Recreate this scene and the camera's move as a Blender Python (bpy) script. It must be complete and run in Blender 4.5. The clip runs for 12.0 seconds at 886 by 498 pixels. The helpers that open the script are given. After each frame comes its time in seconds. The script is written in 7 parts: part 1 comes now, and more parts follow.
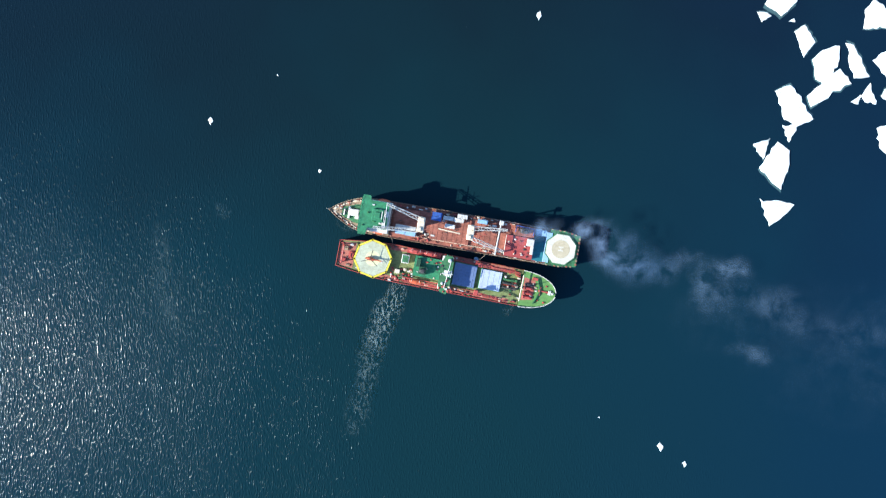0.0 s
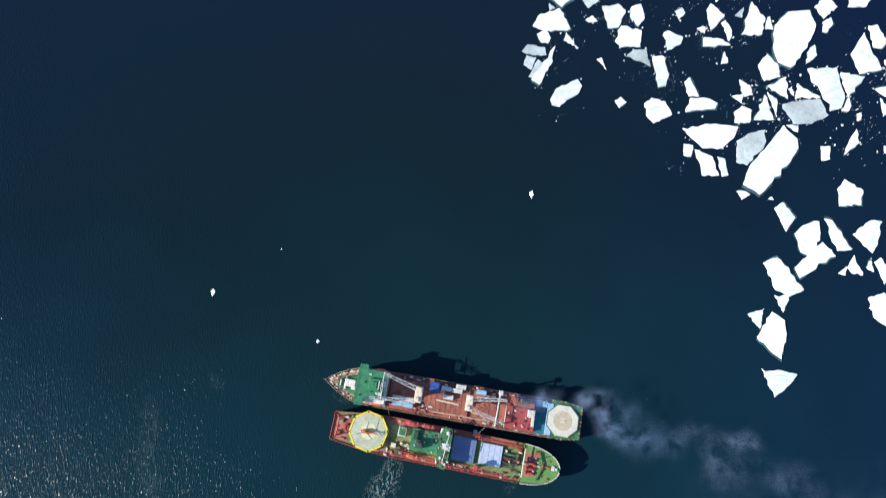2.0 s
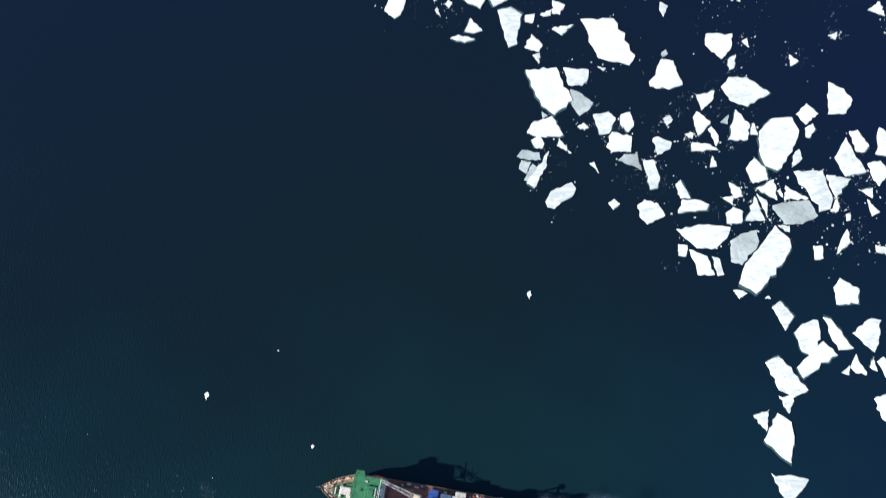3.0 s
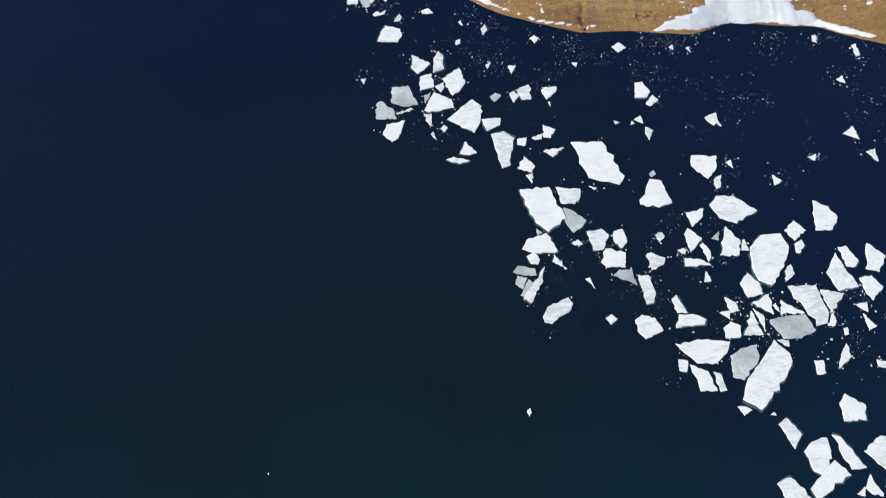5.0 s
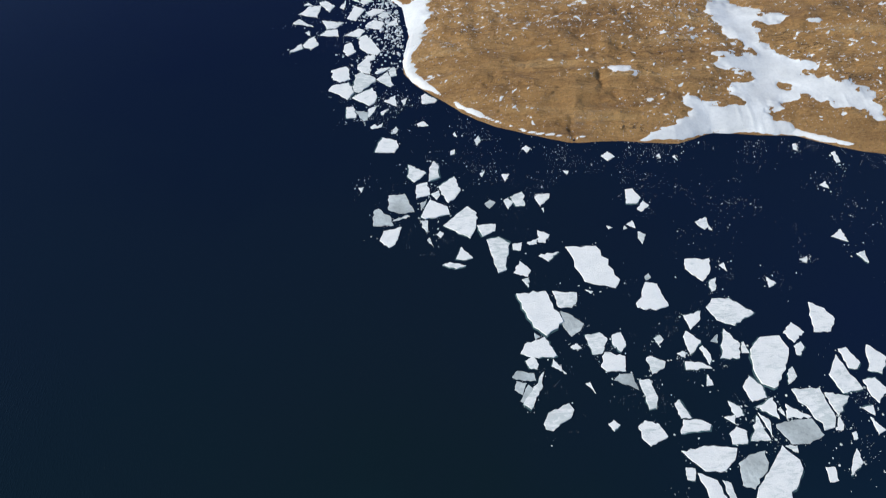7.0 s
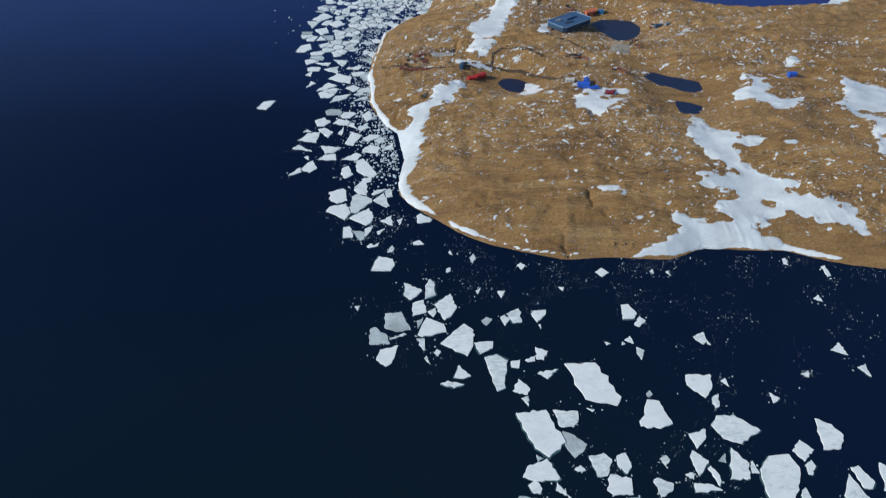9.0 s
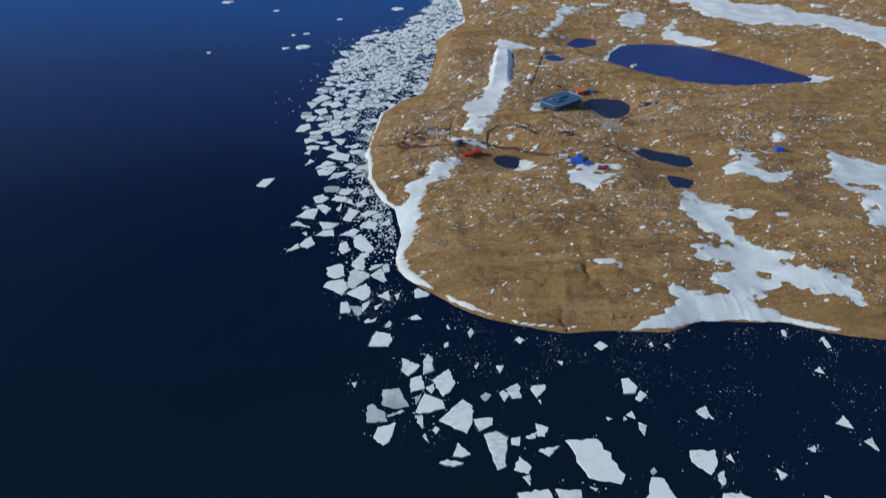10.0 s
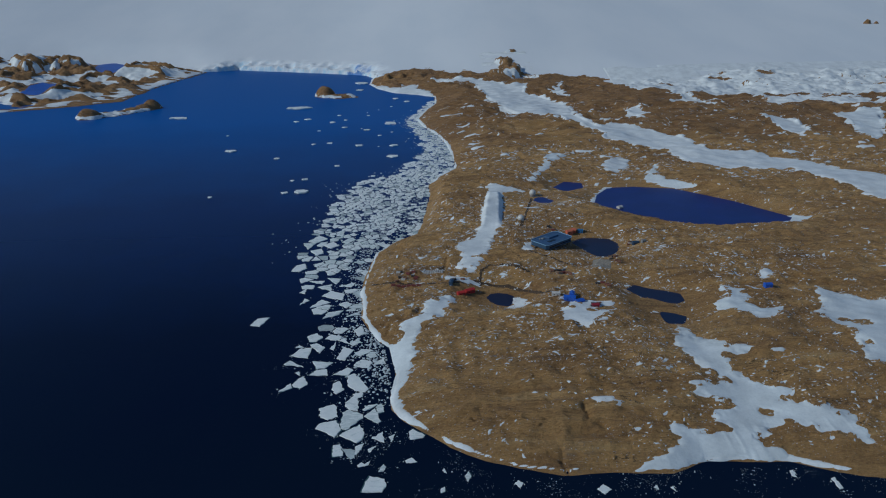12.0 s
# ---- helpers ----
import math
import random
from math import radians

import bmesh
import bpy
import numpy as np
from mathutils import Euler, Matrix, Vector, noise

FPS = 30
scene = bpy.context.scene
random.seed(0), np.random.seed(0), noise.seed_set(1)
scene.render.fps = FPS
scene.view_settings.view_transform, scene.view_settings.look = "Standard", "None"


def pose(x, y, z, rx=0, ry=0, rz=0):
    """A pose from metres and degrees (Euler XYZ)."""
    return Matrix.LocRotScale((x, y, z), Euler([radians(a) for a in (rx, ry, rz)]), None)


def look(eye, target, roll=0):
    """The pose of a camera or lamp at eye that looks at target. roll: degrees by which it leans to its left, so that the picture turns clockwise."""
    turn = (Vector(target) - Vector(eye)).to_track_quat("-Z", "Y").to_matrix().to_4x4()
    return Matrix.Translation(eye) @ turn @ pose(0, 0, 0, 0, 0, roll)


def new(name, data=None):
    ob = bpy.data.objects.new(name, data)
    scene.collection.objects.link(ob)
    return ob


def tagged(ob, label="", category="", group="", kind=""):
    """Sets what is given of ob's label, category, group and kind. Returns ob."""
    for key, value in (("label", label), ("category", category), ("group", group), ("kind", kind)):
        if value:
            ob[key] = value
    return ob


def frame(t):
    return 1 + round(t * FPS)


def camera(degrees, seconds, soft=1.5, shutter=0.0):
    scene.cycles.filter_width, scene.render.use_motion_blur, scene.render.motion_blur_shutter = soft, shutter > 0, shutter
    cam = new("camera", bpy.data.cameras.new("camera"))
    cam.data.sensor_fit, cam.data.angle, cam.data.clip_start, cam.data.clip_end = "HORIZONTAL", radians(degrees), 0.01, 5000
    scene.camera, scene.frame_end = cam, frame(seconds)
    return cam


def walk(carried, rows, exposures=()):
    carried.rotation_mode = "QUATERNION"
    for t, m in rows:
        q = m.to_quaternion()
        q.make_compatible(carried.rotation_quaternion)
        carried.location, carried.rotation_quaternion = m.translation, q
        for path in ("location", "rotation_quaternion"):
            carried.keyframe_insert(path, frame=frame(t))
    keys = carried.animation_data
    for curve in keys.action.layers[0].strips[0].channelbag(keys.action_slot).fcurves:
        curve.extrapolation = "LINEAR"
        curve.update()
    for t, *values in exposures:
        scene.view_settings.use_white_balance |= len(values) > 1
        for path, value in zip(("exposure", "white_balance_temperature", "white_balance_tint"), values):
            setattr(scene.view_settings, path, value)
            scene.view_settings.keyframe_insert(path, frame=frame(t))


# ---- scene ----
# The camera hovers over the bay and tilts up from straight down to the far ice.
cam = camera(65.92, 12.0, soft=1.1, shutter=0.5)
PATH = [
    (0.0, 0.00, 0.00, 424.00, -2.369, 0.326, 0.000),
    (0.5, 0.79, -2.54, 424.27, 0.753, 0.418, 0.051),
    (1.0, 0.44, -8.03, 423.76, 5.232, 0.332, 0.014),
    (1.5, 0.61, -10.62, 423.81, 9.334, 0.299, -0.043),
    (2.0, 0.86, -11.59, 423.75, 13.378, 0.295, -0.093),
    (2.5, 1.39, -10.89, 424.24, 17.429, 0.306, -0.220),
    (3.0, 1.24, -12.41, 424.27, 21.863, 0.261, -0.363),
    (5.0, -2.24, -15.35, 421.65, 32.000, -0.236, -0.847),
    (5.5, -2.95, -15.80, 420.43, 34.257, -0.332, -1.005),
    (6.0, -3.52, -16.21, 420.40, 36.543, -0.354, -1.181),
    (6.5, -3.43, -16.12, 420.56, 38.639, -0.301, -1.335),
    (7.0, -4.20, -16.59, 420.62, 40.957, -0.317, -1.529),
    (9.0, -7.62, -16.18, 420.29, 50.789, -0.331, -2.390),
    (9.5, -8.30, -16.46, 420.70, 53.577, -0.275, -2.636),
    (10.0, -8.25, -16.94, 421.33, 56.990, -0.101, -2.888),
    (10.5, -8.81, -16.93, 421.61, 60.881, -0.087, -3.080),
    (11.0, -9.80, -17.38, 422.38, 65.024, -0.063, -3.318),
    (11.5, -10.68, -19.31, 419.65, 68.289, -0.069, -3.485),
    (12.0, -10.74, -19.58, 420.88, 68.626, 0.031, -3.645),
]
EXPOSURES = [(0.0, 1.4, 6250, 5), (1.0, 1.25, 6500, 8), (2.5, 0.88, 6800, 9), (3.2, 0.8, 7000, 10), (5.0, 0.5, 7000, 12), (7.0, 0.3, 6800, 11), (9.0, -0.02, 6350, 7), (10.0, -0.22, 6200, 6), (10.8, -0.5, 5980, 5), (11.4, -0.93, 5820, 4), (12.0, -0.95, 5780, 3)]
walk(cam, [(t, pose(x, y, z, rx, ry, rz)) for t, x, y, z, rx, ry, rz in PATH], EXPOSURES)

# ---- daylight ----
SUN_ELEV = radians(32)
SUN_WAY = Vector((-0.975, -0.22, 0)).normalized() * math.cos(SUN_ELEV) + Vector((0, 0, math.sin(SUN_ELEV)))
world = bpy.data.worlds.new("polar_sky")
scene.world = world
world.use_nodes = True
sky = world.node_tree.nodes.new("ShaderNodeTexSky")
sky.sky_type = "NISHITA"
sky.sun_disc = False
sky.sun_elevation = SUN_ELEV
sky.sun_rotation = math.atan2(SUN_WAY.x, SUN_WAY.y)
sky.altitude = 2500
sky.air_density, sky.dust_density, sky.ozone_density = 1.0, 0.0, 4.0
background = world.node_tree.nodes["Background"]
background.inputs["Strength"].default_value = 0.135
world.node_tree.links.new(sky.outputs["Color"], background.inputs["Color"])
sun_data = bpy.data.lights.new("sun", "SUN")
sun_data.energy, sun_data.angle, sun_data.color = 3.5, radians(0.53), (1.0, 0.95, 0.87)
sun = new("sun", sun_data)
sun.matrix_world = look(SUN_WAY * 900, (0, 0, 0))
# ---- materials ----
def material(name):
    m = bpy.data.materials.new(name)
    m.use_nodes = True
    nt = m.node_tree
    return m, nt, nt.nodes["Principled BSDF"]


def node(nt, kind, **values):
    n = nt.nodes.new(kind)
    for key, value in values.items():
        if key in n.inputs:
            n.inputs[key].default_value = value
    return n


def coords(nt, scale=(1, 1, 1), turn=0.0):
    g = nt.nodes.new("ShaderNodeNewGeometry")
    mp = nt.nodes.new("ShaderNodeMapping")
    mp.inputs["Scale"].default_value = scale
    mp.inputs["Rotation"].default_value = (0, 0, turn)
    nt.links.new(g.outputs["Position"], mp.inputs["Vector"])
    return mp.outputs["Vector"]


def noise_tex(nt, vec, scale, detail=4.0, rough=0.55):
    n = node(nt, "ShaderNodeTexNoise", Scale=scale, Detail=detail, Roughness=rough)
    nt.links.new(vec, n.inputs["Vector"])
    return n.outputs["Fac"]


def ramp(nt, fac, stops):
    r = nt.nodes.new("ShaderNodeValToRGB")
    el = r.color_ramp.elements
    while len(el) < len(stops):
        el.new(0.5)
    for e, (at, col) in zip(el, stops):
        e.position = at
        e.color = (*col, 1) if len(col) == 3 else col
    nt.links.new(fac, r.inputs["Fac"])
    return r.outputs["Color"]


def mix(nt, fac, a, b, blend="MIX"):
    m = nt.nodes.new("ShaderNodeMix")
    m.data_type, m.blend_type = "RGBA", blend
    for sock, value in ((m.inputs[0], fac), (m.inputs[6], a), (m.inputs[7], b)):
        if hasattr(value, "is_linked"):
            nt.links.new(value, sock)
        elif isinstance(value, (int, float)):
            sock.default_value = value
        else:
            sock.default_value = (*value, 1)
    return m.outputs[2]


def bump(nt, bsdf, height, strength, distance):
    b = node(nt, "ShaderNodeBump", Strength=strength, Distance=distance)
    nt.links.new(height, b.inputs["Height"])
    nt.links.new(b.outputs["Normal"], bsdf.inputs["Normal"])
    return b


def lake_material(name, blue):
    m, nt, b = material(name)
    v = coords(nt)
    nt.links.new(ramp(nt, noise_tex(nt, v, 0.02, 3), [(0.3, (max(0.002, 0.004 + 0.008 * (1 - blue)), 0.016 * max(1, 1.6 * blue - 0.6), 0.13 * blue)), (0.7, (max(0.003, 0.006 + 0.008 * (1 - blue)), 0.022 * max(1, 1.6 * blue - 0.6), 0.17 * blue))]), b.inputs["Base Color"])
    b.inputs["Roughness"].default_value, b.inputs["IOR"].default_value = 0.36, 1.333
    bump(nt, b, noise_tex(nt, v, 0.8, 3), 0.6, 0.12)
    return m


def math_node(nt, op, a, b=0.0, c=0.0):
    n = nt.nodes.new("ShaderNodeMath")
    n.operation = op
    for sock, value in zip(n.inputs, (a, b, c)):
        if hasattr(value, "is_linked"):
            nt.links.new(value, sock)
        else:
            sock.default_value = value
    return n.outputs[0]


def spread(nt, value, a, b, c, d):
    n = node(nt, "ShaderNodeMapRange")
    nt.links.new(value, n.inputs["Value"])
    for key, v in (("From Min", a), ("From Max", b), ("To Min", c), ("To Max", d)):
        n.inputs[key].default_value = v
    return n.outputs["Result"]


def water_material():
    """Sea water: greener in the roads, darker off the headland, blue of the reflected sky painted in towards the
    glacier; wind ripples the open side.
    """
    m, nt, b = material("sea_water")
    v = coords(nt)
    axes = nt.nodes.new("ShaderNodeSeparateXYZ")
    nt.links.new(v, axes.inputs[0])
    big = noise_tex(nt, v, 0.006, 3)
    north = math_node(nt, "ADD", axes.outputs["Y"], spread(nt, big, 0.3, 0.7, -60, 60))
    # the far blue is sky reflection put into the base colour
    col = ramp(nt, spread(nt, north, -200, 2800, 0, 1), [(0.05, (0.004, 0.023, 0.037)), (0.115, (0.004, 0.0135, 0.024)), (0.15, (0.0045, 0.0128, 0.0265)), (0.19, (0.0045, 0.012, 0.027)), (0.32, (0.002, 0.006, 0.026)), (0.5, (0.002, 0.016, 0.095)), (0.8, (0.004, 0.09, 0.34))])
    # greener water in the middle of the roads
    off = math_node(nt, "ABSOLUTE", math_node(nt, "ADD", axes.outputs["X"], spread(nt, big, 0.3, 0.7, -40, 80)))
    green_tint = math_node(nt, "MULTIPLY", spread(nt, off, 40, 380, 0.85, 0.0), spread(nt, axes.outputs["Y"], 200, 480, 1.0, 0.0))
    col = mix(nt, green_tint, col, (1.2, 1.03, 0.80), "MULTIPLY")
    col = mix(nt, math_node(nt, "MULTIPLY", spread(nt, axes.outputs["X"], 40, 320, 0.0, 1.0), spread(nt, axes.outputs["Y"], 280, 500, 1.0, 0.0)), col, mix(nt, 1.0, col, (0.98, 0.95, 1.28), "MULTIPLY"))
    # loose flecks of foam and ice crumbs
    fleck = noise_tex(nt, v, 0.55, 2, 0.5)
    patch = noise_tex(nt, v, 0.012, 3)
    fl = ramp(nt, fleck, [(0.77, (0, 0, 0)), (0.81, (1, 1, 1))])
    pa = ramp(nt, patch, [(0.5, (0, 0, 0)), (0.62, (1, 1, 1))])
    mask = mix(nt, 1.0, fl, pa, "MULTIPLY")
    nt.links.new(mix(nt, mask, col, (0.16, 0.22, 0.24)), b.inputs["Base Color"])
    nt.links.new(spread(nt, axes.outputs["Y"], 500, 2000, 0.165, 0.42), b.inputs["Roughness"])
    # gloss lowered over the roads to weaken glints; reflections painted bluer northward
    nt.links.new(spread(nt, axes.outputs["Y"], 150, 900, 0.105, 0.17), b.inputs["Specular IOR Level"])
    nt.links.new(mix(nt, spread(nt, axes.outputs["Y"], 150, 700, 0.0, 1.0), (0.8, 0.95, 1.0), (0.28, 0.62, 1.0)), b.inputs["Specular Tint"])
    b.inputs["IOR"].default_value = 1.333
    wind = coords(nt, (1.0, 0.30, 1.0), radians(-10))
    w1 = spread(nt, noise_tex(nt, wind, 0.95, 0, 0.5), 0.46, 0.9, 0, 1)
    w2 = spread(nt, noise_tex(nt, wind, 1.7, 1, 0.4), 0.50, 0.9, 0, 1)
    open_side = math_node(nt, "MULTIPLY_ADD", axes.outputs["X"], -0.95, math_node(nt, "MULTIPLY", axes.outputs["Y"], -0.9))
    gust = math_node(nt, "ADD", open_side, spread(nt, noise_tex(nt, v, 0.015, 3), 0.3, 0.7, -70, 70))
    rough = spread(nt, gust, -20, 340, 0.02, 0.235)
    height = math_node(nt, "MULTIPLY", math_node(nt, "MULTIPLY_ADD", w1, 1.1, w2), rough)
    bump(nt, b, height, 1.0, 0.9)
    return m


def foam_material(name, colour, thick, scale):
    """Foam: curled threads on the water, dense in the middle of the sheet and lost towards its rim."""
    m, nt, b = material(name)
    tex = nt.nodes.new("ShaderNodeTexCoord")
    mp = nt.nodes.new("ShaderNodeMapping")
    mp.inputs["Location"].default_value = (-1, -1, -1)
    mp.inputs["Scale"].default_value = (2, 2, 2)
    nt.links.new(tex.outputs["Generated"], mp.inputs["Vector"])
    flat = nt.nodes.new("ShaderNodeSeparateXYZ")
    nt.links.new(mp.outputs["Vector"], flat.inputs[0])
    r2 = math_node(nt, "ADD", math_node(nt, "POWER", math_node(nt, "ABSOLUTE", flat.outputs["X"]), 2.0), math_node(nt, "POWER", math_node(nt, "ABSOLUTE", flat.outputs["Y"]), 2.0))
    v = coords(nt, (1.0, 0.5, 1.0), radians(-20))
    warp = noise_tex(nt, coords(nt), scale * 0.3, 4, 0.6)
    rim = spread(nt, math_node(nt, "ADD", r2, spread(nt, warp, 0.3, 0.7, -0.35, 0.55)), 0.0, 0.95, 1.0, 0.0)
    curl = noise_tex(nt, v, scale, 5, 0.55)
    curl.node.inputs["Distortion"].default_value = 1.2
    thread = spread(nt, math_node(nt, "ABSOLUTE", math_node(nt, "SUBTRACT", curl, 0.5)), 0.002, 0.028, 1.0, 0.0)
    clot = spread(nt, noise_tex(nt, v, scale * 1.7, 5, 0.7), 0.60, 0.74, 0.0, 0.8)
    both = math_node(nt, "MAXIMUM", math_node(nt, "MULTIPLY", thread, spread(nt, warp, 0.35, 0.62, 0.15, 1.0)), clot)
    nt.links.new(math_node(nt, "MULTIPLY", math_node(nt, "MULTIPLY", rim, both), thick), b.inputs["Alpha"])
    b.inputs["Base Color"].default_value = (*colour, 1)
    b.inputs["Roughness"].default_value = 1.0
    b.inputs["Specular IOR Level"].default_value = 0.0
    return m


def smoke_material(name, colour, scale):
    """Drifting smoke: torn curls whose thickness follows the sheet's density."""
    m, nt, b = material(name)
    dense = nt.nodes.new("ShaderNodeAttribute")
    dense.attribute_name = "smoke_depth"
    v = coords(nt)
    n = noise_tex(nt, v, scale, 8, 0.66)
    n.node.inputs["Distortion"].default_value = 0.25
    broad = noise_tex(nt, v, scale * 0.35, 4, 0.6)
    curl = math_node(nt, "MULTIPLY", spread(nt, n, 0.38, 0.68, 0.05, 1.3), spread(nt, broad, 0.32, 0.62, 0.35, 1.15))
    nt.links.new(math_node(nt, "MULTIPLY", dense.outputs["Fac"], curl), b.inputs["Alpha"])
    b.inputs["Base Color"].default_value = (*colour, 1)
    b.inputs["Roughness"].default_value = 1.0
    b.inputs["Specular IOR Level"].default_value = 0.0
    return m


def rock_material():
    """Brown gneiss: foliation bands, frost-shattered debris, a few open clefts, pale chips and leftovers of snow."""
    m, nt, b = material("brown_gneiss")
    v = coords(nt)
    band = coords(nt, (0.22, 1.5, 0.6), radians(-7))
    a = noise_tex(nt, band, 0.035, 8, 0.68)
    a.node.inputs["Distortion"].default_value = 0.35
    base = ramp(nt, a, [(0.30, (0.22, 0.122, 0.052)), (0.42, (0.41, 0.228, 0.078)), (0.56, (0.525, 0.306, 0.110)), (0.72, (0.63, 0.41, 0.175))])
    broad = ramp(nt, noise_tex(nt, v, 0.0075, 4, 0.6), [(0.32, (0.88, 0.85, 0.82)), (0.52, (1.06, 1.06, 1.06)), (0.72, (1.20, 1.20, 1.20))])
    col = mix(nt, 0.9, base, broad, "MULTIPLY")
    # the rock tone darkens further inland
    axes = nt.nodes.new("ShaderNodeSeparateXYZ")
    nt.links.new(v, axes.inputs[0])
    inland = math_node(nt, "ADD", axes.outputs["Y"], spread(nt, noise_tex(nt, v, 0.004, 3, 0.6), 0.3, 0.7, -300, 300))
    col = mix(nt, spread(nt, inland, 1650, 1950, 0.0, 1.0), col, mix(nt, 1.0, col, (0.70, 0.66, 0.68), "MULTIPLY"))
    c = noise_tex(nt, v, 0.34, 8, 0.78)
    fine = ramp(nt, c, [(0.34, (0.42, 0.39, 0.37)), (0.45, (0.84, 0.83, 0.82)), (0.55, (1.0, 1.0, 1.0)), (0.68, (1.4, 1.36, 1.3))])
    col = mix(nt, 0.8, col, fine, "MULTIPLY")
    # lichen-grey debris fans
    grey = spread(nt, noise_tex(nt, coords(nt, (0.7, 1.3, 1.0), radians(20)), 0.03, 6, 0.7), 0.60, 0.72, 0.0, 0.55)
    col = mix(nt, grey, col, (0.30, 0.25, 0.19))
    # open clefts, only here and there
    joint = noise_tex(nt, coords(nt, (0.45, 1.5, 1.0), radians(-10)), 0.035, 5, 0.6)
    cleft = spread(nt, math_node(nt, "ABSOLUTE", math_node(nt, "SUBTRACT", joint, 0.5)), 0.003, 0.011, 0.8, 0.0)
    some = spread(nt, noise_tex(nt, v, 0.013, 2, 0.5), 0.54, 0.64, 0.0, 1.0)
    col = mix(nt, math_node(nt, "MULTIPLY", cleft, some), col, (0.05, 0.032, 0.018))
    chip = ramp(nt, noise_tex(nt, v, 0.75, 3, 0.6), [(0.64, (0, 0, 0)), (0.68, (1, 1, 1))])
    col = mix(nt, mix(nt, 1.0, chip, (0.6, 0.6, 0.6), "MULTIPLY"), col, (0.54, 0.43, 0.29))
    # small leftovers of drifted snow in hollows
    s = noise_tex(nt, coords(nt, (0.7, 1.2, 1.0), radians(5)), 0.5, 3, 0.65)
    area = noise_tex(nt, v, 0.011, 3, 0.6)
    sm = ramp(nt, s, [(0.655, (0, 0, 0)), (0.67, (1, 1, 1))])
    am = ramp(nt, area, [(0.44, (0, 0, 0)), (0.54, (1, 1, 1))])
    nt.links.new(mix(nt, mix(nt, 1.0, sm, am, "MULTIPLY"), col, (0.74, 0.73, 0.72)), b.inputs["Base Color"])
    b.inputs["Roughness"].default_value = 0.9
    strata = noise_tex(nt, band, 0.12, 8, 0.72)
    bump(nt, b, math_node(nt, "MULTIPLY_ADD", strata, 2.6, c), 1.0, 3.6)
    return m


def snow_material(name, tone, grey=0.0, relief=0.5):
    m, nt, b = material(name)
    v = coords(nt)
    a = noise_tex(nt, v, 0.03, 4, 0.6)
    c = noise_tex(nt, v, 0.35, 4, 0.65)
    lo = tuple(t * (0.86 - grey) for t in tone)
    col = ramp(nt, a, [(0.35, lo), (0.65, tone)])
    fine = ramp(nt, c, [(0.3, (0.9 - grey, 0.92 - grey, 0.94 - grey)), (0.55, (1, 1, 1))])
    info = nt.nodes.new("ShaderNodeObjectInfo")
    each = ramp(nt, info.outputs["Random"], [(0.0, (0.88, 0.91, 0.93)), (0.6, (1, 1, 1))])
    col = mix(nt, 0.7, col, fine, "MULTIPLY")
    nt.links.new(mix(nt, 1.0, col, each, "MULTIPLY"), b.inputs["Base Color"])
    b.inputs["Roughness"].default_value = 0.75
    bump(nt, b, c, relief, 0.6)
    return m


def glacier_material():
    """Wind-smoothed firn, faintly streaked; steep broken faces show blue ice, and shaded hollows of the front are
    painted deep blue.
    """
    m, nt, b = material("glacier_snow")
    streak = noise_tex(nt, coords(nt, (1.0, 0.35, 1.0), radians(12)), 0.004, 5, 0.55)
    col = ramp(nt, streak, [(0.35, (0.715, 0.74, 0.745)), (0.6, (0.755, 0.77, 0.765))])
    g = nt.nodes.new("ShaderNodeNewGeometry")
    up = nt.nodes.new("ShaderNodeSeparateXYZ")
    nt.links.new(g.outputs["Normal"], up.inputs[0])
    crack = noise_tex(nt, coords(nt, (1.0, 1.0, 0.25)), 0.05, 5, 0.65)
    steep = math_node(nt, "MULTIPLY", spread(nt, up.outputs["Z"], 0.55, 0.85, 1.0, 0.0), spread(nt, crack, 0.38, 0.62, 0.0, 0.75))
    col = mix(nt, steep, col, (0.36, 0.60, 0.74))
    # blue shade of hollows in the front, painted by slope and noise
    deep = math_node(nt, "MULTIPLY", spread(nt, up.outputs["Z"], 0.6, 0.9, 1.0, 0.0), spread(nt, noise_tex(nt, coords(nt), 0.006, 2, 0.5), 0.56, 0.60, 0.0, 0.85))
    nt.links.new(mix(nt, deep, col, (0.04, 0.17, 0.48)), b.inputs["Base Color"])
    b.inputs["Roughness"].default_value = 0.7
    bump(nt, b, crack, 0.15, 2.0)
    return m


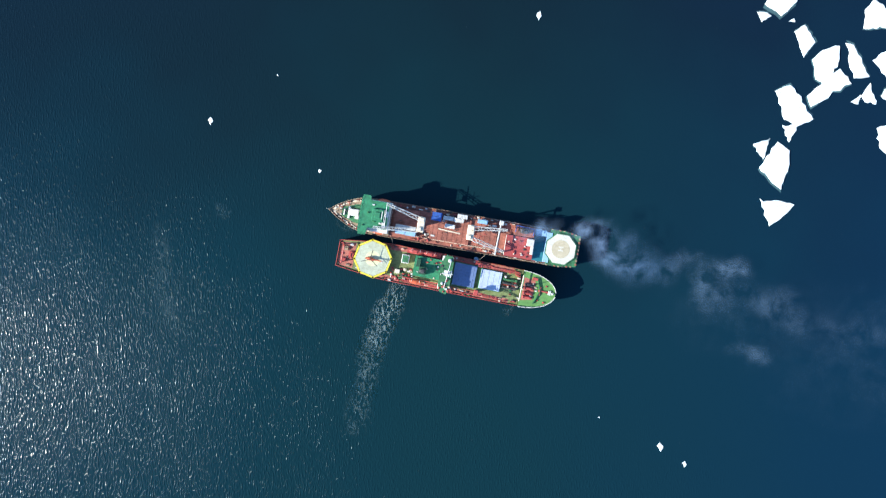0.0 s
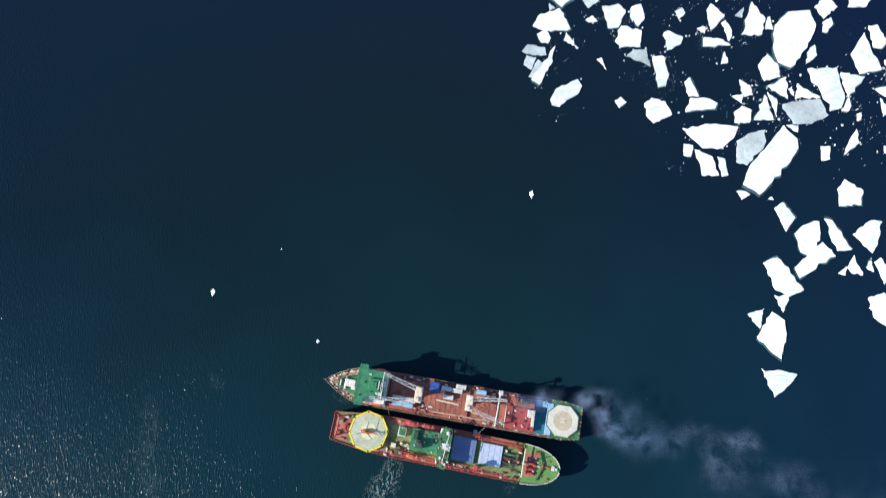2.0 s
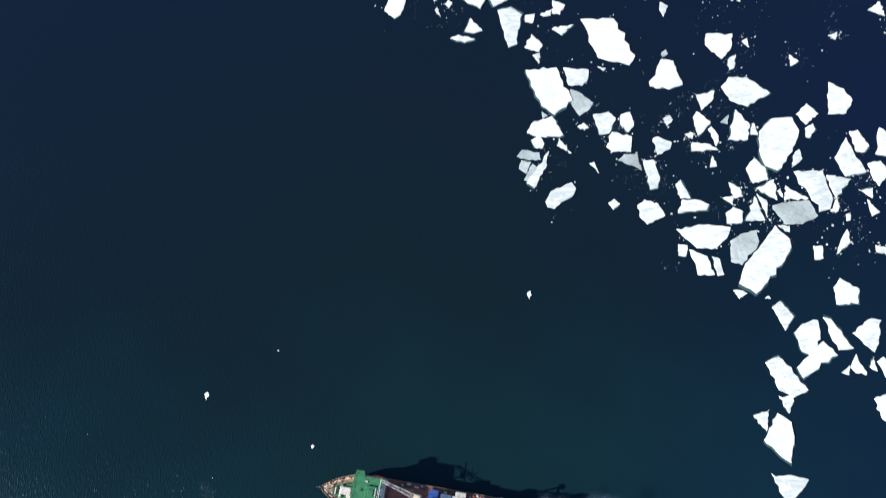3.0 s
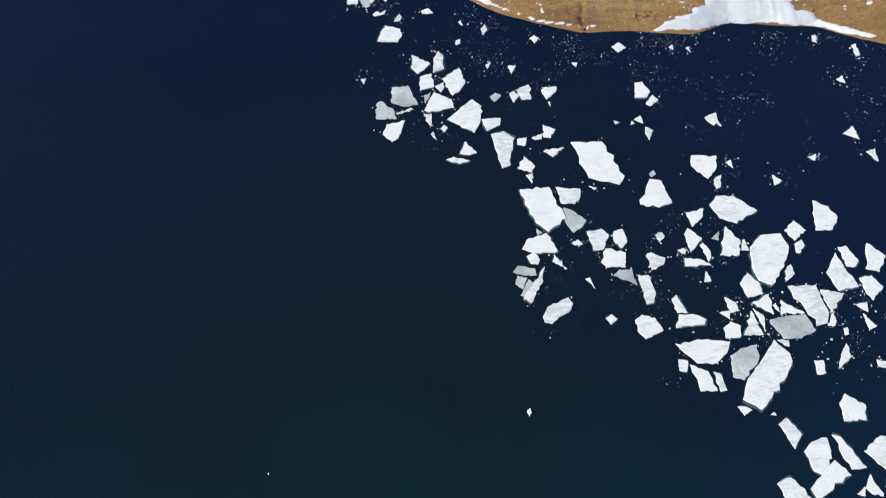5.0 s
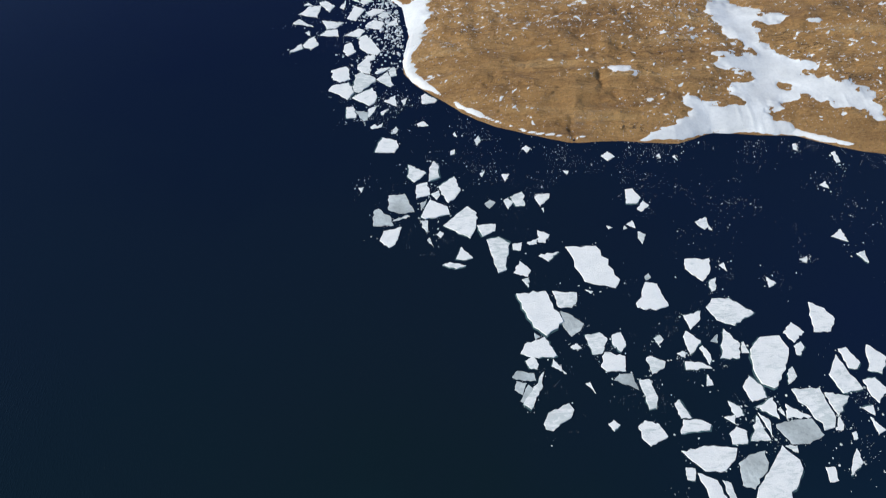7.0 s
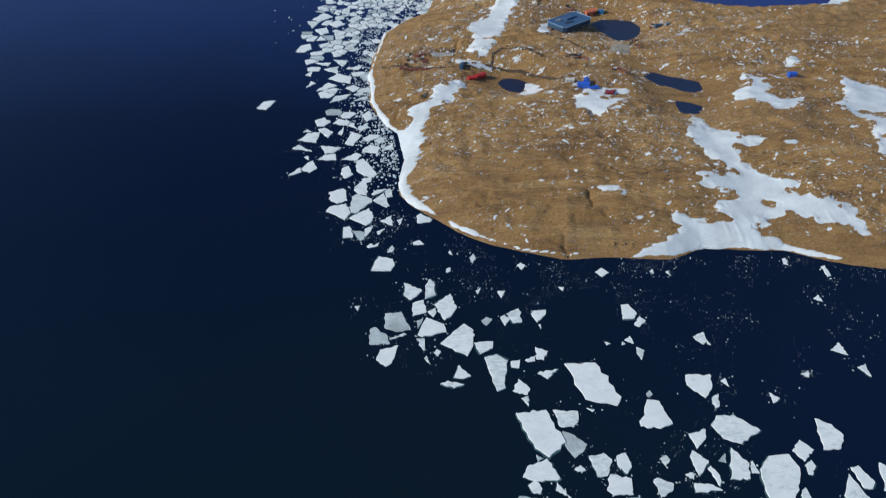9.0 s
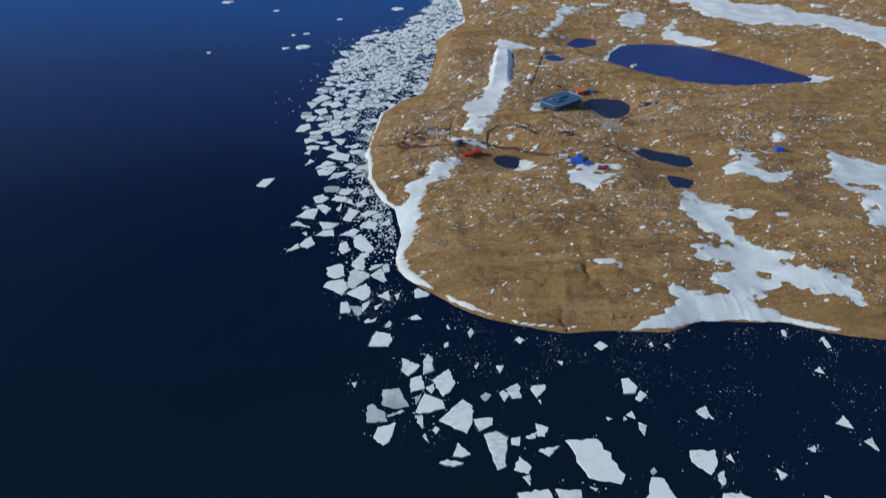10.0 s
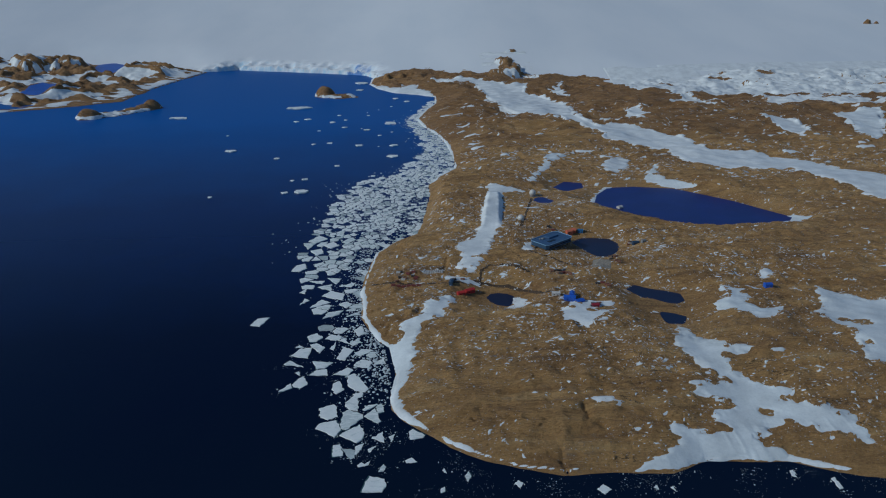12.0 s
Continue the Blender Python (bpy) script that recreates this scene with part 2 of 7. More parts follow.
def floe_material():
    """Snow on sea ice: mottled, scoured to grey-green ice in places, each floe weathered differently."""
    m, nt, b = material("floe_snow")
    v = coords(nt)
    info = nt.nodes.new("ShaderNodeObjectInfo")
    shift = node(nt, "ShaderNodeVectorMath")
    shift.operation = "MULTIPLY_ADD"
    nt.links.new(info.outputs["Random"], shift.inputs[0])
    shift.inputs[1].default_value = (90, 40, 0)
    nt.links.new(v, shift.inputs[2])
    v = shift.outputs[0]
    stretched = nt.nodes.new("ShaderNodeMapping")
    stretched.inputs["Scale"].default_value = (0.5, 1.3, 1.0)
    stretched.inputs["Rotation"].default_value = (0, 0, 0.6)
    nt.links.new(v, stretched.inputs["Vector"])
    scour = noise_tex(nt, stretched.outputs[0], 0.22, 7, 0.68)
    scour.node.inputs["Distortion"].default_value = 0.8
    grain = noise_tex(nt, v, 1.1, 4, 0.7)
    soft = ramp(nt, noise_tex(nt, v, 0.09, 3, 0.6), [(0.35, (0.80, 0.83, 0.795)), (0.6, (0.875, 0.895, 0.85))])
    fine = ramp(nt, grain, [(0.3, (0.86, 0.88, 0.87)), (0.55, (1, 1, 1))])
    col = mix(nt, 0.8, soft, fine, "MULTIPLY")
    # how far the wind and the sea have bared the ice
    bare = spread(nt, math_node(nt, "ADD", scour, spread(nt, info.outputs["Random"], 0.0, 1.0, -0.26, 0.07)), 0.47, 0.60, 0.0, 0.62)
    nt.links.new(mix(nt, bare, col, (0.46, 0.54, 0.51)), b.inputs["Base Color"])
    b.inputs["Roughness"].default_value = 0.75
    bump(nt, b, math_node(nt, "MULTIPLY_ADD", scour, 1.6, grain), 0.6, 0.5)
    return m


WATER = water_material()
LAKE = lake_material("lake_water", 1.0)
# bright blue that paints the shade on far snow
SHADED_SNOW = lake_material("shaded_snow_blue", 2.6)
POND = lake_material("dark_pond_water", 0.36)
ROCK = rock_material()
SNOW = snow_material("packed_snow", (0.82, 0.84, 0.815), 0.05, 0.5)
FLOE = floe_material()
BRASH = snow_material("brash_ice_crumbs", (0.74, 0.80, 0.79), 0.12)
FOOT = snow_material("drowned_ice_foot", (0.055, 0.125, 0.135), 0.2, 0.3)
WET_FLOE = snow_material("soaked_floe_ice", (0.64, 0.71, 0.68), 0.26, 0.8)
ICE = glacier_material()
SMOKE = smoke_material("grey_blue_smoke", (0.30, 0.42, 0.58), 0.075)
FAINT_FOAM = foam_material("faint_foam", (0.36, 0.48, 0.47), 0.26, 0.30)
FOAM = foam_material("streaky_foam", (0.46, 0.58, 0.55), 0.85, 0.34)
# ---- the lie of the land ----
def value_noise(x, y, scale, seed):
    x, y = np.asarray(x, float) / scale, np.asarray(y, float) / scale
    i, j = np.floor(x).astype(np.int64), np.floor(y).astype(np.int64)
    u, v = x - i, y - j
    u, v = u * u * (3 - 2 * u), v * v * (3 - 2 * v)

    def at(a, b):
        h = (a * 374761393 + b * 668265263 + seed * 974711) & 0xFFFFFFFF
        h = ((h ^ (h >> 13)) * 1274126177) & 0xFFFFFFFF
        return ((h ^ (h >> 16)) & 0xFFFF) / 65535.0

    low = at(i, j) * (1 - u) + at(i + 1, j) * u
    high = at(i, j + 1) * (1 - u) + at(i + 1, j + 1) * u
    return low * (1 - v) + high * v - 0.5


def rough_noise(x, y, scale, octaves, seed):
    return sum(value_noise(x, y, scale / 2**k, seed + 17 * k) / 2**k for k in range(octaves))


def inside(corners, x, y):
    """Distance to the edge of a plan outline, positive within it."""
    x, y = np.asarray(x, float), np.asarray(y, float)
    near, within = np.full(x.shape, 1e12), np.zeros(x.shape, bool)
    for (ax, ay), (bx, by) in zip(corners, corners[1:] + corners[:1]):
        ex, ey = bx - ax, by - ay
        s = np.clip(((x - ax) * ex + (y - ay) * ey) / (ex * ex + ey * ey + 1e-9), 0, 1)
        near = np.minimum(near, (x - ax - s * ex) ** 2 + (y - ay - s * ey) ** 2)
        if ay != by:
            cross = (ay > y) != (by > y)
            within ^= cross & (x < ax + (y - ay) / (by - ay) * ex)
    return np.where(within, 1, -1) * np.sqrt(near)


def step(a, b, x):
    s = np.clip((x - a) / (b - a), 0, 1)
    return s * s * (3 - 2 * s)


SHORE = [(425, 459), (385, 470), (350, 486), (308, 489), (271, 491), (233, 478), (199, 480), (165, 481), (133, 482), (93, 492), (63, 507),
         (33, 528), (9, 552), (-11, 572), (-24, 593), (-26, 614), (-22, 642), (-19, 672), (-29, 725), (-42, 740), (-55, 774), (-66, 807),
         (-66, 847), (-72, 884), (-66, 945), (-60, 990), (-55, 1038)]
FAR_SHORE = [(-23, 1088), (18, 1128), (30, 1189), (39, 1274), (51, 1370), (52, 1435), (74, 1504), (119, 1577), (126, 1660), (118, 1855),
             (101, 1969), (64, 2097), (46, 2220), (85, 2398), (121, 2514), (130, 2686), (66, 2748), (-24, 2799), (-96, 2914), (-136, 3052)]
HEADLAND = SHORE + FAR_SHORE + [(-130, 3239), (-60, 3600), (3800, 3600), (3800, 300), (1200, 330), (600, 420)]
WEST_HILLS = [(-960, 3530), (-996, 3298), (-1038, 3027), (-1057, 2657), (-1173, 2564), (-1297, 2490), (-1387, 2440), (-2600, 2000), (-2700, 3700), (-1400, 3750)]
ICE_EDGE = [(-130, 3239), (-160, 3344), (-415, 3469), (-589, 3527), (-830, 3613), (-956, 3552), (-1100, 3560), (-1300, 3640), (-1750, 3740), (-2300, 3500), (-14000, 2600),
            (-14000, 14000), (14000, 14000), (14000, 1500), (2400, 2420), (1500, 2600), (700, 2830), (350, 2850), (60, 2950)]
ICE_FRONT = [(-9000, 2700), (-4000, 3000), (-2300, 3520), (-1750, 3740), (-1300, 3640), (-900, 3560), (-400, 3470), (-100, 3300), (150, 2980), (700, 2850), (2400, 2750), (9000, 2300)]
ISLETS = [(-1036, 2322, 46, 44, 30), (-1005, 2355, 46, 36, 10), (-970, 2395, 46, 36, 11), (-940, 2432, 40, 34, 14), (-912, 2470, 38, 32, 20), (-893, 2500, 38, 34, 30),
          (-300, 2745, 44, 46, 38), (-240, 2712, 72, 40, 10)]
NUNATAKS = [(440, 2995, 75, 40, 46), (495, 3075, 70, 55, 62), (470, 3180, 48, 40, 84), (525, 3310, 45, 16, 106), (1834, 2823, 110, 40, 36), (1975, 2810, 80, 30, 40), (1464, 2722, 70, 30, 30), (-1754, 3481, 130, 80, 72),
            (-1583, 3511, 95, 60, 66), (-1390, 3483, 80, 60, 44), (30, 3040, 85, 60, 34), (-60, 2950, 40, 25, 8), (2478, 3650, 24, 9, 208), (2536, 3648, 22, 8, 208)]
# the two outlines on the far coast are blue sheets standing for shaded snow
LAKES = {
    "long": ([(371, 1249), (392, 1305), (425, 1348), (481, 1353), (560, 1335), (603, 1291), (649, 1238), (680, 1185), (710, 1139), (691, 1115), (598, 1109), (546, 1109), (482, 1132), (417, 1192), (390, 1229)], 13.0),
    "small": ([(321, 1381), (351, 1419), (380, 1408), (376, 1377), (336, 1354)], 8.0),
    "station": ([(276, 1026), (283, 1036), (294, 1043), (315, 1042), (333, 1038), (341, 1018), (337, 998), (326, 980), (312, 968), (299, 969), (290, 985), (284, 1002)], 16.0),
    "dark": ([(321, 768), (339, 770), (353, 749), (340, 734), (326, 735)], 18.0),
    "thin": ([(306, 833), (316, 842), (324, 836), (333, 829), (350, 822), (366, 812), (364, 795), (354, 789), (344, 793), (330, 806), (318, 810), (312, 822)], 19.0),
    "far_coast_shade": ([(-1450, 2732), (-1540, 2982), (-1534, 3068), (-1449, 2993), (-1379, 2814), (-1396, 2714)], 18.0),
    "far_coast_shade_small": ([(-1463, 3408), (-1535, 3672), (-1493, 3747), (-1344, 3585), (-1299, 3487), (-1356, 3315)], 24.0),
    "road": ([(110, 842), (115, 850), (123, 852), (133, 849), (140, 842), (139, 830), (131, 818), (120, 822), (113, 831)], 8.0),
    "tiny": ([(250, 1238), (256, 1250), (265, 1252), (279, 1232), (272, 1224), (258, 1225)], 25.0),
}


SNOW_FIELDS = []


def snow_outline(*corners):
    SNOW_FIELDS.append(list(corners))


def covered(x, y):
    """Falls to a little under the snow fields, which fill the hollows of the rock."""
    left = np.ones(np.shape(x))
    for corners in SNOW_FIELDS:
        xs, ys = [c[0] for c in corners], [c[1] for c in corners]
        m = (x > min(xs) - 3) & (x < max(xs) + 3) & (y > min(ys) - 3) & (y < max(ys) + 3)
        if m.any():
            left[m] = np.minimum(left[m], 1 - 0.9 * step(3, 15, inside(corners, x[m], y[m])))
    return left


def near_line(points, x, y):
    """Distance to a line of points."""
    near = np.full(np.shape(x), 1e9)
    for (ax, ay), (bx, by) in zip(points, points[1:]):
        ex, ey = bx - ax, by - ay
        s = np.clip(((x - ax) * ex + (y - ay) * ey) / (ex * ex + ey * ey), 0, 1)
        near = np.minimum(near, np.hypot(x - ax - s * ex, y - ay - s * ey))
    return near


# open joints and small gullies in the rock
CLEFTS = [[(59, 959), (55, 940), (48, 915)], [(12, 801), (6, 786), (-1, 780)], [(-29, 766), (-33, 750)], [(-22, 951), (12, 946), (46, 930)], [(135, 503), (133, 493), (136, 483)],
          [(123, 500), (131, 495), (150, 497)], [(169, 559), (171, 542), (166, 534), (181, 531)], [(42, 556), (51, 560), (57, 554)],
          [(89, 548), (98, 547)]]
VALLEY = [(290, 440), (320, 520), (350, 580), (322, 630), (335, 720)]


def rock_height(x, y, fine=1.0):
    wob = 7 * rough_noise(x, y, 45, 3, 5)
    d = inside(HEADLAND, x, y) + wob * 0.5
    w = inside(WEST_HILLS, x, y) + wob * 2
    lies = covered(x, y)
    hills = 1.2 + 28 * (1 - np.exp(-np.maximum(d, 0) / 58)) + step(20, 160, d) * (22 * rough_noise(x, y, 330, 3, 1) + 5 * rough_noise(x, y, 60, 3, 2)) + fine * lies * step(3, 30, d) * (6.4 * (0.25 - np.abs(rough_noise(x + 0.35 * y, 2.2 * y, 38, 4, 3))) + 3.8 * rough_noise(x, y, 13, 3, 4) + 3.0 * (0.2 - np.abs(rough_noise(x - 0.3 * y, 1.8 * y, 85, 4, 6))))
    hills = hills + step(1700, 2900, y) * step(0, 400, d) * (10 + 45 * rough_noise(x, y, 500, 3, 9)) + step(1400, 1900, y) * step(10, 120, d) * 30 * (0.25 - np.abs(rough_noise(x, 1.6 * y, 170, 4, 12))) * (0.2 + 0.8 * lies) + step(1500, 1900, y) * step(10, 120, d) * lies * 9 * rough_noise(x + 0.3 * y, 1.7 * y, 34, 3, 13)
    h = np.where(d > 0, hills, 1.2 + d * 0.55)
    h = h - 7 * np.exp(-((near_line(VALLEY, x, y) / 42) ** 2)) * step(15, 70, d)
    west = np.where(w > 0, 2 + 30 * (1 - np.exp(-np.maximum(w, 0) / 200)) + 34 * step(3050, 3450, y) * step(0, 260, w) + step(0, 150, w) * (60 * rough_noise(x, y, 280, 3, 21) + (0.35 + 0.65 * fine) * (90 * (0.16 - np.abs(rough_noise(x, 1.5 * y, 150, 5, 22))) + 22 * rough_noise(x, 1.4 * y, 40, 3, 23))), w * 0.4)
    h = np.maximum(h, west)
    for ix, iy, rx, ry, top in ISLETS:
        q = ((x - ix) / rx) ** 2 + ((y - iy) / ry) ** 2
        h = np.maximum(h, top * (1 - q) + 9 * rough_noise(x, y, 25, 3, 31))
    for ix, iy, rx, ry, top in NUNATAKS:
        q = ((x - ix) / rx) ** 2 + ((y - iy) / ry) ** 2 + 1.5 * rough_noise(x, y, 70, 4, 33)
        h = np.where(q < 1.6, np.maximum(h, top + 16 * (1 - q) - 60 * np.maximum(0, q - 0.9) + (0.35 + 0.65 * fine) * 60 * (0.19 - np.abs(rough_noise(x + 0.4 * y, 1.6 * y, 70, 5, 32)))), h)
    h = h + 14 * np.exp(-(((x - 78) / 45) ** 2 + ((y - 1290) / 120) ** 2)) * step(4, 30, d)
    for line in CLEFTS:
        m = (np.abs(x - line[0][0]) < 60) & (np.abs(y - line[0][1]) < 60)
        if m.any():
            h[m] -= 3.4 * np.exp(-((near_line(line, x[m], y[m]) / 2.6) ** 2))
    h = h + (26 - h) * step(58, 34, np.hypot(x - 229, y - 999)) * 0.9
    for corners, level in LAKES.values():
        k = inside(corners, x, y)
        h = np.where(k > -60, h + (level - 2.5 * step(-6, 6, k) + 2.0 * step(0, -40, k) - h) * step(-60, -4, k), h)
    return np.maximum(h, -9)


def ice_height(x, y):
    d = inside(ICE_EDGE, x, y) + 18 * rough_noise(x, y, 90, 3, 40)
    front = sum(np.interp(x + off, *zip(*ICE_FRONT)) for off in range(-360, 361, 90)) / 9
    up = np.maximum(y - front, 0) * step(0, 60, d)
    # over land the ice thins out without a cliff
    shelf = step(-1150, -900, x) * step(600, -60, x)
    return np.where(d > 0, 24 * step(0, 7, d) * shelf + (30 * step(0, 420, d) - 2) * (1 - shelf) + 0.20 * up + 7 * rough_noise(x, y, 520, 2, 41) * step(0, 250, d) + (34 * (0.18 - np.abs(rough_noise(x, y, 46, 4, 44))) + 14 * rough_noise(x, 0.6 * y, 17, 3, 45) - 6) * step(110, 6, d) * shelf, -12)
# Snow fields that outlast the summer on the rock, by their plan outlines.
snow_outline((199, 479), (220, 479), (239, 479), (247, 484), (270, 491), (303, 490), (323, 487), (350, 486), (355, 484), (351, 494), (340, 501), (330, 505), (333, 509), (345, 511), (343, 521), (367, 520), (383, 509), (394, 499), (415, 496), (425, 494), (440, 499), (432, 516), (435, 525), (418, 532), (403, 546), (384, 556), (394, 563), (379, 575), (359, 591), (352, 609), (352, 631), (382, 638), (412, 634), (385, 645), (362, 652), (338, 675), (333, 727), (303, 664), (304, 649), (314, 626), (319, 605), (328, 591), (291, 583), (288, 571), (301, 563), (321, 553), (299, 548), (297, 530), (304, 521), (277, 523), (253, 529), (248, 506), (227, 493))
snow_outline((550, 799), (536, 756), (506, 709), (504, 685), (518, 674), (511, 642), (494, 597), (508, 590), (550, 602), (662, 754), (597, 759), (583, 775), (566, 779))
snow_outline((422, 807), (454, 798), (433, 750), (439, 732), (466, 733), (463, 715), (419, 714), (393, 734), (391, 763), (413, 770))
snow_outline((-40, 730), (-29, 725), (-12, 726), (2, 732), (-2, 705), (0, 685), (-4, 663), (-15, 634), (-20, 613), (-16, 595), (-8, 576), (1, 574), (-2, 567), (-22, 582), (-27, 606), (-25, 640), (-24, 677), (-30, 704))
snow_outline((17, 805), (36, 821), (53, 830), (57, 801), (48, 779), (27, 757), (3, 735), (2, 728), (-12, 726), (-12, 739), (-13, 752), (-6, 768), (11, 778))
RAVINE = [(178, 1370), (188, 1352), (206, 1322), (236, 1300), (208, 1296), (188, 1280), (182, 1215), (164, 1091), (134, 1010), (114, 958), (106, 932), (89, 891), (77, 892), (73, 925), (79, 961), (75, 993), (81, 1022), (106, 1050), (126, 1103), (135, 1163), (149, 1234), (163, 1307)]
snow_outline(*RAVINE)
snow_outline((182, 747), (199, 758), (221, 785), (262, 771), (231, 752), (273, 745), (242, 729), (227, 711), (212, 708), (201, 719), (189, 713))
snow_outline((44, 898), (60, 889), (88, 878), (100, 875), (75, 867), (55, 875))
snow_outline((177, 970), (190, 1003), (203, 1011), (193, 990), (194, 964))
snow_outline((-136, 3047), (-48, 2883), (10, 2814), (28, 2883), (78, 2777), (136, 2714), (112, 2672), (21, 2749), (-71, 2831))
snow_outline((180, 564), (195, 565), (207, 560), (202, 553), (181, 555))
snow_outline((306, 1481), (343, 1599), (375, 1620), (393, 1603), (346, 1549), (319, 1482), (276, 1393), (260, 1372))
snow_outline((468, 1546), (514, 1583), (539, 1554), (510, 1483), (459, 1446), (454, 1497))
snow_outline((511, 1370), (553, 1462), (590, 1504), (545, 1399), (581, 1360), (611, 1329), (598, 1323), (544, 1357))
snow_outline((120, 2932), (299, 2808), (305, 2565), (316, 2266), (360, 2126), (415, 2085), (472, 2024), (510, 1900), (541, 1808), (528, 1760), (582, 1711), (670, 1662), (665, 1505), (754, 1463), (875, 1440), (898, 1308), (936, 1204), (953, 1176), (1023, 1274), (1054, 1374), (998, 1423), (948, 1520), (867, 1611), (778, 1638), (750, 1792), (674, 1897), (614, 1946), (559, 1900), (533, 2061), (553, 2215), (511, 2475), (469, 2585), (507, 2799), (434, 2783), (333, 2910))
snow_outline((706, 2131), (755, 2144), (760, 2027), (685, 2008))
snow_outline((1151, 2023), (1178, 1988), (1158, 1844), (1097, 1783), (1067, 1864), (1096, 2005))
snow_outline((1380, 2098), (1557, 2126), (1361, 1813), (1253, 1702), (1318, 1899))
snow_outline((566, 2615), (665, 2829), (600, 2518), (597, 2398), (564, 2431))
snow_outline((1017, 2530), (1149, 2751), (1063, 2511), (1048, 2346), (997, 2345))
snow_outline((344, 1202), (383, 1305), (421, 1356), (439, 1356), (391, 1293), (385, 1249))
snow_outline((701, 1151), (723, 1153), (734, 1117), (681, 1057), (650, 1056))
snow_outline((137, 845), (150, 838), (157, 827), (155, 788), (136, 771), (128, 800), (144, 815))
snow_outline((502, 855), (516, 861), (513, 829), (493, 828))
# ---- sea, rock and ice ----
def sheet(name, mat, x0, x1, nx, y0, y1, ny, height, floor=-8.5):
    """A height field over a plan rectangle; cells that lie deep below are left away."""
    gx, gy = np.meshgrid(np.linspace(x0, x1, nx + 1), np.linspace(y0, y1, ny + 1))
    gz = height(gx, gy)
    return field(name, mat, gx, gy, gz, floor)


def field(name, mat, gx, gy, gz, floor):
    rows, cols = gx.shape
    n = np.arange(rows * cols).reshape(rows, cols)
    quads = np.stack([n[:-1, :-1], n[:-1, 1:], n[1:, 1:], n[1:, :-1]], -1).reshape(-1, 4)
    quads = quads[gz.ravel()[quads].max(1) > floor]
    used, back = np.unique(quads, return_inverse=True)
    quads = back.reshape(-1, 4)
    verts = np.stack([gx.ravel()[used], gy.ravel()[used], gz.ravel()[used]], 1)
    me = bpy.data.meshes.new(name)
    me.vertices.add(len(verts))
    me.vertices.foreach_set("co", verts.ravel())
    me.loops.add(len(quads) * 4)
    me.loops.foreach_set("vertex_index", quads.ravel().astype(np.int32))
    me.polygons.add(len(quads))
    me.polygons.foreach_set("loop_start", np.arange(0, len(quads) * 4, 4, dtype=np.int32))
    me.update(calc_edges=True)
    me.polygons.foreach_set("use_smooth", np.ones(len(quads), bool))
    me.materials.append(mat)
    return new(name, me)


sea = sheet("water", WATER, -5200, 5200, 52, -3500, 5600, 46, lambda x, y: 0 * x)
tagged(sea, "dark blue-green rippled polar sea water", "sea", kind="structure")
land = sheet("ground", ROCK, -110, 1210, 580, 380, 1700, 580, rock_height)
tagged(land, "bare brown rock headland with small snow remnants", "rocky ground", kind="structure")
far_land = sheet("ground_far", ROCK, -2700, 3300, 760, 1700, 3700, 330, rock_height)
tagged(far_land, "bare brown rock hills below the ice sheet", "rocky ground", kind="structure")
east_land = sheet("ground_east", ROCK, 1210, 3300, 175, 330, 1700, 130, rock_height)
tagged(east_land, "bare brown rock hills further inland", "rocky ground", kind="structure")
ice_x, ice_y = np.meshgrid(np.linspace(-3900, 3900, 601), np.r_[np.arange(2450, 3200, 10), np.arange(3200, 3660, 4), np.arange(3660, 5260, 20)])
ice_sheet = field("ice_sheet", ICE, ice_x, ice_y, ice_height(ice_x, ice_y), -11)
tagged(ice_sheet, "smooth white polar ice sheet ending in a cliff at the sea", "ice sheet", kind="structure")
# ---- lakes and snow on the rock ----
def ground_height(x, y):
    return np.maximum(rock_height(x, y), ice_height(x, y))


def smooth_ground(x, y):
    return np.maximum(rock_height(x, y, 0.5), ice_height(x, y))


def flat_ground(x, y):
    return np.maximum(rock_height(x, y, 0.0), ice_height(x, y))


def lake(number, corners, level):
    xs, ys = [c[0] for c in corners], [c[1] for c in corners]
    x0, x1, y0, y1 = min(xs) - 12, max(xs) + 12, min(ys) - 12, max(ys) + 12
    gx, gy = np.meshgrid(np.linspace(x0, x1, 60), np.linspace(y0, y1, 60))
    k = inside(corners, gx, gy)
    # numbers 6 and 7 are no lakes: flat sheets painted as shaded snow
    ob = field(f"water_lake_or_shade_{number}", SHADED_SNOW if number in (6, 7) else LAKE if number in (1, 2, 9) else POND, gx, gy, np.where(k > -12, level, -50.0), -20)
    for v in ob.data.vertices:
        v.co.z = level
    return tagged(ob, "still deep blue meltwater lake or blue shaded-snow patch between rocks", "lake", kind="structure")


for n, (corners, level) in enumerate(LAKES.values()):
    lake(n + 1, corners, level)


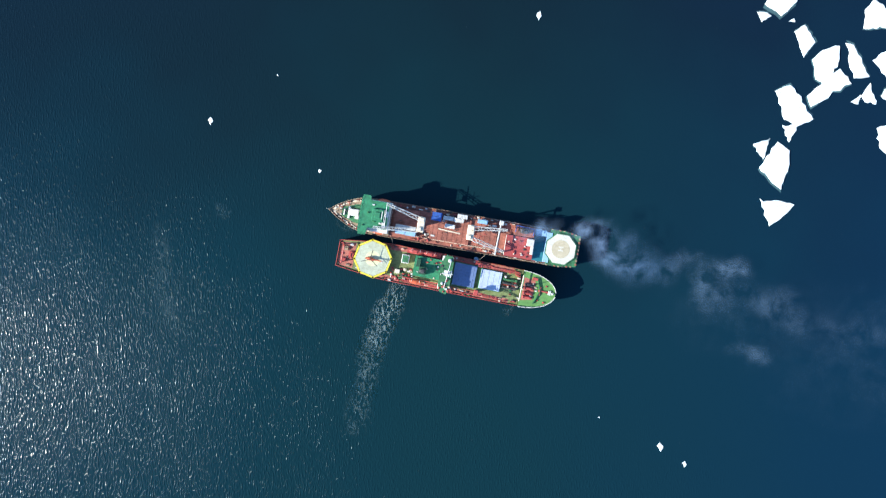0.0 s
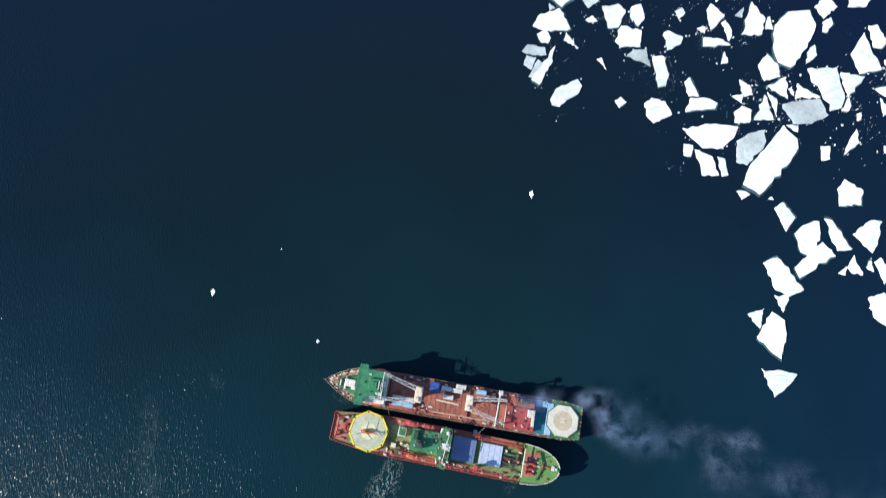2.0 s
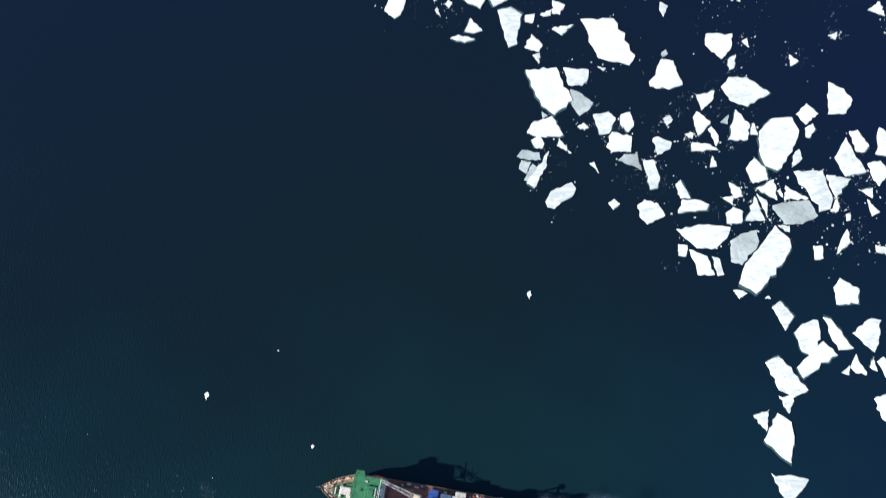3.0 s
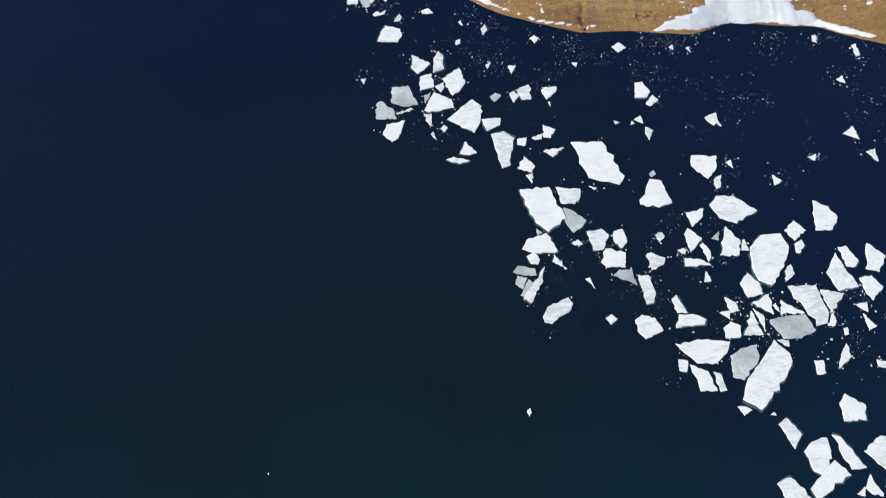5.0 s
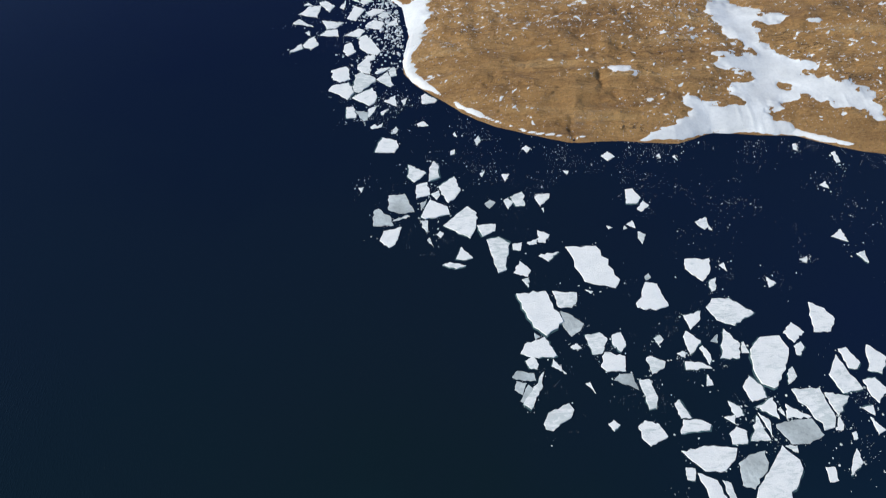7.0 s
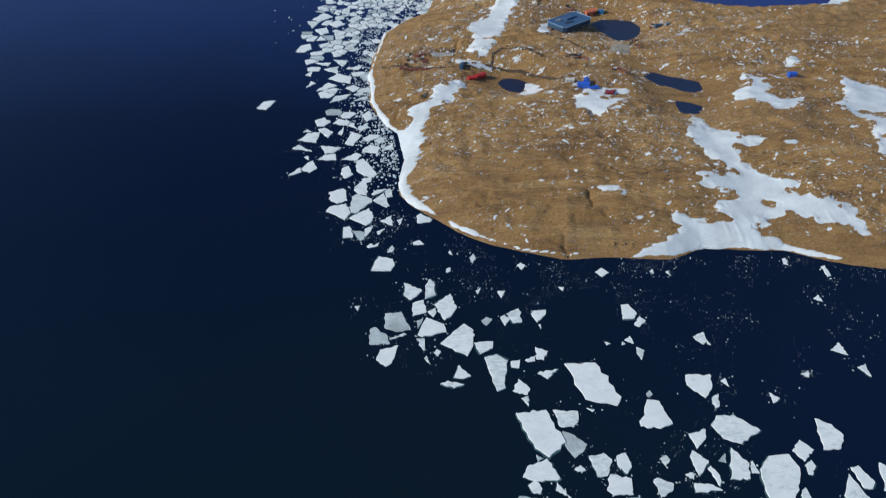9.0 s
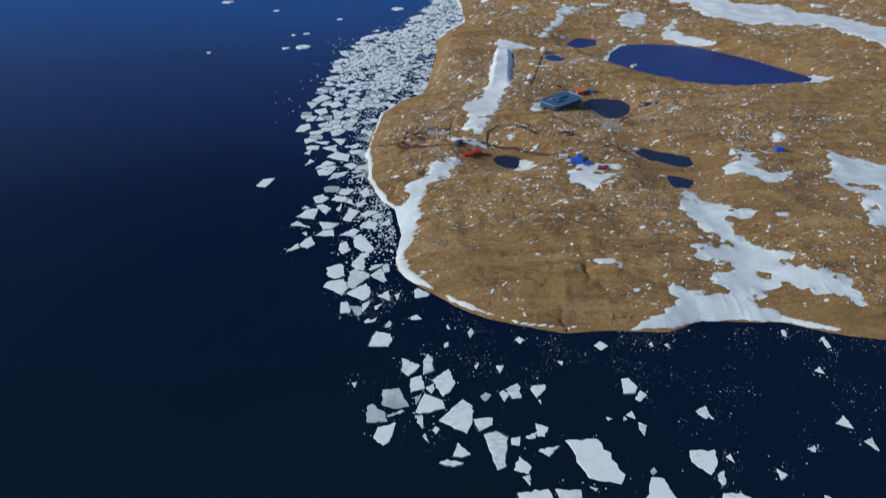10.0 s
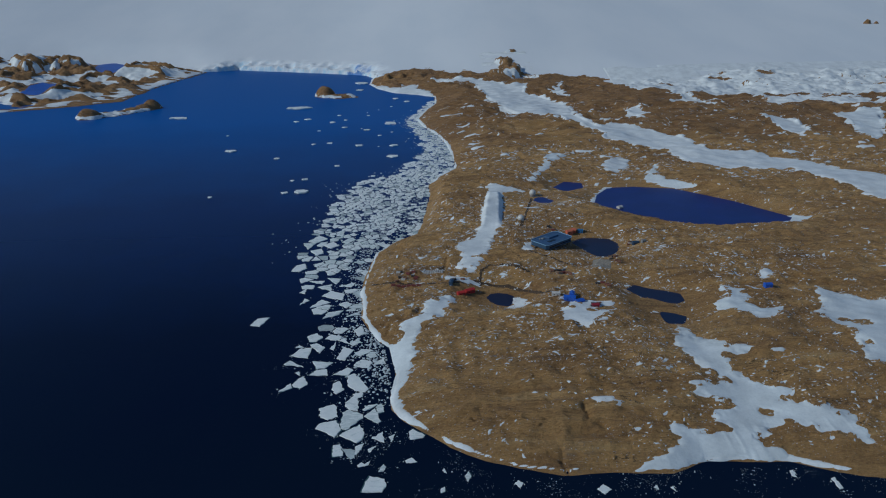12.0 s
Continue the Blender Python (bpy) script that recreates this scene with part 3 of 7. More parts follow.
def snow_sheet(name, x0, x1, y0, y1, cell, edge, thick, bed=None):
    """Snow whose rim runs out against the rock: edge(x, y) is positive where it lies."""
    nx, ny = max(8, int((x1 - x0) / cell)), max(8, int((y1 - y0) / cell))
    gx, gy = np.meshgrid(np.linspace(x0, x1, nx + 1), np.linspace(y0, y1, ny + 1))
    k = edge(gx, gy)
    gz = (bed or ground_height)(gx, gy) + np.clip(k * 0.4, -1.6, 1) * thick
    low = np.where(k > -2.2 * cell, gz, -60.0)
    ob = field(name, SNOW, gx, gy, low, -30)
    flat = np.empty(len(ob.data.vertices) * 3)
    ob.data.vertices.foreach_get("co", flat)
    flat = flat.reshape(-1, 3)
    lost = flat[:, 2] < -30
    flat[lost, 2] = ground_height(flat[lost, 0], flat[lost, 1]) - 1.6 * thick
    ob.data.vertices.foreach_set("co", flat.ravel())
    return ob


# rock that sticks out of the snow: place and radius
OUTCROPS = [(356, 542, 5), (349, 545, 3), (378, 556, 4), (390, 552, 5), (403, 549, 4), (337, 505, 5), (330, 508, 4), (188, 1240, 7), (172, 1258, 4), (196, 1268, 6), (530, 700, 6), (546, 690, 9), (520, 640, 5), (100, 952, 3)]


def snow_field(*corners):
    corners = list(corners)
    xs, ys = [c[0] for c in corners], [c[1] for c in corners]
    far = max(0.0, min(1.0, (np.mean(ys) - 1200) / 900))

    def edge(x, y):
        k = inside(corners, x, y) + (7 + 14 * far) * rough_noise(x * 0.8, 1.3 * y, 22 + 34 * far, 4, 60) + (6 + 8 * far) * rough_noise(x * 0.4 + 0.1 * y, 1.7 * y, 8 + 12 * far, 3, 61) + 0.5
        for ox, oy, r in OUTCROPS:
            gap = np.hypot((x - ox) * 0.8, y - oy) - r + 5 * rough_noise(x, y, 5, 2, 62)
            k = np.minimum(k, np.where(np.abs(gap) < 25, gap, k))
        return k

    def bed(x, y):
        z = smooth_ground(x, y)
        if corners == RAVINE:
            # a drift with a steep lee side
            z = z + 6.5 * step(-1, 9, inside(corners, x, y)) * step(1060, 1150, y) * step(1300, 1240, y)
        # meltwater flutes down to the shore
        return z + 1.1 * np.maximum(0, value_noise(x + 0.1 * y, 0.12 * y, 3.6, 63)) * step(535, 520, y) * step(282, 292, x)

    ob = snow_sheet("snow_field", min(xs) - 12, max(xs) + 12, min(ys) - 12, max(ys) + 12, (1.4 if np.mean(ys) < 700 else 1.7) + 2.0 * far, edge, 0.7 + 0.9 * far, bed)
    return tagged(ob, "white wind-packed snow field lying on brown rock", "snow", "snow fields on the rock", "structure")


def shore_edge(x, y):
    d = inside(HEADLAND, x, y)
    west = step(170, 60, x)
    width = -0.2 + 1.5 * west + 0.9 * step(20, -20, x) + (4.4 - 1.4 * west) * rough_noise(x, y, 48, 2, 71) + 2.8 * rough_noise(x, y, 9, 3, 72)
    return width - np.abs(d - 1.6) - 9 * step(1085, 1120, y) * step(1470, 1430, y)


tagged(snow_sheet("snow_ledge", -100, 450, 440, 1150, 2.2, shore_edge, 0.9), "narrow ledge of snow and ice along the rocky waterline", "snow", kind="structure")
tagged(snow_sheet("snow_ledge_far", -160, 180, 1150, 3250, 5.0, lambda x, y: 3 + shore_edge(x, y) - 12 * step(1080, 1130, y) * step(1470, 1430, y), 1.6), "narrow ledge of snow and ice along the rocky waterline", "snow", kind="structure")
def snow_flecks(count, x0, x1, y0, y1, least, seed):
    """Wind-torn leftovers of snow, each a thin ragged lens on the rock, gathered in drifts."""
    rng = np.random.default_rng(seed)
    x, y = rng.uniform(x0, x1, 12 * count), rng.uniform(y0, y1, 12 * count)
    drift = rough_noise(x * 0.7, y * 1.4, 90, 3, 91) + 0.9 * rough_noise(x * 0.8, y * 1.5, 22, 2, 92)
    for ax, ay, r, more in ((260, 600, 70, 0.4), (235, 640, 60, 0.35), (290, 590, 45, 0.45), (305, 650, 45, 0.45), (265, 690, 60, 0.3), (160, 640, 60, 0.2), (330, 860, 90, 0.25), (100, 620, 60, -0.1), (40, 560, 50, -0.15), (150, 505, 50, -0.25), (420, 650, 60, -0.25), (265, 930, 60, 0.3), (210, 880, 50, 0.25), (480, 820, 80, 0.15), (200, 1060, 70, 0.2), (10, 930, 60, 0.1), (125, 1140, 40, 0.45), (60, 1000, 60, 0.1)):
        drift += more * np.exp(-((x - ax) ** 2 + (y - ay) ** 2) / r**2)
    keep = (drift > rng.uniform(-0.45, 0.95, len(x))) & (inside(HEADLAND, x, y) > 9)
    for corners, level in LAKES.values():
        keep &= inside(corners, x, y) < -3
    x, y = x[keep][:count], y[keep][:count]
    n = len(x)
    long = least * np.exp(np.abs(rng.normal(0, 0.75, n)))
    wide = long * rng.uniform(0.22, 0.6, n)
    turn = rng.normal(0.15, 0.55, n)
    ring = np.linspace(0, 2 * np.pi, 7)[None, :] + rng.uniform(-0.35, 0.35, (n, 7))
    far = rng.uniform(0.6, 1.25, (n, 7))
    u, v = long[:, None] * far * np.cos(ring), wide[:, None] * far * np.sin(ring)
    v = v + 0.25 * long[:, None] * np.sin(2.2 * u / long[:, None] + x[:, None])
    px = np.concatenate([x[:, None] + u * np.cos(turn)[:, None] - v * np.sin(turn)[:, None], x[:, None] + 0 * u[:, :1]], 1)
    py = np.concatenate([y[:, None] + u * np.sin(turn)[:, None] + v * np.cos(turn)[:, None], y[:, None] + 0 * u[:, :1]], 1)
    pz = ground_height(px, py) + np.r_[np.full(7, 0.12), 0.55][None, :]
    verts = np.stack([px, py, pz], 2).reshape(-1, 3)
    faces = [(8 * k + i, 8 * k + (i + 1) % 7, 8 * k + 7) for k in range(n) for i in range(7)]
    me = bpy.data.meshes.new("snow_flecks")
    me.from_pydata(verts.tolist(), [], faces)
    me.materials.append(SNOW)
    return tagged(new("snow_flecks", me), "scattered small leftovers of snow on rock", "snow", kind="stuff")


snow_flecks(8500, -60, 620, 490, 1250, 0.62, 90)
snow_flecks(4200, 0, 1150, 700, 1700, 1.05, 91)
snow_flecks(2600, 40, 1300, 1350, 2300, 1.9, 92)
FAR_SNOW = [(954, 2340), (1120, 2736), (1376, 2783), (1653, 2851), (2700, 3000), (2700, 2100), (1573, 2126), (1489, 2199), (1423, 2286), (1283, 2250), (1262, 2445), (1044, 2247)]


def far_snow(x, y):
    """Torn snow cover below the ice sheet, with rock islands; thin leftovers elsewhere."""
    torn = rough_noise(x * 0.55, y * 1.3, 120, 5, 93)
    cover = np.clip(inside(FAR_SNOW, x, y) * 0.5, -70, 12) + 110 * torn - 2
    bits = 40 * (rough_noise(x * 0.7, y * 1.2, 42, 3, 94) - 0.47 - 0.2 * step(400, 700, x) * step(1500, 1200, x) * step(1750, 1950, y))
    rim = np.where(x > 900, np.clip(0.3 * (inside(ICE_EDGE, x, y) + 70), -70, 30) + 70 * torn, -70)
    return np.where(inside(HEADLAND, x, y) > 15, np.maximum(np.maximum(cover, bits), rim), -20)


def nunatak_snow(x, y):
    return 40 * (rough_noise(x * 0.45 + 0.2 * y, y * 1.2, 46, 4, 99) - 0.10)


tagged(snow_sheet("snow_nunatak", 370, 590, 2940, 3340, 4.0, nunatak_snow, 1.8, flat_ground), "streaks of snow on a rocky knoll in the ice", "snow", kind="structure")


def boulders(count, seed):
    """Frost-broken blocks strewn over the headland."""
    rng = np.random.default_rng(seed)
    x, y = rng.uniform(-60, 620, 5 * count), rng.uniform(488, 1150, 5 * count)
    keep = (inside(HEADLAND, x, y) > 5) & (rough_noise(x, y, 70, 3, 101) + 0.5 * rough_noise(x, y, 18, 2, 102) > rng.uniform(-0.5, 0.7, 5 * count)) & (covered(x, y) > 0.9)
    for corners, level in LAKES.values():
        keep &= inside(corners, x, y) < -3
    x, y = x[keep][:count], y[keep][:count]
    n = len(x)
    size = 0.42 * np.exp(np.abs(rng.normal(0, 0.5, n)))
    ring = np.linspace(0, 2 * np.pi, 6)[None, :-1] + rng.uniform(-0.4, 0.4, (n, 5))
    far = size[:, None] * rng.uniform(0.7, 1.4, (n, 5))
    px = np.concatenate([x[:, None] + far * np.cos(ring), x[:, None] + 0.45 * far * np.cos(ring)], 1)
    py = np.concatenate([y[:, None] + far * np.sin(ring), y[:, None] + 0.45 * far * np.sin(ring)], 1)
    g = ground_height(x, y)[:, None]
    pz = np.concatenate([g - 0.5 + 0 * far, g + size[:, None] * rng.uniform(0.7, 1.5, (n, 5))], 1)
    verts = np.stack([px, py, pz], 2).reshape(-1, 3)
    faces = [(10 * k + i, 10 * k + (i + 1) % 5, 10 * k + 5 + (i + 1) % 5, 10 * k + 5 + i) for k in range(n) for i in range(5)] + [tuple(10 * k + 5 + i for i in range(5)) for k in range(n)]
    me = bpy.data.meshes.new("boulders")
    me.from_pydata(verts.tolist(), [], faces)
    me.materials.append(ROCK)
    return tagged(new("boulders", me), "brown frost-broken boulders strewn over bare rock", "boulders", kind="stuff")


boulders(9000, 103)
tagged(snow_sheet("snow_cover_far", 0, 2600, 1500, 3050, 6.0, far_snow, 1.6), "torn snow cover and leftovers on far hills", "snow", kind="structure")


def hill_snow(x, y):
    return np.where(inside(WEST_HILLS, x, y) > 4, 40 * (rough_noise(x * 0.6, y * 1.3, 70, 5, 95) + 0.10 - 0.6 * step(-60, -10, np.maximum(inside(LAKES["far_coast_shade"][0], x, y), inside(LAKES["far_coast_shade_small"][0], x, y)))), -30)


tagged(snow_sheet("snow_west", -2650, -960, 2000, 3720, 5.5, hill_snow, 1.4, flat_ground), "broken snow cover on the far rocky coast", "snow", kind="structure")


def islet_snow(x, y):
    return np.where(rock_height(x, y) > 0.6, 20 * (0.30 - step(7, 13, rock_height(x, y)) + rough_noise(x, y, 40, 2, 96)), -9)


tagged(snow_sheet("snow_islet", -1090, -860, 2280, 2540, 3.0, islet_snow, 1.2), "snow lying on a low rocky islet", "snow", kind="structure")
tagged(snow_sheet("snow_islet", -350, -180, 2670, 2780, 3.0, islet_snow, 1.2), "snow lying on a low rocky islet", "snow", kind="structure")
for corners in SNOW_FIELDS:
    snow_field(*corners)
# ---- tools for built things ----
def paint(name, colour, rough=0.55, metal=0.0, wear=0.35, scale=0.5):
    m, nt, b = material(name)
    v = coords(nt)
    grime = noise_tex(nt, v, scale, 5, 0.65)
    spots = noise_tex(nt, v, scale * 6, 3, 0.6)
    dark = tuple(c * (1 - wear) for c in colour)
    col = ramp(nt, grime, [(0.32, dark), (0.58, colour)])
    speck = ramp(nt, spots, [(0.30, (0.55, 0.47, 0.40)), (0.47, (1, 1, 1))])
    streak = noise_tex(nt, coords(nt, (0.35, 1.0, 1.0), radians(12)), 0.9, 4, 0.7)
    dirt = ramp(nt, streak, [(0.36, (0.50, 0.42, 0.34)), (0.52, (1, 1, 1))])
    col = mix(nt, min(1.0, 1.6 * wear), col, dirt, "MULTIPLY")
    nt.links.new(mix(nt, min(1.0, 0.25 + 1.4 * wear), col, speck, "MULTIPLY"), b.inputs["Base Color"])
    b.inputs["Roughness"].default_value = rough
    b.inputs["Metallic"].default_value = metal
    bump(nt, b, spots, 0.2, 0.05)
    return m


HULL_BLACK = paint("hull_dark_red", (0.16, 0.03, 0.03), 0.45)
HULL_RED = paint("hull_orange_red", (0.50, 0.06, 0.03), 0.4)
DECK_RED = paint("deck_oxide_red", (0.37, 0.125, 0.082), 0.7, wear=0.45, scale=0.22)
BRICK = paint("deck_brick_red", (0.36, 0.06, 0.055), 0.65, wear=0.25, scale=0.3)
DECK_GREEN = paint("deck_green", (0.05, 0.19, 0.075), 0.6, wear=0.42, scale=0.3)
DECK_OLIVE = paint("deck_worn_green", (0.20, 0.25, 0.09), 0.7, wear=0.4, scale=0.4)
ROOF_GREEN = paint("roof_green", (0.03, 0.215, 0.095), 0.55, wear=0.32)
SHIP_WHITE = paint("ship_white", (0.66, 0.64, 0.59), 0.45, wear=0.25)
CREAM = paint("crane_cream", (0.72, 0.62, 0.47), 0.45, wear=0.2)
TAN = paint("weathered_tan", (0.35, 0.25, 0.16), 0.7, wear=0.4)
RED = paint("signal_red", (0.46, 0.075, 0.06), 0.45, wear=0.25)
ORANGE = paint("boat_orange", (0.62, 0.13, 0.05), 0.4, wear=0.15)
BLUE = paint("container_blue", (0.04, 0.11, 0.38), 0.5, wear=0.25)
PALE_BLUE = paint("container_pale_blue", (0.30, 0.50, 0.68), 0.5, wear=0.2)
HATCH = paint("hatch_steel_blue", (0.13, 0.19, 0.34), 0.5, wear=0.15, scale=0.2)
DARK_GREEN = paint("casing_dark_green", (0.02, 0.075, 0.035), 0.5, wear=0.3)
FADED_DECK = paint("deck_faded_red", (0.44, 0.15, 0.11), 0.7, wear=0.4, scale=0.3)
TEAL = paint("deck_teal", (0.02, 0.17, 0.21), 0.6, wear=0.25)
YELLOW = paint("edge_yellow", (0.78, 0.62, 0.05), 0.5, wear=0.12)
PAD = paint("helideck_pale_green", (0.47, 0.50, 0.36), 0.6, wear=0.22, scale=0.2)
PAD_WHITE = paint("helideck_white", (0.62, 0.59, 0.49), 0.6, wear=0.12, scale=0.3)
SAND = paint("marking_sand", (0.50, 0.43, 0.29), 0.65, wear=0.15)
STEEL = paint("dark_steel", (0.09, 0.085, 0.08), 0.5, 0.3)
GREY = paint("machinery_grey", (0.30, 0.31, 0.31), 0.5)
SLATE = paint("roof_slate_blue", (0.05, 0.10, 0.17), 0.4, 0.2, 0.2)
GRAVEL = paint("dark_gravel", (0.09, 0.06, 0.035), 0.95, wear=0.4, scale=0.3)
GLASS = paint("dark_window_glass", (0.01, 0.014, 0.018), 0.08, 0.0, 0.0)


def part(name, bm, mat, parent, label=""):
    me = bpy.data.meshes.new(name)
    bmesh.ops.recalc_face_normals(bm, faces=bm.faces[:])
    bm.to_mesh(me)
    bm.free()
    me.materials.append(mat)
    ob = new(name, me)
    ob.parent = parent
    if label:
        ob["label"] = label
    return ob


def thing(name, x, y, z, turn, label, category, group=""):
    ob = new(name)
    ob.matrix_world = pose(x, y, z, 0, 0, turn)
    ob.empty_display_size = 2
    return tagged(ob, label, category, group)


def box(bm, x, y, z, l, w, h, turn=0.0, edge=0.08, lean=0.0):
    """A box on the point x, y, z, with softened edges."""
    made = bmesh.ops.create_cube(bm, size=1, matrix=pose(x, y, z, 0, 0, turn) @ Matrix.Translation((0, 0, h / 2)) @ Matrix.Diagonal((l, w, h, 1)))
    verts = made["verts"]
    if lean:
        for v in verts:
            if v.co.z > z + h / 2:
                v.co.x, v.co.y = x + (v.co.x - x) * (1 - lean), y + (v.co.y - y) * (1 - lean)
    if edge:
        edges = list({e for v in verts for e in v.link_edges})
        bmesh.ops.bevel(bm, geom=edges, offset=min(edge, 0.3 * min(l, w, h)), segments=1, affect="EDGES")
    return bm


def boxed(*args, **more):
    return box(bmesh.new(), *args, **more)


def rod(bm, a, b, r, n=6, r2=None):
    a, b = Vector(a), Vector(b)
    way = b - a
    m = Matrix.Translation((a + b) / 2) @ way.to_track_quat("Z", "Y").to_matrix().to_4x4()
    bmesh.ops.create_cone(bm, cap_ends=True, segments=n, radius1=r, radius2=r if r2 is None else r2, depth=way.length, matrix=m)
    return bm


def disc(bm, x, y, z, r, h, n=24, turn=0.0):
    bmesh.ops.create_cone(bm, cap_ends=True, segments=n, radius1=r, radius2=r, depth=h, matrix=pose(x, y, z + h / 2, 0, 0, turn))
    return bm


def ball(bm, x, y, z, r, flat=1.0):
    bmesh.ops.create_uvsphere(bm, u_segments=14, v_segments=9, radius=r, matrix=pose(x, y, z) @ Matrix.Diagonal((1, 1, flat, 1)))
    return bm


def prism(bm, pts, z0, z1):
    low, high = [bm.verts.new((x, y, z0)) for x, y in pts], [bm.verts.new((x, y, z1)) for x, y in pts]
    n = len(pts)
    for k in range(n):
        bm.faces.new((low[k], low[(k + 1) % n], high[(k + 1) % n], high[k]))
    bm.faces.new(high)
    bm.faces.new(low[::-1])
    return bm


def lattice_boom(bm, a, b, wide, r):
    """A four-chord lattice boom that narrows to its tip."""
    a, b = Vector(a), Vector(b)
    way = (b - a).normalized()
    side = way.cross(Vector((0, 0, 1))).normalized()
    up = side.cross(way)
    steps = max(4, int((b - a).length / (1.6 * wide)))
    last = None
    for k in range(steps + 1):
        s = k / steps
        w = wide / 2 * (1 - 0.55 * s)
        mid = a + (b - a) * s
        ring = [mid + side * w + up * w * 0.7, mid - side * w + up * w * 0.7, mid - side * w - up * w * 0.7, mid + side * w - up * w * 0.7]
        if last:
            for i in range(4):
                rod(bm, last[i], ring[i], r, 4)
            rod(bm, last[k % 2], ring[1 - k % 2], r * 0.7, 4)
            rod(bm, ring[0], ring[1], r * 0.7, 4)
        last = ring
    return bm


def hull_mesh(bm, half, stations, deck, keel, flare):
    """A hull from half breadths at stations along x, flaring out from the waterline; half(x) is the breadth at the deck."""
    rows = []
    for x in stations:
        w, z = half(x), deck(x)
        low = max(0.05, w * flare(x))
        rows.append([(x, -w, z), (x, -(w + low) / 2, z * 0.45), (x, -low, 0.2), (x, -low * 0.85, keel),
                     (x, low * 0.85, keel), (x, low, 0.2), (x, (w + low) / 2, z * 0.45), (x, w, z)])
    made = [[bm.verts.new(p) for p in row] for row in rows]
    for a, b in zip(made, made[1:]):
        for k in range(7):
            bm.faces.new((a[k], a[k + 1], b[k + 1], b[k]))
    bm.faces.new(made[0])
    bm.faces.new(made[-1][::-1])
    return bm


def deck_plate(bm, half, stations, z, inset, thick=0.25):
    pts = [(x, -max(0.05, half(x) - inset)) for x in stations] + [(x, max(0.05, half(x) - inset)) for x in reversed(stations)]
    return prism(bm, pts, z - thick, z)


def rail_along(bm, pts, z, high, thick):
    """An upright plate that follows a line."""
    for (ax, ay), (bx, by) in zip(pts, pts[1:]):
        far = math.hypot(bx - ax, by - ay)
        box(bm, (ax + bx) / 2, (ay + by) / 2, z, far + thick, thick, high, math.degrees(math.atan2(by - ay, bx - ax)), 0)
    return bm


def handrail(bm, pts, z, high=1.1):
    for (ax, ay), (bx, by) in zip(pts, pts[1:]):
        for h in (high, high * 0.55):
            rod(bm, (ax, ay, z + h), (bx, by, z + h), 0.05, 4)
        n = max(1, int(math.hypot(bx - ax, by - ay) / 2.5))
        for k in range(n + 1):
            x, y = ax + (bx - ax) * k / n, ay + (by - ay) * k / n
            rod(bm, (x, y, z), (x, y, z + high), 0.05, 4)
    return bm
# ---- the cargo ship ----
def octagon(x, y, r, turn=22.5):
    return [(x + r * math.cos(radians(turn + 45 * k)), y + r * math.sin(radians(turn + 45 * k))) for k in range(8)]


def clutter(parent, name, spots, mats, label=""):
    """Deck fittings: bollards, lockers, vents and winches, each one a part."""
    for k, (x, y, z, l, w, h) in enumerate(spots):
        bm = boxed(x, y, z, l, w, h * 0.7, edge=0.1)
        if k % 3 == 0:
            rod(bm, (x - l / 2, y, z + h * 0.7), (x + l / 2, y, z + h * 0.7), min(w, h) * 0.35, 8)
        elif k % 3 == 1:
            box(bm, x + l * 0.1, y, z + h * 0.7, l * 0.5, w * 0.6, h * 0.3, edge=0.05)
        else:
            disc(bm, x, y, z + h * 0.7, min(l, w) * 0.35, h * 0.35, 8)
        part(name, bm, mats[k % len(mats)], parent, label)


def container(parent, x, y, z, l, w, h, mat, label="", turn=0.0):
    bm = boxed(x, y, z, l, w, h, turn, 0.06)
    c, s = math.cos(radians(turn)), math.sin(radians(turn))
    for k in range(int(l / 0.9)):
        u = -l / 2 + 0.6 + k * 0.9
        if u < l / 2 - 0.3:
            box(bm, x + c * u, y + s * u, z + h, 0.35, w * 0.94, 0.07, turn, 0)
    return part("container", bm, mat, parent, label)


def crane(ship, x, y, z, tall, tips, mats):
    base = part("deck_crane", rod(bmesh.new(), (x, y, z), (x, y, z + tall - 3), 1.5, 14, 1.3), mats[0], ship, "cream painted deck crane")
    part("cab", box(box(boxed(x, y, z + tall - 3.4, 4.2, 9.0, 3.4, edge=0.35), x + 0.5, y + 2.8, z + tall, 2.2, 2.2, 1.3, edge=0.2),
                    x - 0.4, y - 2.8, z + tall, 2.4, 2.4, 1.0, edge=0.2), mats[0], base)
    for (sx, sy), tip in tips:
        part("boom", lattice_boom(bmesh.new(), (sx, sy, z + tall - 1.2), tip, 2.2, 0.22), mats[1], base, "white lattice boom")
        bm = bmesh.new()
        rod(bm, (x, (sy + y) / 2, z + tall + 1.2), (tip[0], tip[1], tip[2] + 0.5), 0.07, 4)
        rod(bm, tip, (tip[0], tip[1], tip[2] - 5), 0.06, 4)
        box(bm, tip[0], tip[1], tip[2] - 6, 0.7, 0.7, 1.0, edge=0.1)
        part("cable", bm, STEEL, base)
    return base


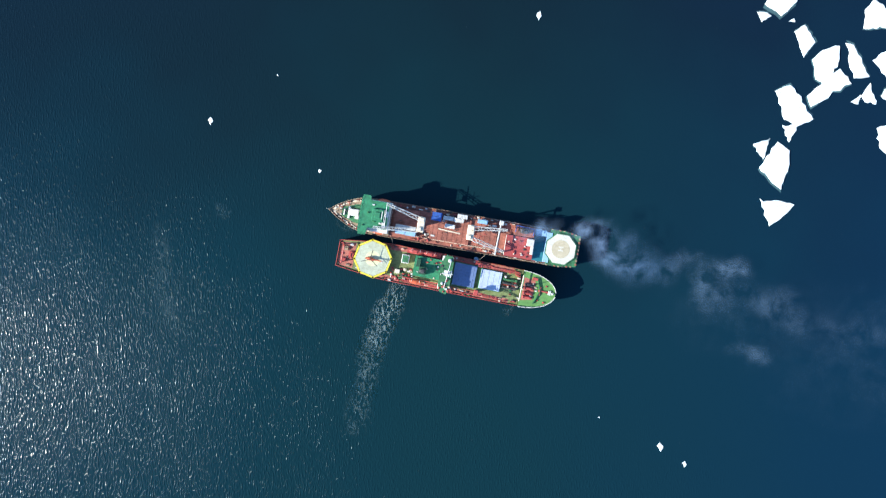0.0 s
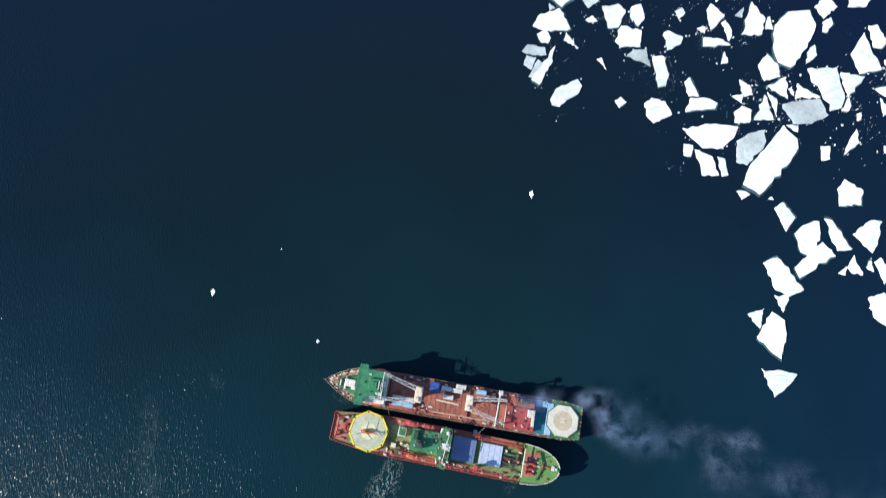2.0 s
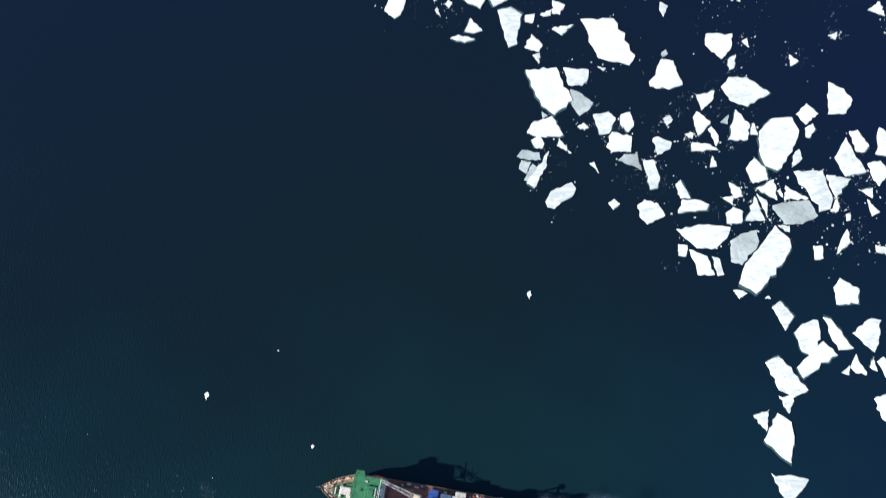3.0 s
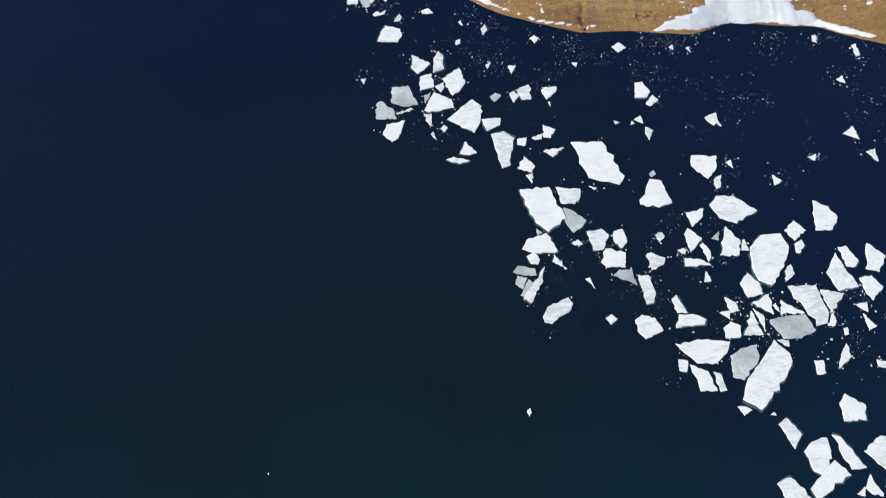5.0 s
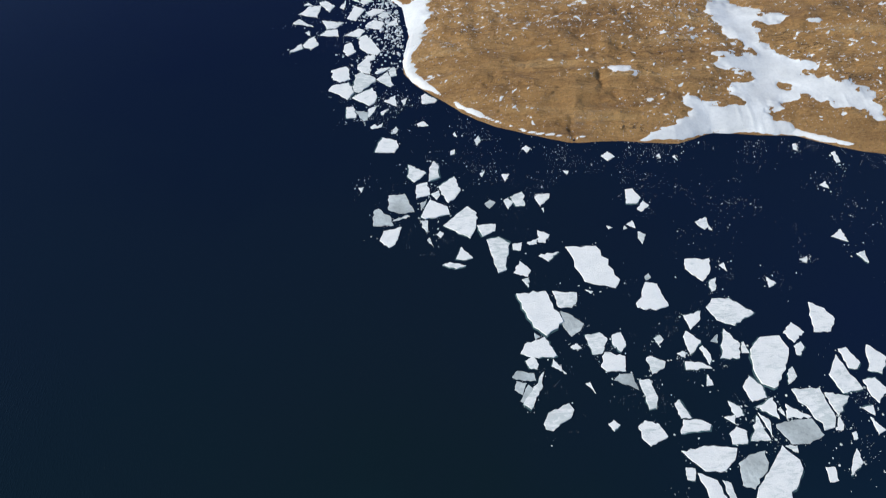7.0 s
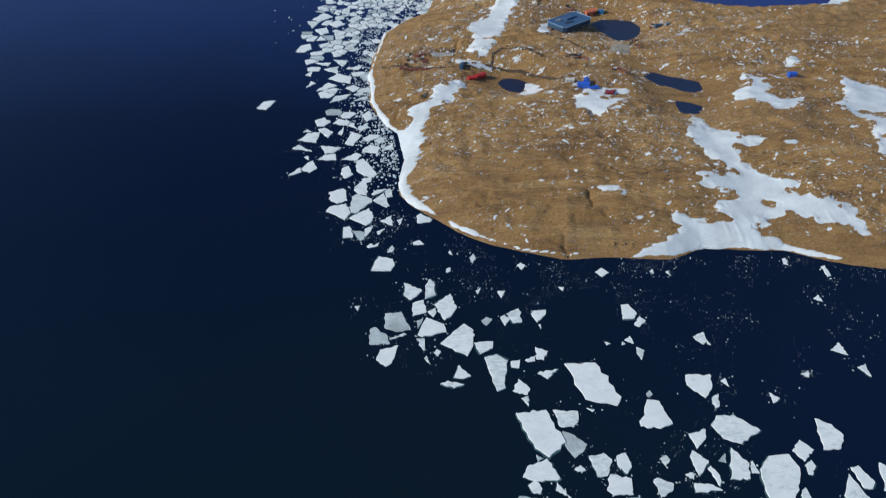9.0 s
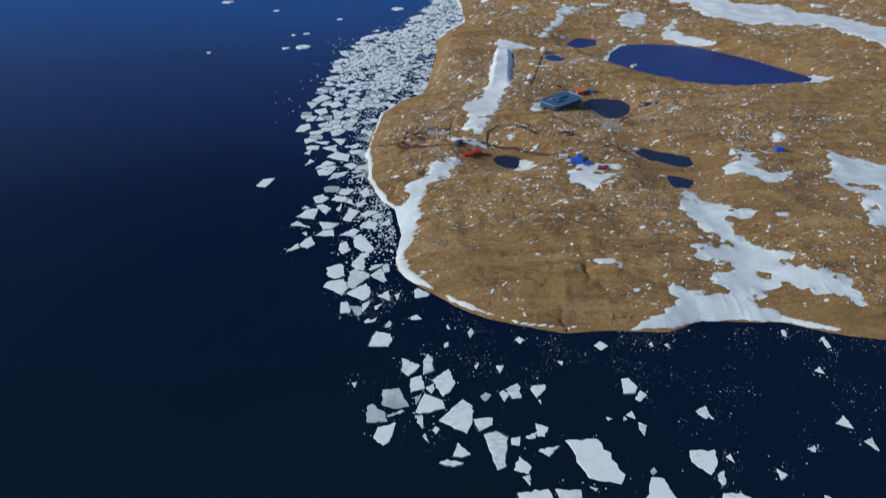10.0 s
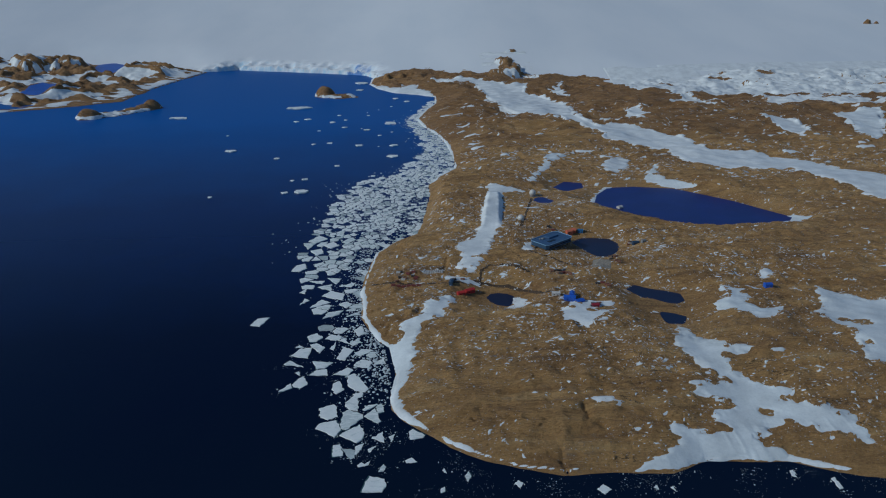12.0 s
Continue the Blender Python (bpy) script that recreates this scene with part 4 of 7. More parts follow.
def lifeboat(parent, x, y, z, l, mat, label):
    bm = ball(bmesh.new(), 0, 0, 0, 1)
    for v in bm.verts:
        v.co.x, v.co.y, v.co.z = x + v.co.x * l / 2, y + v.co.y * l * 0.17, z + 1.3 + v.co.z * (1.25 if v.co.z < 0 else 0.95)
    boat = part("lifeboat", bm, mat, parent, label)
    part("canopy", boxed(x - l * 0.1, y, z + 1.9, l * 0.45, l * 0.22, 0.7, edge=0.25), mat, boat)
    for u in (-0.3, 0.3):
        bm = bmesh.new()
        rod(bm, (x + u * l, y, z - 0.6), (x + u * l, y, z + 0.4), 0.12, 5)
        rod(bm, (x + u * l, y + 1.4, z - 0.6), (x + u * l, y + 1.0, z + 2.8), 0.12, 5)
        rod(bm, (x + u * l, y + 1.0, z + 2.8), (x + u * l, y, z + 2.9), 0.1, 5)
        part("davit", bm, SHIP_WHITE, boat)
    return boat


def cargo_half(x):
    if x > 50:
        return 11.0 * max(0.0, 1 - ((x - 50) / 26.3) ** 1.95)
    return 11.0 - 1.6 * max(0.0, (-x - 66) / 10)


def build_cargo_ship():
    ship = thing("cargo_ship", 4.0, -5.8, 0, 170.2, "dark red ice-strengthened cargo ship moored beside another ship", "ship")
    xs = [-76, -70, -60, -40, -20, 0, 20, 40, 48, 54, 59, 63, 67, 70, 73, 75, 76.2]
    sheer = lambda x: 9.0 + 3.0 * min(1, max(0, (x - 40) / 12))
    part("hull", hull_mesh(bmesh.new(), cargo_half, xs, sheer, -3, lambda x: 0.97 if x < 50 else max(0.35, 0.97 - (x - 50) / 40)), HULL_BLACK, ship)
    main = [x for x in xs if x <= 48]
    part("main_deck", deck_plate(bmesh.new(), cargo_half, main, 9.05, 0.12), DECK_RED, ship, "worn oxide red steel deck")
    fore = [48] + [x for x in xs if x > 48]
    part("forecastle_deck", deck_plate(bmesh.new(), cargo_half, fore, 12.1, 0.3), TAN, ship, "weathered tan forecastle deck")
    part("anchor_deck", prism(bmesh.new(), [(52, -6.5), (60, -5.5), (68, -2.6), (68, 2.6), (60, 5.5), (52, 6.5)], 12.1, 12.5), DECK_GREEN, ship, "green inner forecastle deck")
    port = [(x, cargo_half(x) - 0.1) for x in main]
    star = [(x, -y) for x, y in port]
    part("bulwark", rail_along(bmesh.new(), port, 9, 1.2, 0.22), TAN, ship, "pale worn bulwark")
    part("bulwark", rail_along(bmesh.new(), star, 9, 1.2, 0.22), TAN, ship, "pale worn bulwark")
    edge = [(x, max(0.1, cargo_half(x) - 0.25)) for x in fore]
    part("bow_bulwark", rail_along(rail_along(bmesh.new(), edge, 12, 1.3, 0.3), [(x, -y) for x, y in edge], 12, 1.3, 0.3), TAN, ship)
    inner = [(x, max(0.1, cargo_half(x) - 1.7)) for x in fore if x < 74]
    part("bow_walkway", rail_along(rail_along(bmesh.new(), inner, 12.1, 0.5, 0.7), [(x, -y) for x, y in inner], 12.1, 0.5, 0.7), CREAM, ship, "cream coaming along the bow")
    bm = boxed(60.5, -0.4, 12.5, 5.5, 4.2, 2.0, edge=0.3)
    box(bm, 58.6, 2.0, 12.5, 2.4, 2.4, 1.6, edge=0.2)
    part("windlass", rod(rod(bm, (63.5, -3.5, 13.3), (63.5, 3.5, 13.3), 0.7, 10), (66.5, -2.0, 13.0), (66.5, 2.0, 13.0), 0.45, 8), SHIP_WHITE, ship, "white anchor windlass")
    part("foremast", rod(rod(bmesh.new(), (71, 0, 12), (71, 0, 21), 0.28, 7), (71, -1.6, 19), (71, 1.6, 19), 0.12, 5), CREAM, ship)
    part("jackstaff", rod(bmesh.new(), (75.5, 0, 12), (77.2, 0, 15), 0.12, 5), CREAM, ship)
    # forward accommodation
    house = part("accommodation", boxed(46.4, -0.6, 9, 16.0, 18.5, 12.5, edge=0.2), SHIP_WHITE, ship, "white accommodation block")
    for level in (11.5, 14.5, 17.5):
        part("window_band", box(box(boxed(54.45, -0.6, level, 0.08, 14, 0.9, edge=0), 38.35, -0.6, level, 0.08, 13, 0.9, edge=0), 46.4, 8.67, level, 12, 0.08, 0.9, edge=0), GLASS, house)
    bridge = part("wheelhouse", prism(bmesh.new(), [(39.5, -9.2), (50.5, -9.2), (51, -11.8), (54.8, -11.8), (55.4, -8.8), (55.4, 8), (54.8, 10.8), (51, 10.8), (50.5, 6.4), (39.5, 6.2)], 21.5, 25.2), SHIP_WHITE, ship)
    part("bridge_roof", prism(bmesh.new(), [(39.2, -9.5), (50.2, -9.5), (50.7, -12.1), (55.1, -12.1), (55.8, -9), (55.8, 8.3), (55.1, 11.1), (50.7, 11.1), (50.2, 6.7), (39.2, 6.5)], 25.2, 25.5), ROOF_GREEN, bridge, "bright green bridge roof")
    part("bridge_window", box(box(bmesh.new(), 55.45, -0.4, 23.2, 0.08, 16, 1.2, edge=0), 53, 10.85, 23.2, 3, 0.08, 1.2, edge=0), GLASS, bridge)
    bm = handrail(bmesh.new(), [(39.4, -9.3), (50.2, -9.3), (50.9, -11.9), (55, -11.9), (55.6, -9), (55.6, 8.1), (55, 10.9), (50.9, 10.9), (50.2, 6.5), (39.4, 6.3), (39.4, -9.3)], 25.5, 1.0)
    part("roof_rail", bm, ROOF_GREEN, bridge)
    bm = rod(rod(rod(bmesh.new(), (40.6, -1.6, 25.5), (40.6, -1.6, 36), 0.45, 8, 0.2), (40.4, -9.5, 30.5), (39.8, 5.8, 30.5), 0.24, 6), (40.6, -5, 33.5), (40.6, 2, 33.5), 0.14, 5)
    mast = part("radar_mast", bm, SHIP_WHITE, ship, "white radar mast with long yard")
    part("radar_scanner", box(boxed(42.2, -1.6, 31.2, 0.5, 4.6, 0.5, edge=0.1), 39.6, -2.6, 28.6, 1.8, 3.4, 1.2, edge=0.2), SHIP_WHITE, mast)
    clutter(ship, "roof_fitting", [(47, 2.5, 25.5, 1.2, 1.0, 0.9), (44, -4.5, 25.5, 1.0, 1.4, 0.8), (51, -2, 25.5, 0.9, 0.9, 1.0), (48.5, -7, 25.5, 1.5, 0.8, 0.7), (53, 5.6, 25.5, 0.9, 0.9, 0.9), (43, 3.2, 25.5, 1.6, 1.0, 0.8)], (DECK_GREEN, SHIP_WHITE))
    part("monkey_island", box(boxed(45.2, -1.4, 25.5, 6.5, 7.0, 1.7, edge=0.2), 45.2, -1.4, 27.2, 3.0, 3.4, 0.7, edge=0.15), ROOF_GREEN, bridge, "raised green platform on the bridge roof")
    part("roof_locker", boxed(41.2, 4.0, 25.5, 1.8, 3.2, 1.1, edge=0.1), SHIP_WHITE, bridge)
    part("boat_deck", boxed(44, 8.4, 15.2, 12, 3.2, 0.3), TAN, ship)
    lifeboat(ship, 43.6, 8.6, 15.9, 8.0, ORANGE, "orange enclosed lifeboat")
    lifeboat(ship, 43.6, -10.0, 15.9, 8.0, ORANGE, "orange enclosed lifeboat")
    # holds, containers and cranes
    for x, l, w in ((29.5, 15, 15.5), (2, 24, 15.0), (-20.5, 12, 14.0)):
        hatch = part("hatch_cover", boxed(x, 0, 9.05, l, w, 1.5, edge=0.12), DECK_RED, ship, "oxide red hatch cover")
        bm = bmesh.new()
        for k in range(int(l / 3)):
            box(bm, x - l / 2 + 1.5 + 3 * k, 0, 10.55, 0.25, w * 0.96, 0.16, edge=0)
        part("hatch_rib", bm, DECK_RED, hatch)
    for args in ((31.8, 3.2, 10.6, 6.1, 2.44, 2.6, SHIP_WHITE), (25.6, 3.3, 10.6, 6.1, 2.44, 2.6, SHIP_WHITE), (31.6, 6.3, 10.6, 6.1, 2.44, 2.6, PALE_BLUE),
                 (25.3, 6.5, 10.6, 6.1, 2.44, 2.6, PALE_BLUE), (11.4, -5.2, 10.6, 6.1, 2.44, 2.6, BLUE), (11.2, -7.8, 10.6, 6.1, 2.44, 2.6, BLUE),
                 (4.2, -6.6, 10.6, 6.1, 2.44, 2.6, SHIP_WHITE), (-2.2, -6.4, 10.6, 6.1, 2.44, 2.6, SHIP_WHITE), (2.6, -2.0, 10.6, 6.1, 2.44, 2.6, SHIP_WHITE),
                 (-16.5, -8.0, 10.6, 6.1, 2.44, 2.6, PALE_BLUE), (-4.0, -9.0, 10.6, 6.1, 2.44, 2.6, SHIP_WHITE)):
        container(ship, *args)
    part("ladder_way", rail_along(bmesh.new(), [(9, 0.6), (-4, 1.4)], 10.6, 0.35, 0.7), CREAM, ship)
    crane(ship, 19.5, -0.3, 9, 16, [((21, -3.4), (40.2, -8.6, 27)), ((21, 3.6), (46.5, 5.9, 27.5))], (CREAM, SHIP_WHITE))
    crane(ship, -10.0, -0.6, 9, 15, [((-12, -3.4), (-31, -5.6, 23)), ((-12, 3.0), (-30.6, 7.2, 21))], (CREAM, SHIP_WHITE))
    bm = rod(rod(bmesh.new(), (-26.8, -9.2, 9), (-26.8, -9.2, 23), 0.5, 8), (-26.2, 9.6, 9), (-26.2, 9.6, 23), 0.5, 8)
    part("goalpost_mast", box(rod(bm, (-26.8, -9.6, 22.6), (-26.2, 10, 22.6), 0.42, 8), -27, -9.2, 23, 2.6, 2.6, 1.4, edge=0.3), SHIP_WHITE, ship, "white goalpost mast across the deck")
    # after part
    aft = part("after_house", boxed(-40.4, 3.2, 9, 16.6, 12.4, 6.6, edge=0.2), SHIP_WHITE, ship, "white engine casing")
    part("after_roof", boxed(-40.4, 3.2, 15.6, 16.9, 12.7, 0.25, edge=0.05), BRICK, aft, "brick red roof deck")
    part("vent_house", box(boxed(-46.3, -0.6, 15.8, 4.2, 4.4, 3.2, edge=0.3), -47.8, 4.0, 15.8, 1.6, 4.8, 2.4, edge=0.2), SHIP_WHITE, aft)
    part("funnel_casing", boxed(-42, -6.6, 9, 12, 6.0, 8.0, edge=0.3), DECK_RED, ship, "oxide red funnel casing")
    part("funnel", boxed(-41.2, -6.8, 17, 5.4, 3.2, 6.4, edge=0.7, lean=0.12), STEEL, ship, "dark funnel with smoking exhaust")
    part("exhaust_pipe", rod(rod(bmesh.new(), (-40.4, -6.8, 23), (-40.8, -6.8, 24.6), 0.45, 8), (-42.2, -6.8, 23), (-42.6, -6.8, 24.4), 0.4, 8), STEEL, ship)
    bm = bmesh.new()
    for a, b in (((-36.6, -9.4), (-47.4, -8.6)), ((-36.6, -9.4), (-36.2, -5.4)), ((-47.4, -8.6), (-47, -4.6))):
        rod(bm, (*a, 18.4), (*b, 18.4), 0.25, 5)
        rod(bm, (*a, 9), (*a, 18.4), 0.22, 5)
    part("gantry_frame", bm, BLUE, ship, "blue steel gantry frame")
    part("hangar_deck", boxed(-51.9, 1.2, 9, 7.4, 17, 3.4, edge=0.15), TEAL, ship, "dark teal hangar roof")
    part("pad_approach", boxed(-57.4, 0.4, 9, 3.5, 18, 4.9, edge=0.15), PALE_BLUE, ship, "pale blue deck before the helideck")
    part("hangar_side", boxed(-52, -7.4, 9, 7, 3.6, 4.6, edge=0.2), PALE_BLUE, ship)
    part("stern_deck", deck_plate(bmesh.new(), cargo_half, [-76, -70, -66, -60, -58], 13.4, 0.1, 4.0), DECK_GREEN, ship, "green stern deck")
    pad = part("helideck", prism(bmesh.new(), octagon(-65.2, 0.2, 9.4), 14.4, 14.8), PAD_WHITE, ship, "white octagonal helideck")
    part("helideck_rim", prism(bmesh.new(), octagon(-65.2, 0.2, 10.0), 14.2, 14.55), DECK_GREEN, pad)
    part("landing_circle", disc(bmesh.new(), -65.2, 0.2, 14.8, 5.5, 0.03, 32), SAND, pad, "sand coloured landing circle")
    part("landing_mark", box(box(boxed(-65.2, -1.0, 14.83, 3.0, 0.55, 0.03, edge=0), -65.2, 1.0, 14.83, 3.0, 0.55, 0.03, edge=0), -65.2, 0, 14.83, 0.55, 1.5, 0.03, edge=0), PAD_WHITE, pad, "white letter H marking")
    for k in range(8):
        y = -7.6 + 2.2 * k
        part("safety_net", box(boxed(-75.7, y, 13.4, 1.1, 1.3, 0.3, edge=0.05), -75.7, y, 13.7, 0.6, 0.7, 0.5, edge=0.05), (TAN, DECK_RED, STEEL)[k % 3], ship)
    for k in range(7):
        x = -58.5 - 2.4 * k
        part("safety_net", boxed(x, cargo_half(x) - 0.3, 13.4, 1.1, 0.7, 0.35, edge=0.05), (TAN, STEEL, DECK_RED)[k % 3], ship)
        part("safety_net", boxed(x, 0.3 - cargo_half(x), 13.4, 1.1, 0.7, 0.35, edge=0.05), (TAN, STEEL, DECK_RED)[k % 3], ship)
    for side in (1, -1):
        part("side_rail", handrail(bmesh.new(), [(x, side * (cargo_half(x) - 0.4)) for x in (-58, -40, -24)], 9.1), SHIP_WHITE, ship)
    spots = []
    for k in range(90):
        x = dice_ship.uniform(-56, 48)
        side = dice_ship.choice((-1, 1))
        spots.append((x, side * dice_ship.uniform(8.6, 10.2), 9.05, dice_ship.uniform(0.6, 2.2), dice_ship.uniform(0.5, 1.1), dice_ship.uniform(0.6, 1.5)))
    for k in range(18):
        spots.append((dice_ship.uniform(-48, -33), dice_ship.uniform(-1.5, 8.5), 15.85, dice_ship.uniform(0.5, 1.6), dice_ship.uniform(0.5, 1.3), dice_ship.uniform(0.4, 1.2)))
    for k in range(14):
        spots.append((dice_ship.uniform(13, 22), dice_ship.uniform(4.5, 9), 9.05, dice_ship.uniform(0.7, 1.9), dice_ship.uniform(0.7, 1.6), dice_ship.uniform(0.8, 2.2)))
    for k in range(44):
        x = 51 + 0.5 * k
        y = (1 if k % 2 else -1) * max(0.3, cargo_half(x) - dice_ship.uniform(0.7, 1.6))
        spots.append((x, y, 12.3, dice_ship.uniform(0.4, 1.2), dice_ship.uniform(0.4, 0.9), dice_ship.uniform(0.5, 1.3)))
    for k in range(16):
        x = dice_ship.uniform(52, 70)
        y = dice_ship.uniform(-1, 1) * max(0.4, cargo_half(x) - 2.4)
        spots.append((x, y, 12.3, dice_ship.uniform(0.5, 1.3), dice_ship.uniform(0.5, 1.0), dice_ship.uniform(0.5, 1.2)))
    for k in range(26):
        spots.append((dice_ship.uniform(-24, 36), dice_ship.uniform(-7, 7), 10.6, dice_ship.uniform(0.5, 2.6), dice_ship.uniform(0.4, 1.0), dice_ship.uniform(0.3, 0.8)))
    clutter(ship, "deck_fitting", spots, (RED, STEEL, CREAM, DECK_RED, SHIP_WHITE))
    for y, x0, x1 in ((7.6, -24, 36), (-8.6, -22, 36), (8.2, -56, -26)):
        part("deck_pipe", rod(bmesh.new(), (x0, y, 9.6), (x1, y, 9.6), 0.22, 6), CREAM if y > 0 else STEEL, ship)
    return ship


# ---- the supply ship ----
def supply_half(x):
    if x > 44:
        return 11.3 * math.sqrt(max(0.0, 1 - ((x - 44) / 23.4) ** 2.3))
    return 11.3 - 3.4 * max(0.0, (-x - 34) / 33.3) ** 1.5


def build_supply_ship():
    ship = thing("supply_ship", -0.3, -32.1, 0, -11.05, "orange-red polar supply ship with green decks and yellow-rimmed helideck", "ship")
    xs = [-67.3, -60, -52, -44, -36, -26, -14, 0, 14, 28, 40, 46, 51, 55, 59, 62, 64.5, 66.2, 67.2]
    sheer = lambda x: 8.5 + 2.5 * min(1, max(0, (x - 42) / 6))
    part("hull", hull_mesh(bmesh.new(), supply_half, xs, sheer, -3, lambda x: 0.98 if x < 44 else max(0.45, 0.98 - (x - 44) / 55)), HULL_RED, ship)
    main = [x for x in xs if x <= 46]
    fore = [x for x in xs if x >= 46]
    part("main_deck", deck_plate(bmesh.new(), supply_half, main, 8.55, 0.12), DECK_OLIVE, ship, "worn green main deck")
    part("fore_deck", deck_plate(bmesh.new(), supply_half, fore, 11.1, 0.25), paint_foredeck, ship, "bright green foredeck")
    for side in (1, -1):
        part("bulwark", rail_along(bmesh.new(), [(x, side * (supply_half(x) - 0.1)) for x in main], 8.5, 1.2, 0.3), RED, ship, "red bulwark")
        part("bow_bulwark", rail_along(bmesh.new(), [(x, side * max(0.1, supply_half(x) - 0.2)) for x in fore], 11, 1.3, 0.4), SHIP_WHITE, ship, "white bow bulwark")
        strip = [(x, side * (supply_half(x) - 0.5)) for x in (-40, -26, -14, 0, 14, 28, 40)] + [(x, side * (supply_half(x) - 3.3)) for x in (40, 28, 14, 0, -14, -26, -40)]
        part("side_deck", prism(bmesh.new(), strip, 8.5, 8.6), FADED_DECK, ship, "faded red side deck")
    part("transom_rail", rail_along(bmesh.new(), [(-67.2, -7.9), (-67.2, 7.9)], 8.5, 1.2, 0.35), RED, ship)
    part("stern_plating", prism(bmesh.new(), [(-66.5, -7), (-57, -7.8), (-57, 7.8), (-66.5, 7)], 8.5, 8.6), FADED_DECK, ship, "faded red stern plating")
    part("winch_plating", prism(bmesh.new(), [(47, -7), (54, -5.6), (54, 5.8), (47, 7.2)], 11.05, 11.15), FADED_DECK, ship, "faded red plating under the winches")
    # stern working deck
    bm = bmesh.new()
    for y in (-5.5, 5.5):
        rod(bm, (-65, y, 8.5), (-63.5, y * 0.9, 14), 0.4, 6)
    part("stern_frame", rod(bm, (-63.5, -5, 14), (-63.5, 5, 14), 0.4, 6), RED, ship, "red stern gallows frame")
    clutter(ship, "winch", [(-63, 3.6, 8.55, 3.2, 2.4, 1.8), (-63, -3.4, 8.55, 3.0, 2.2, 1.7), (-59.5, 6.4, 8.55, 2.2, 1.4, 1.2), (-60.0, -6.2, 8.55, 2.4, 1.2, 1.2), (-58.6, 0.2, 8.55, 3.4, 3.8, 2.2)], (TAN, RED, SHIP_WHITE))
    clutter(ship, "mooring_gear", [(-65.5, 6.4, 8.55, 1.3, 0.8, 1.0), (-65.6, -6.2, 8.55, 1.3, 0.8, 1.0), (-64.5, 0.2, 8.55, 1.6, 1.0, 0.9), (-61, -1.6, 8.55, 1.2, 1.2, 1.0)], (RED, STEEL))
    # helideck and helicopter
    pad = part("helideck", prism(bmesh.new(), octagon(-45.4, 0.6, 10.6, 11), 12.2, 12.6), PAD, ship, "pale green octagonal helideck")
    ring = octagon(-45.4, 0.6, 11.3, 11)
    part("helideck_rim", rail_along(bmesh.new(), ring + ring[:1], 12.3, 0.45, 1.0), YELLOW, pad, "bright yellow helideck rim")
    bm = bmesh.new()
    for k, (x, y) in enumerate(octagon(-45.4, 0.6, 8.5, 11)):
        rod(bm, (x, y, 8.5), (x, y, 12.2), 0.25, 6)
    part("helideck_post", bm, SHIP_WHITE, pad)
    part("landing_mark", disc(bmesh.new(), -45.4, 0.6, 12.6, 4.6, 0.03, 28), paint_mark, pad, "faint yellow landing circle")
    # deck houses and boats
    part("deckhouse", boxed(-26, 4.2, 8.55, 4.6, 5.2, 4.0, edge=0.2), SHIP_WHITE, ship, "small white deckhouse")
    part("deckhouse_roof", boxed(-26, 4.2, 12.55, 3.6, 4.2, 0.2, edge=0.05), DECK_GREEN, ship)
    part("locker", boxed(-29.6, -4.2, 8.55, 3.0, 2.4, 2.4, edge=0.15), CREAM, ship)
    house = part("superstructure", boxed(-10, 1.6, 8.55, 20, 12.0, 6.0, edge=0.2), SHIP_WHITE, ship, "white superstructure")
    part("superstructure_roof", boxed(-10, 1.6, 14.55, 20.2, 12.2, 0.2, edge=0.05), ROOF_GREEN, house, "green superstructure roof")
    part("window_band", box(boxed(-10, 7.65, 11.5, 17, 0.08, 0.9, edge=0), -10, -4.45, 11.5, 17, 0.08, 0.9, edge=0), GLASS, house)
    part("engine_casing", box(boxed(-14.6, -0.4, 14.75, 4.6, 4.6, 3.6, edge=0.3), -17.6, 3.8, 14.75, 2.6, 4.8, 2.4, edge=0.2), DARK_GREEN, ship, "dark green engine casing")
    part("funnel", boxed(-14.6, -0.6, 18.3, 3.2, 2.6, 3.2, edge=0.5, lean=0.1), STEEL, ship, "dark funnel top")
    wheel = part("wheelhouse", prism(bmesh.new(), [(-2.4, -10.6), (1.6, -11.6), (3.0, -8), (3.0, 8.6), (1.6, 11.4), (-2.4, 11.0), (-4.0, 7), (-4.0, -6)], 14.6, 18.2), SHIP_WHITE, ship, "white bridge reaching past both sides")
    part("bridge_roof", prism(bmesh.new(), [(-2.45, -10.7), (1.65, -11.7), (3.05, -8), (3.05, 8.7), (1.65, 11.5), (-2.45, 11.1), (-4.05, 7), (-4.05, -6)], 18.2, 18.45), DECK_GREEN, wheel, "green bridge roof")
    part("bridge_window", box(bmesh.new(), 3.1, 0.4, 16.6, 0.08, 15, 1.1, edge=0), GLASS, wheel)
    part("bridge_base", boxed(-0.6, 0.6, 8.55, 6.8, 20, 6.1, edge=0.2), SHIP_WHITE, ship)
    bm = rod(rod(bmesh.new(), (0.4, 1.2, 18.4), (0.4, 1.2, 31), 0.55, 8, 0.25), (-0.2, -7.5, 25), (1.2, 8.5, 25), 0.25, 6)
    bm = rod(rod(bm, (-3, 1, 27), (3.6, 1.4, 27), 0.22, 6), (0.4, -2, 29.4), (0.4, 4.4, 29.4), 0.15, 5)
    mast = part("radar_mast", box(bm, 0.4, 1.2, 22.4, 3.2, 3.4, 0.9, edge=0.2), SHIP_WHITE, ship, "white radar mast with crossed yards")
    part("radar_scanner", box(boxed(2.6, 1.2, 23.6, 0.6, 4.2, 0.5, edge=0.1), -1.6, 1.6, 26, 0.5, 3.0, 0.5, edge=0.1), SHIP_WHITE, mast)
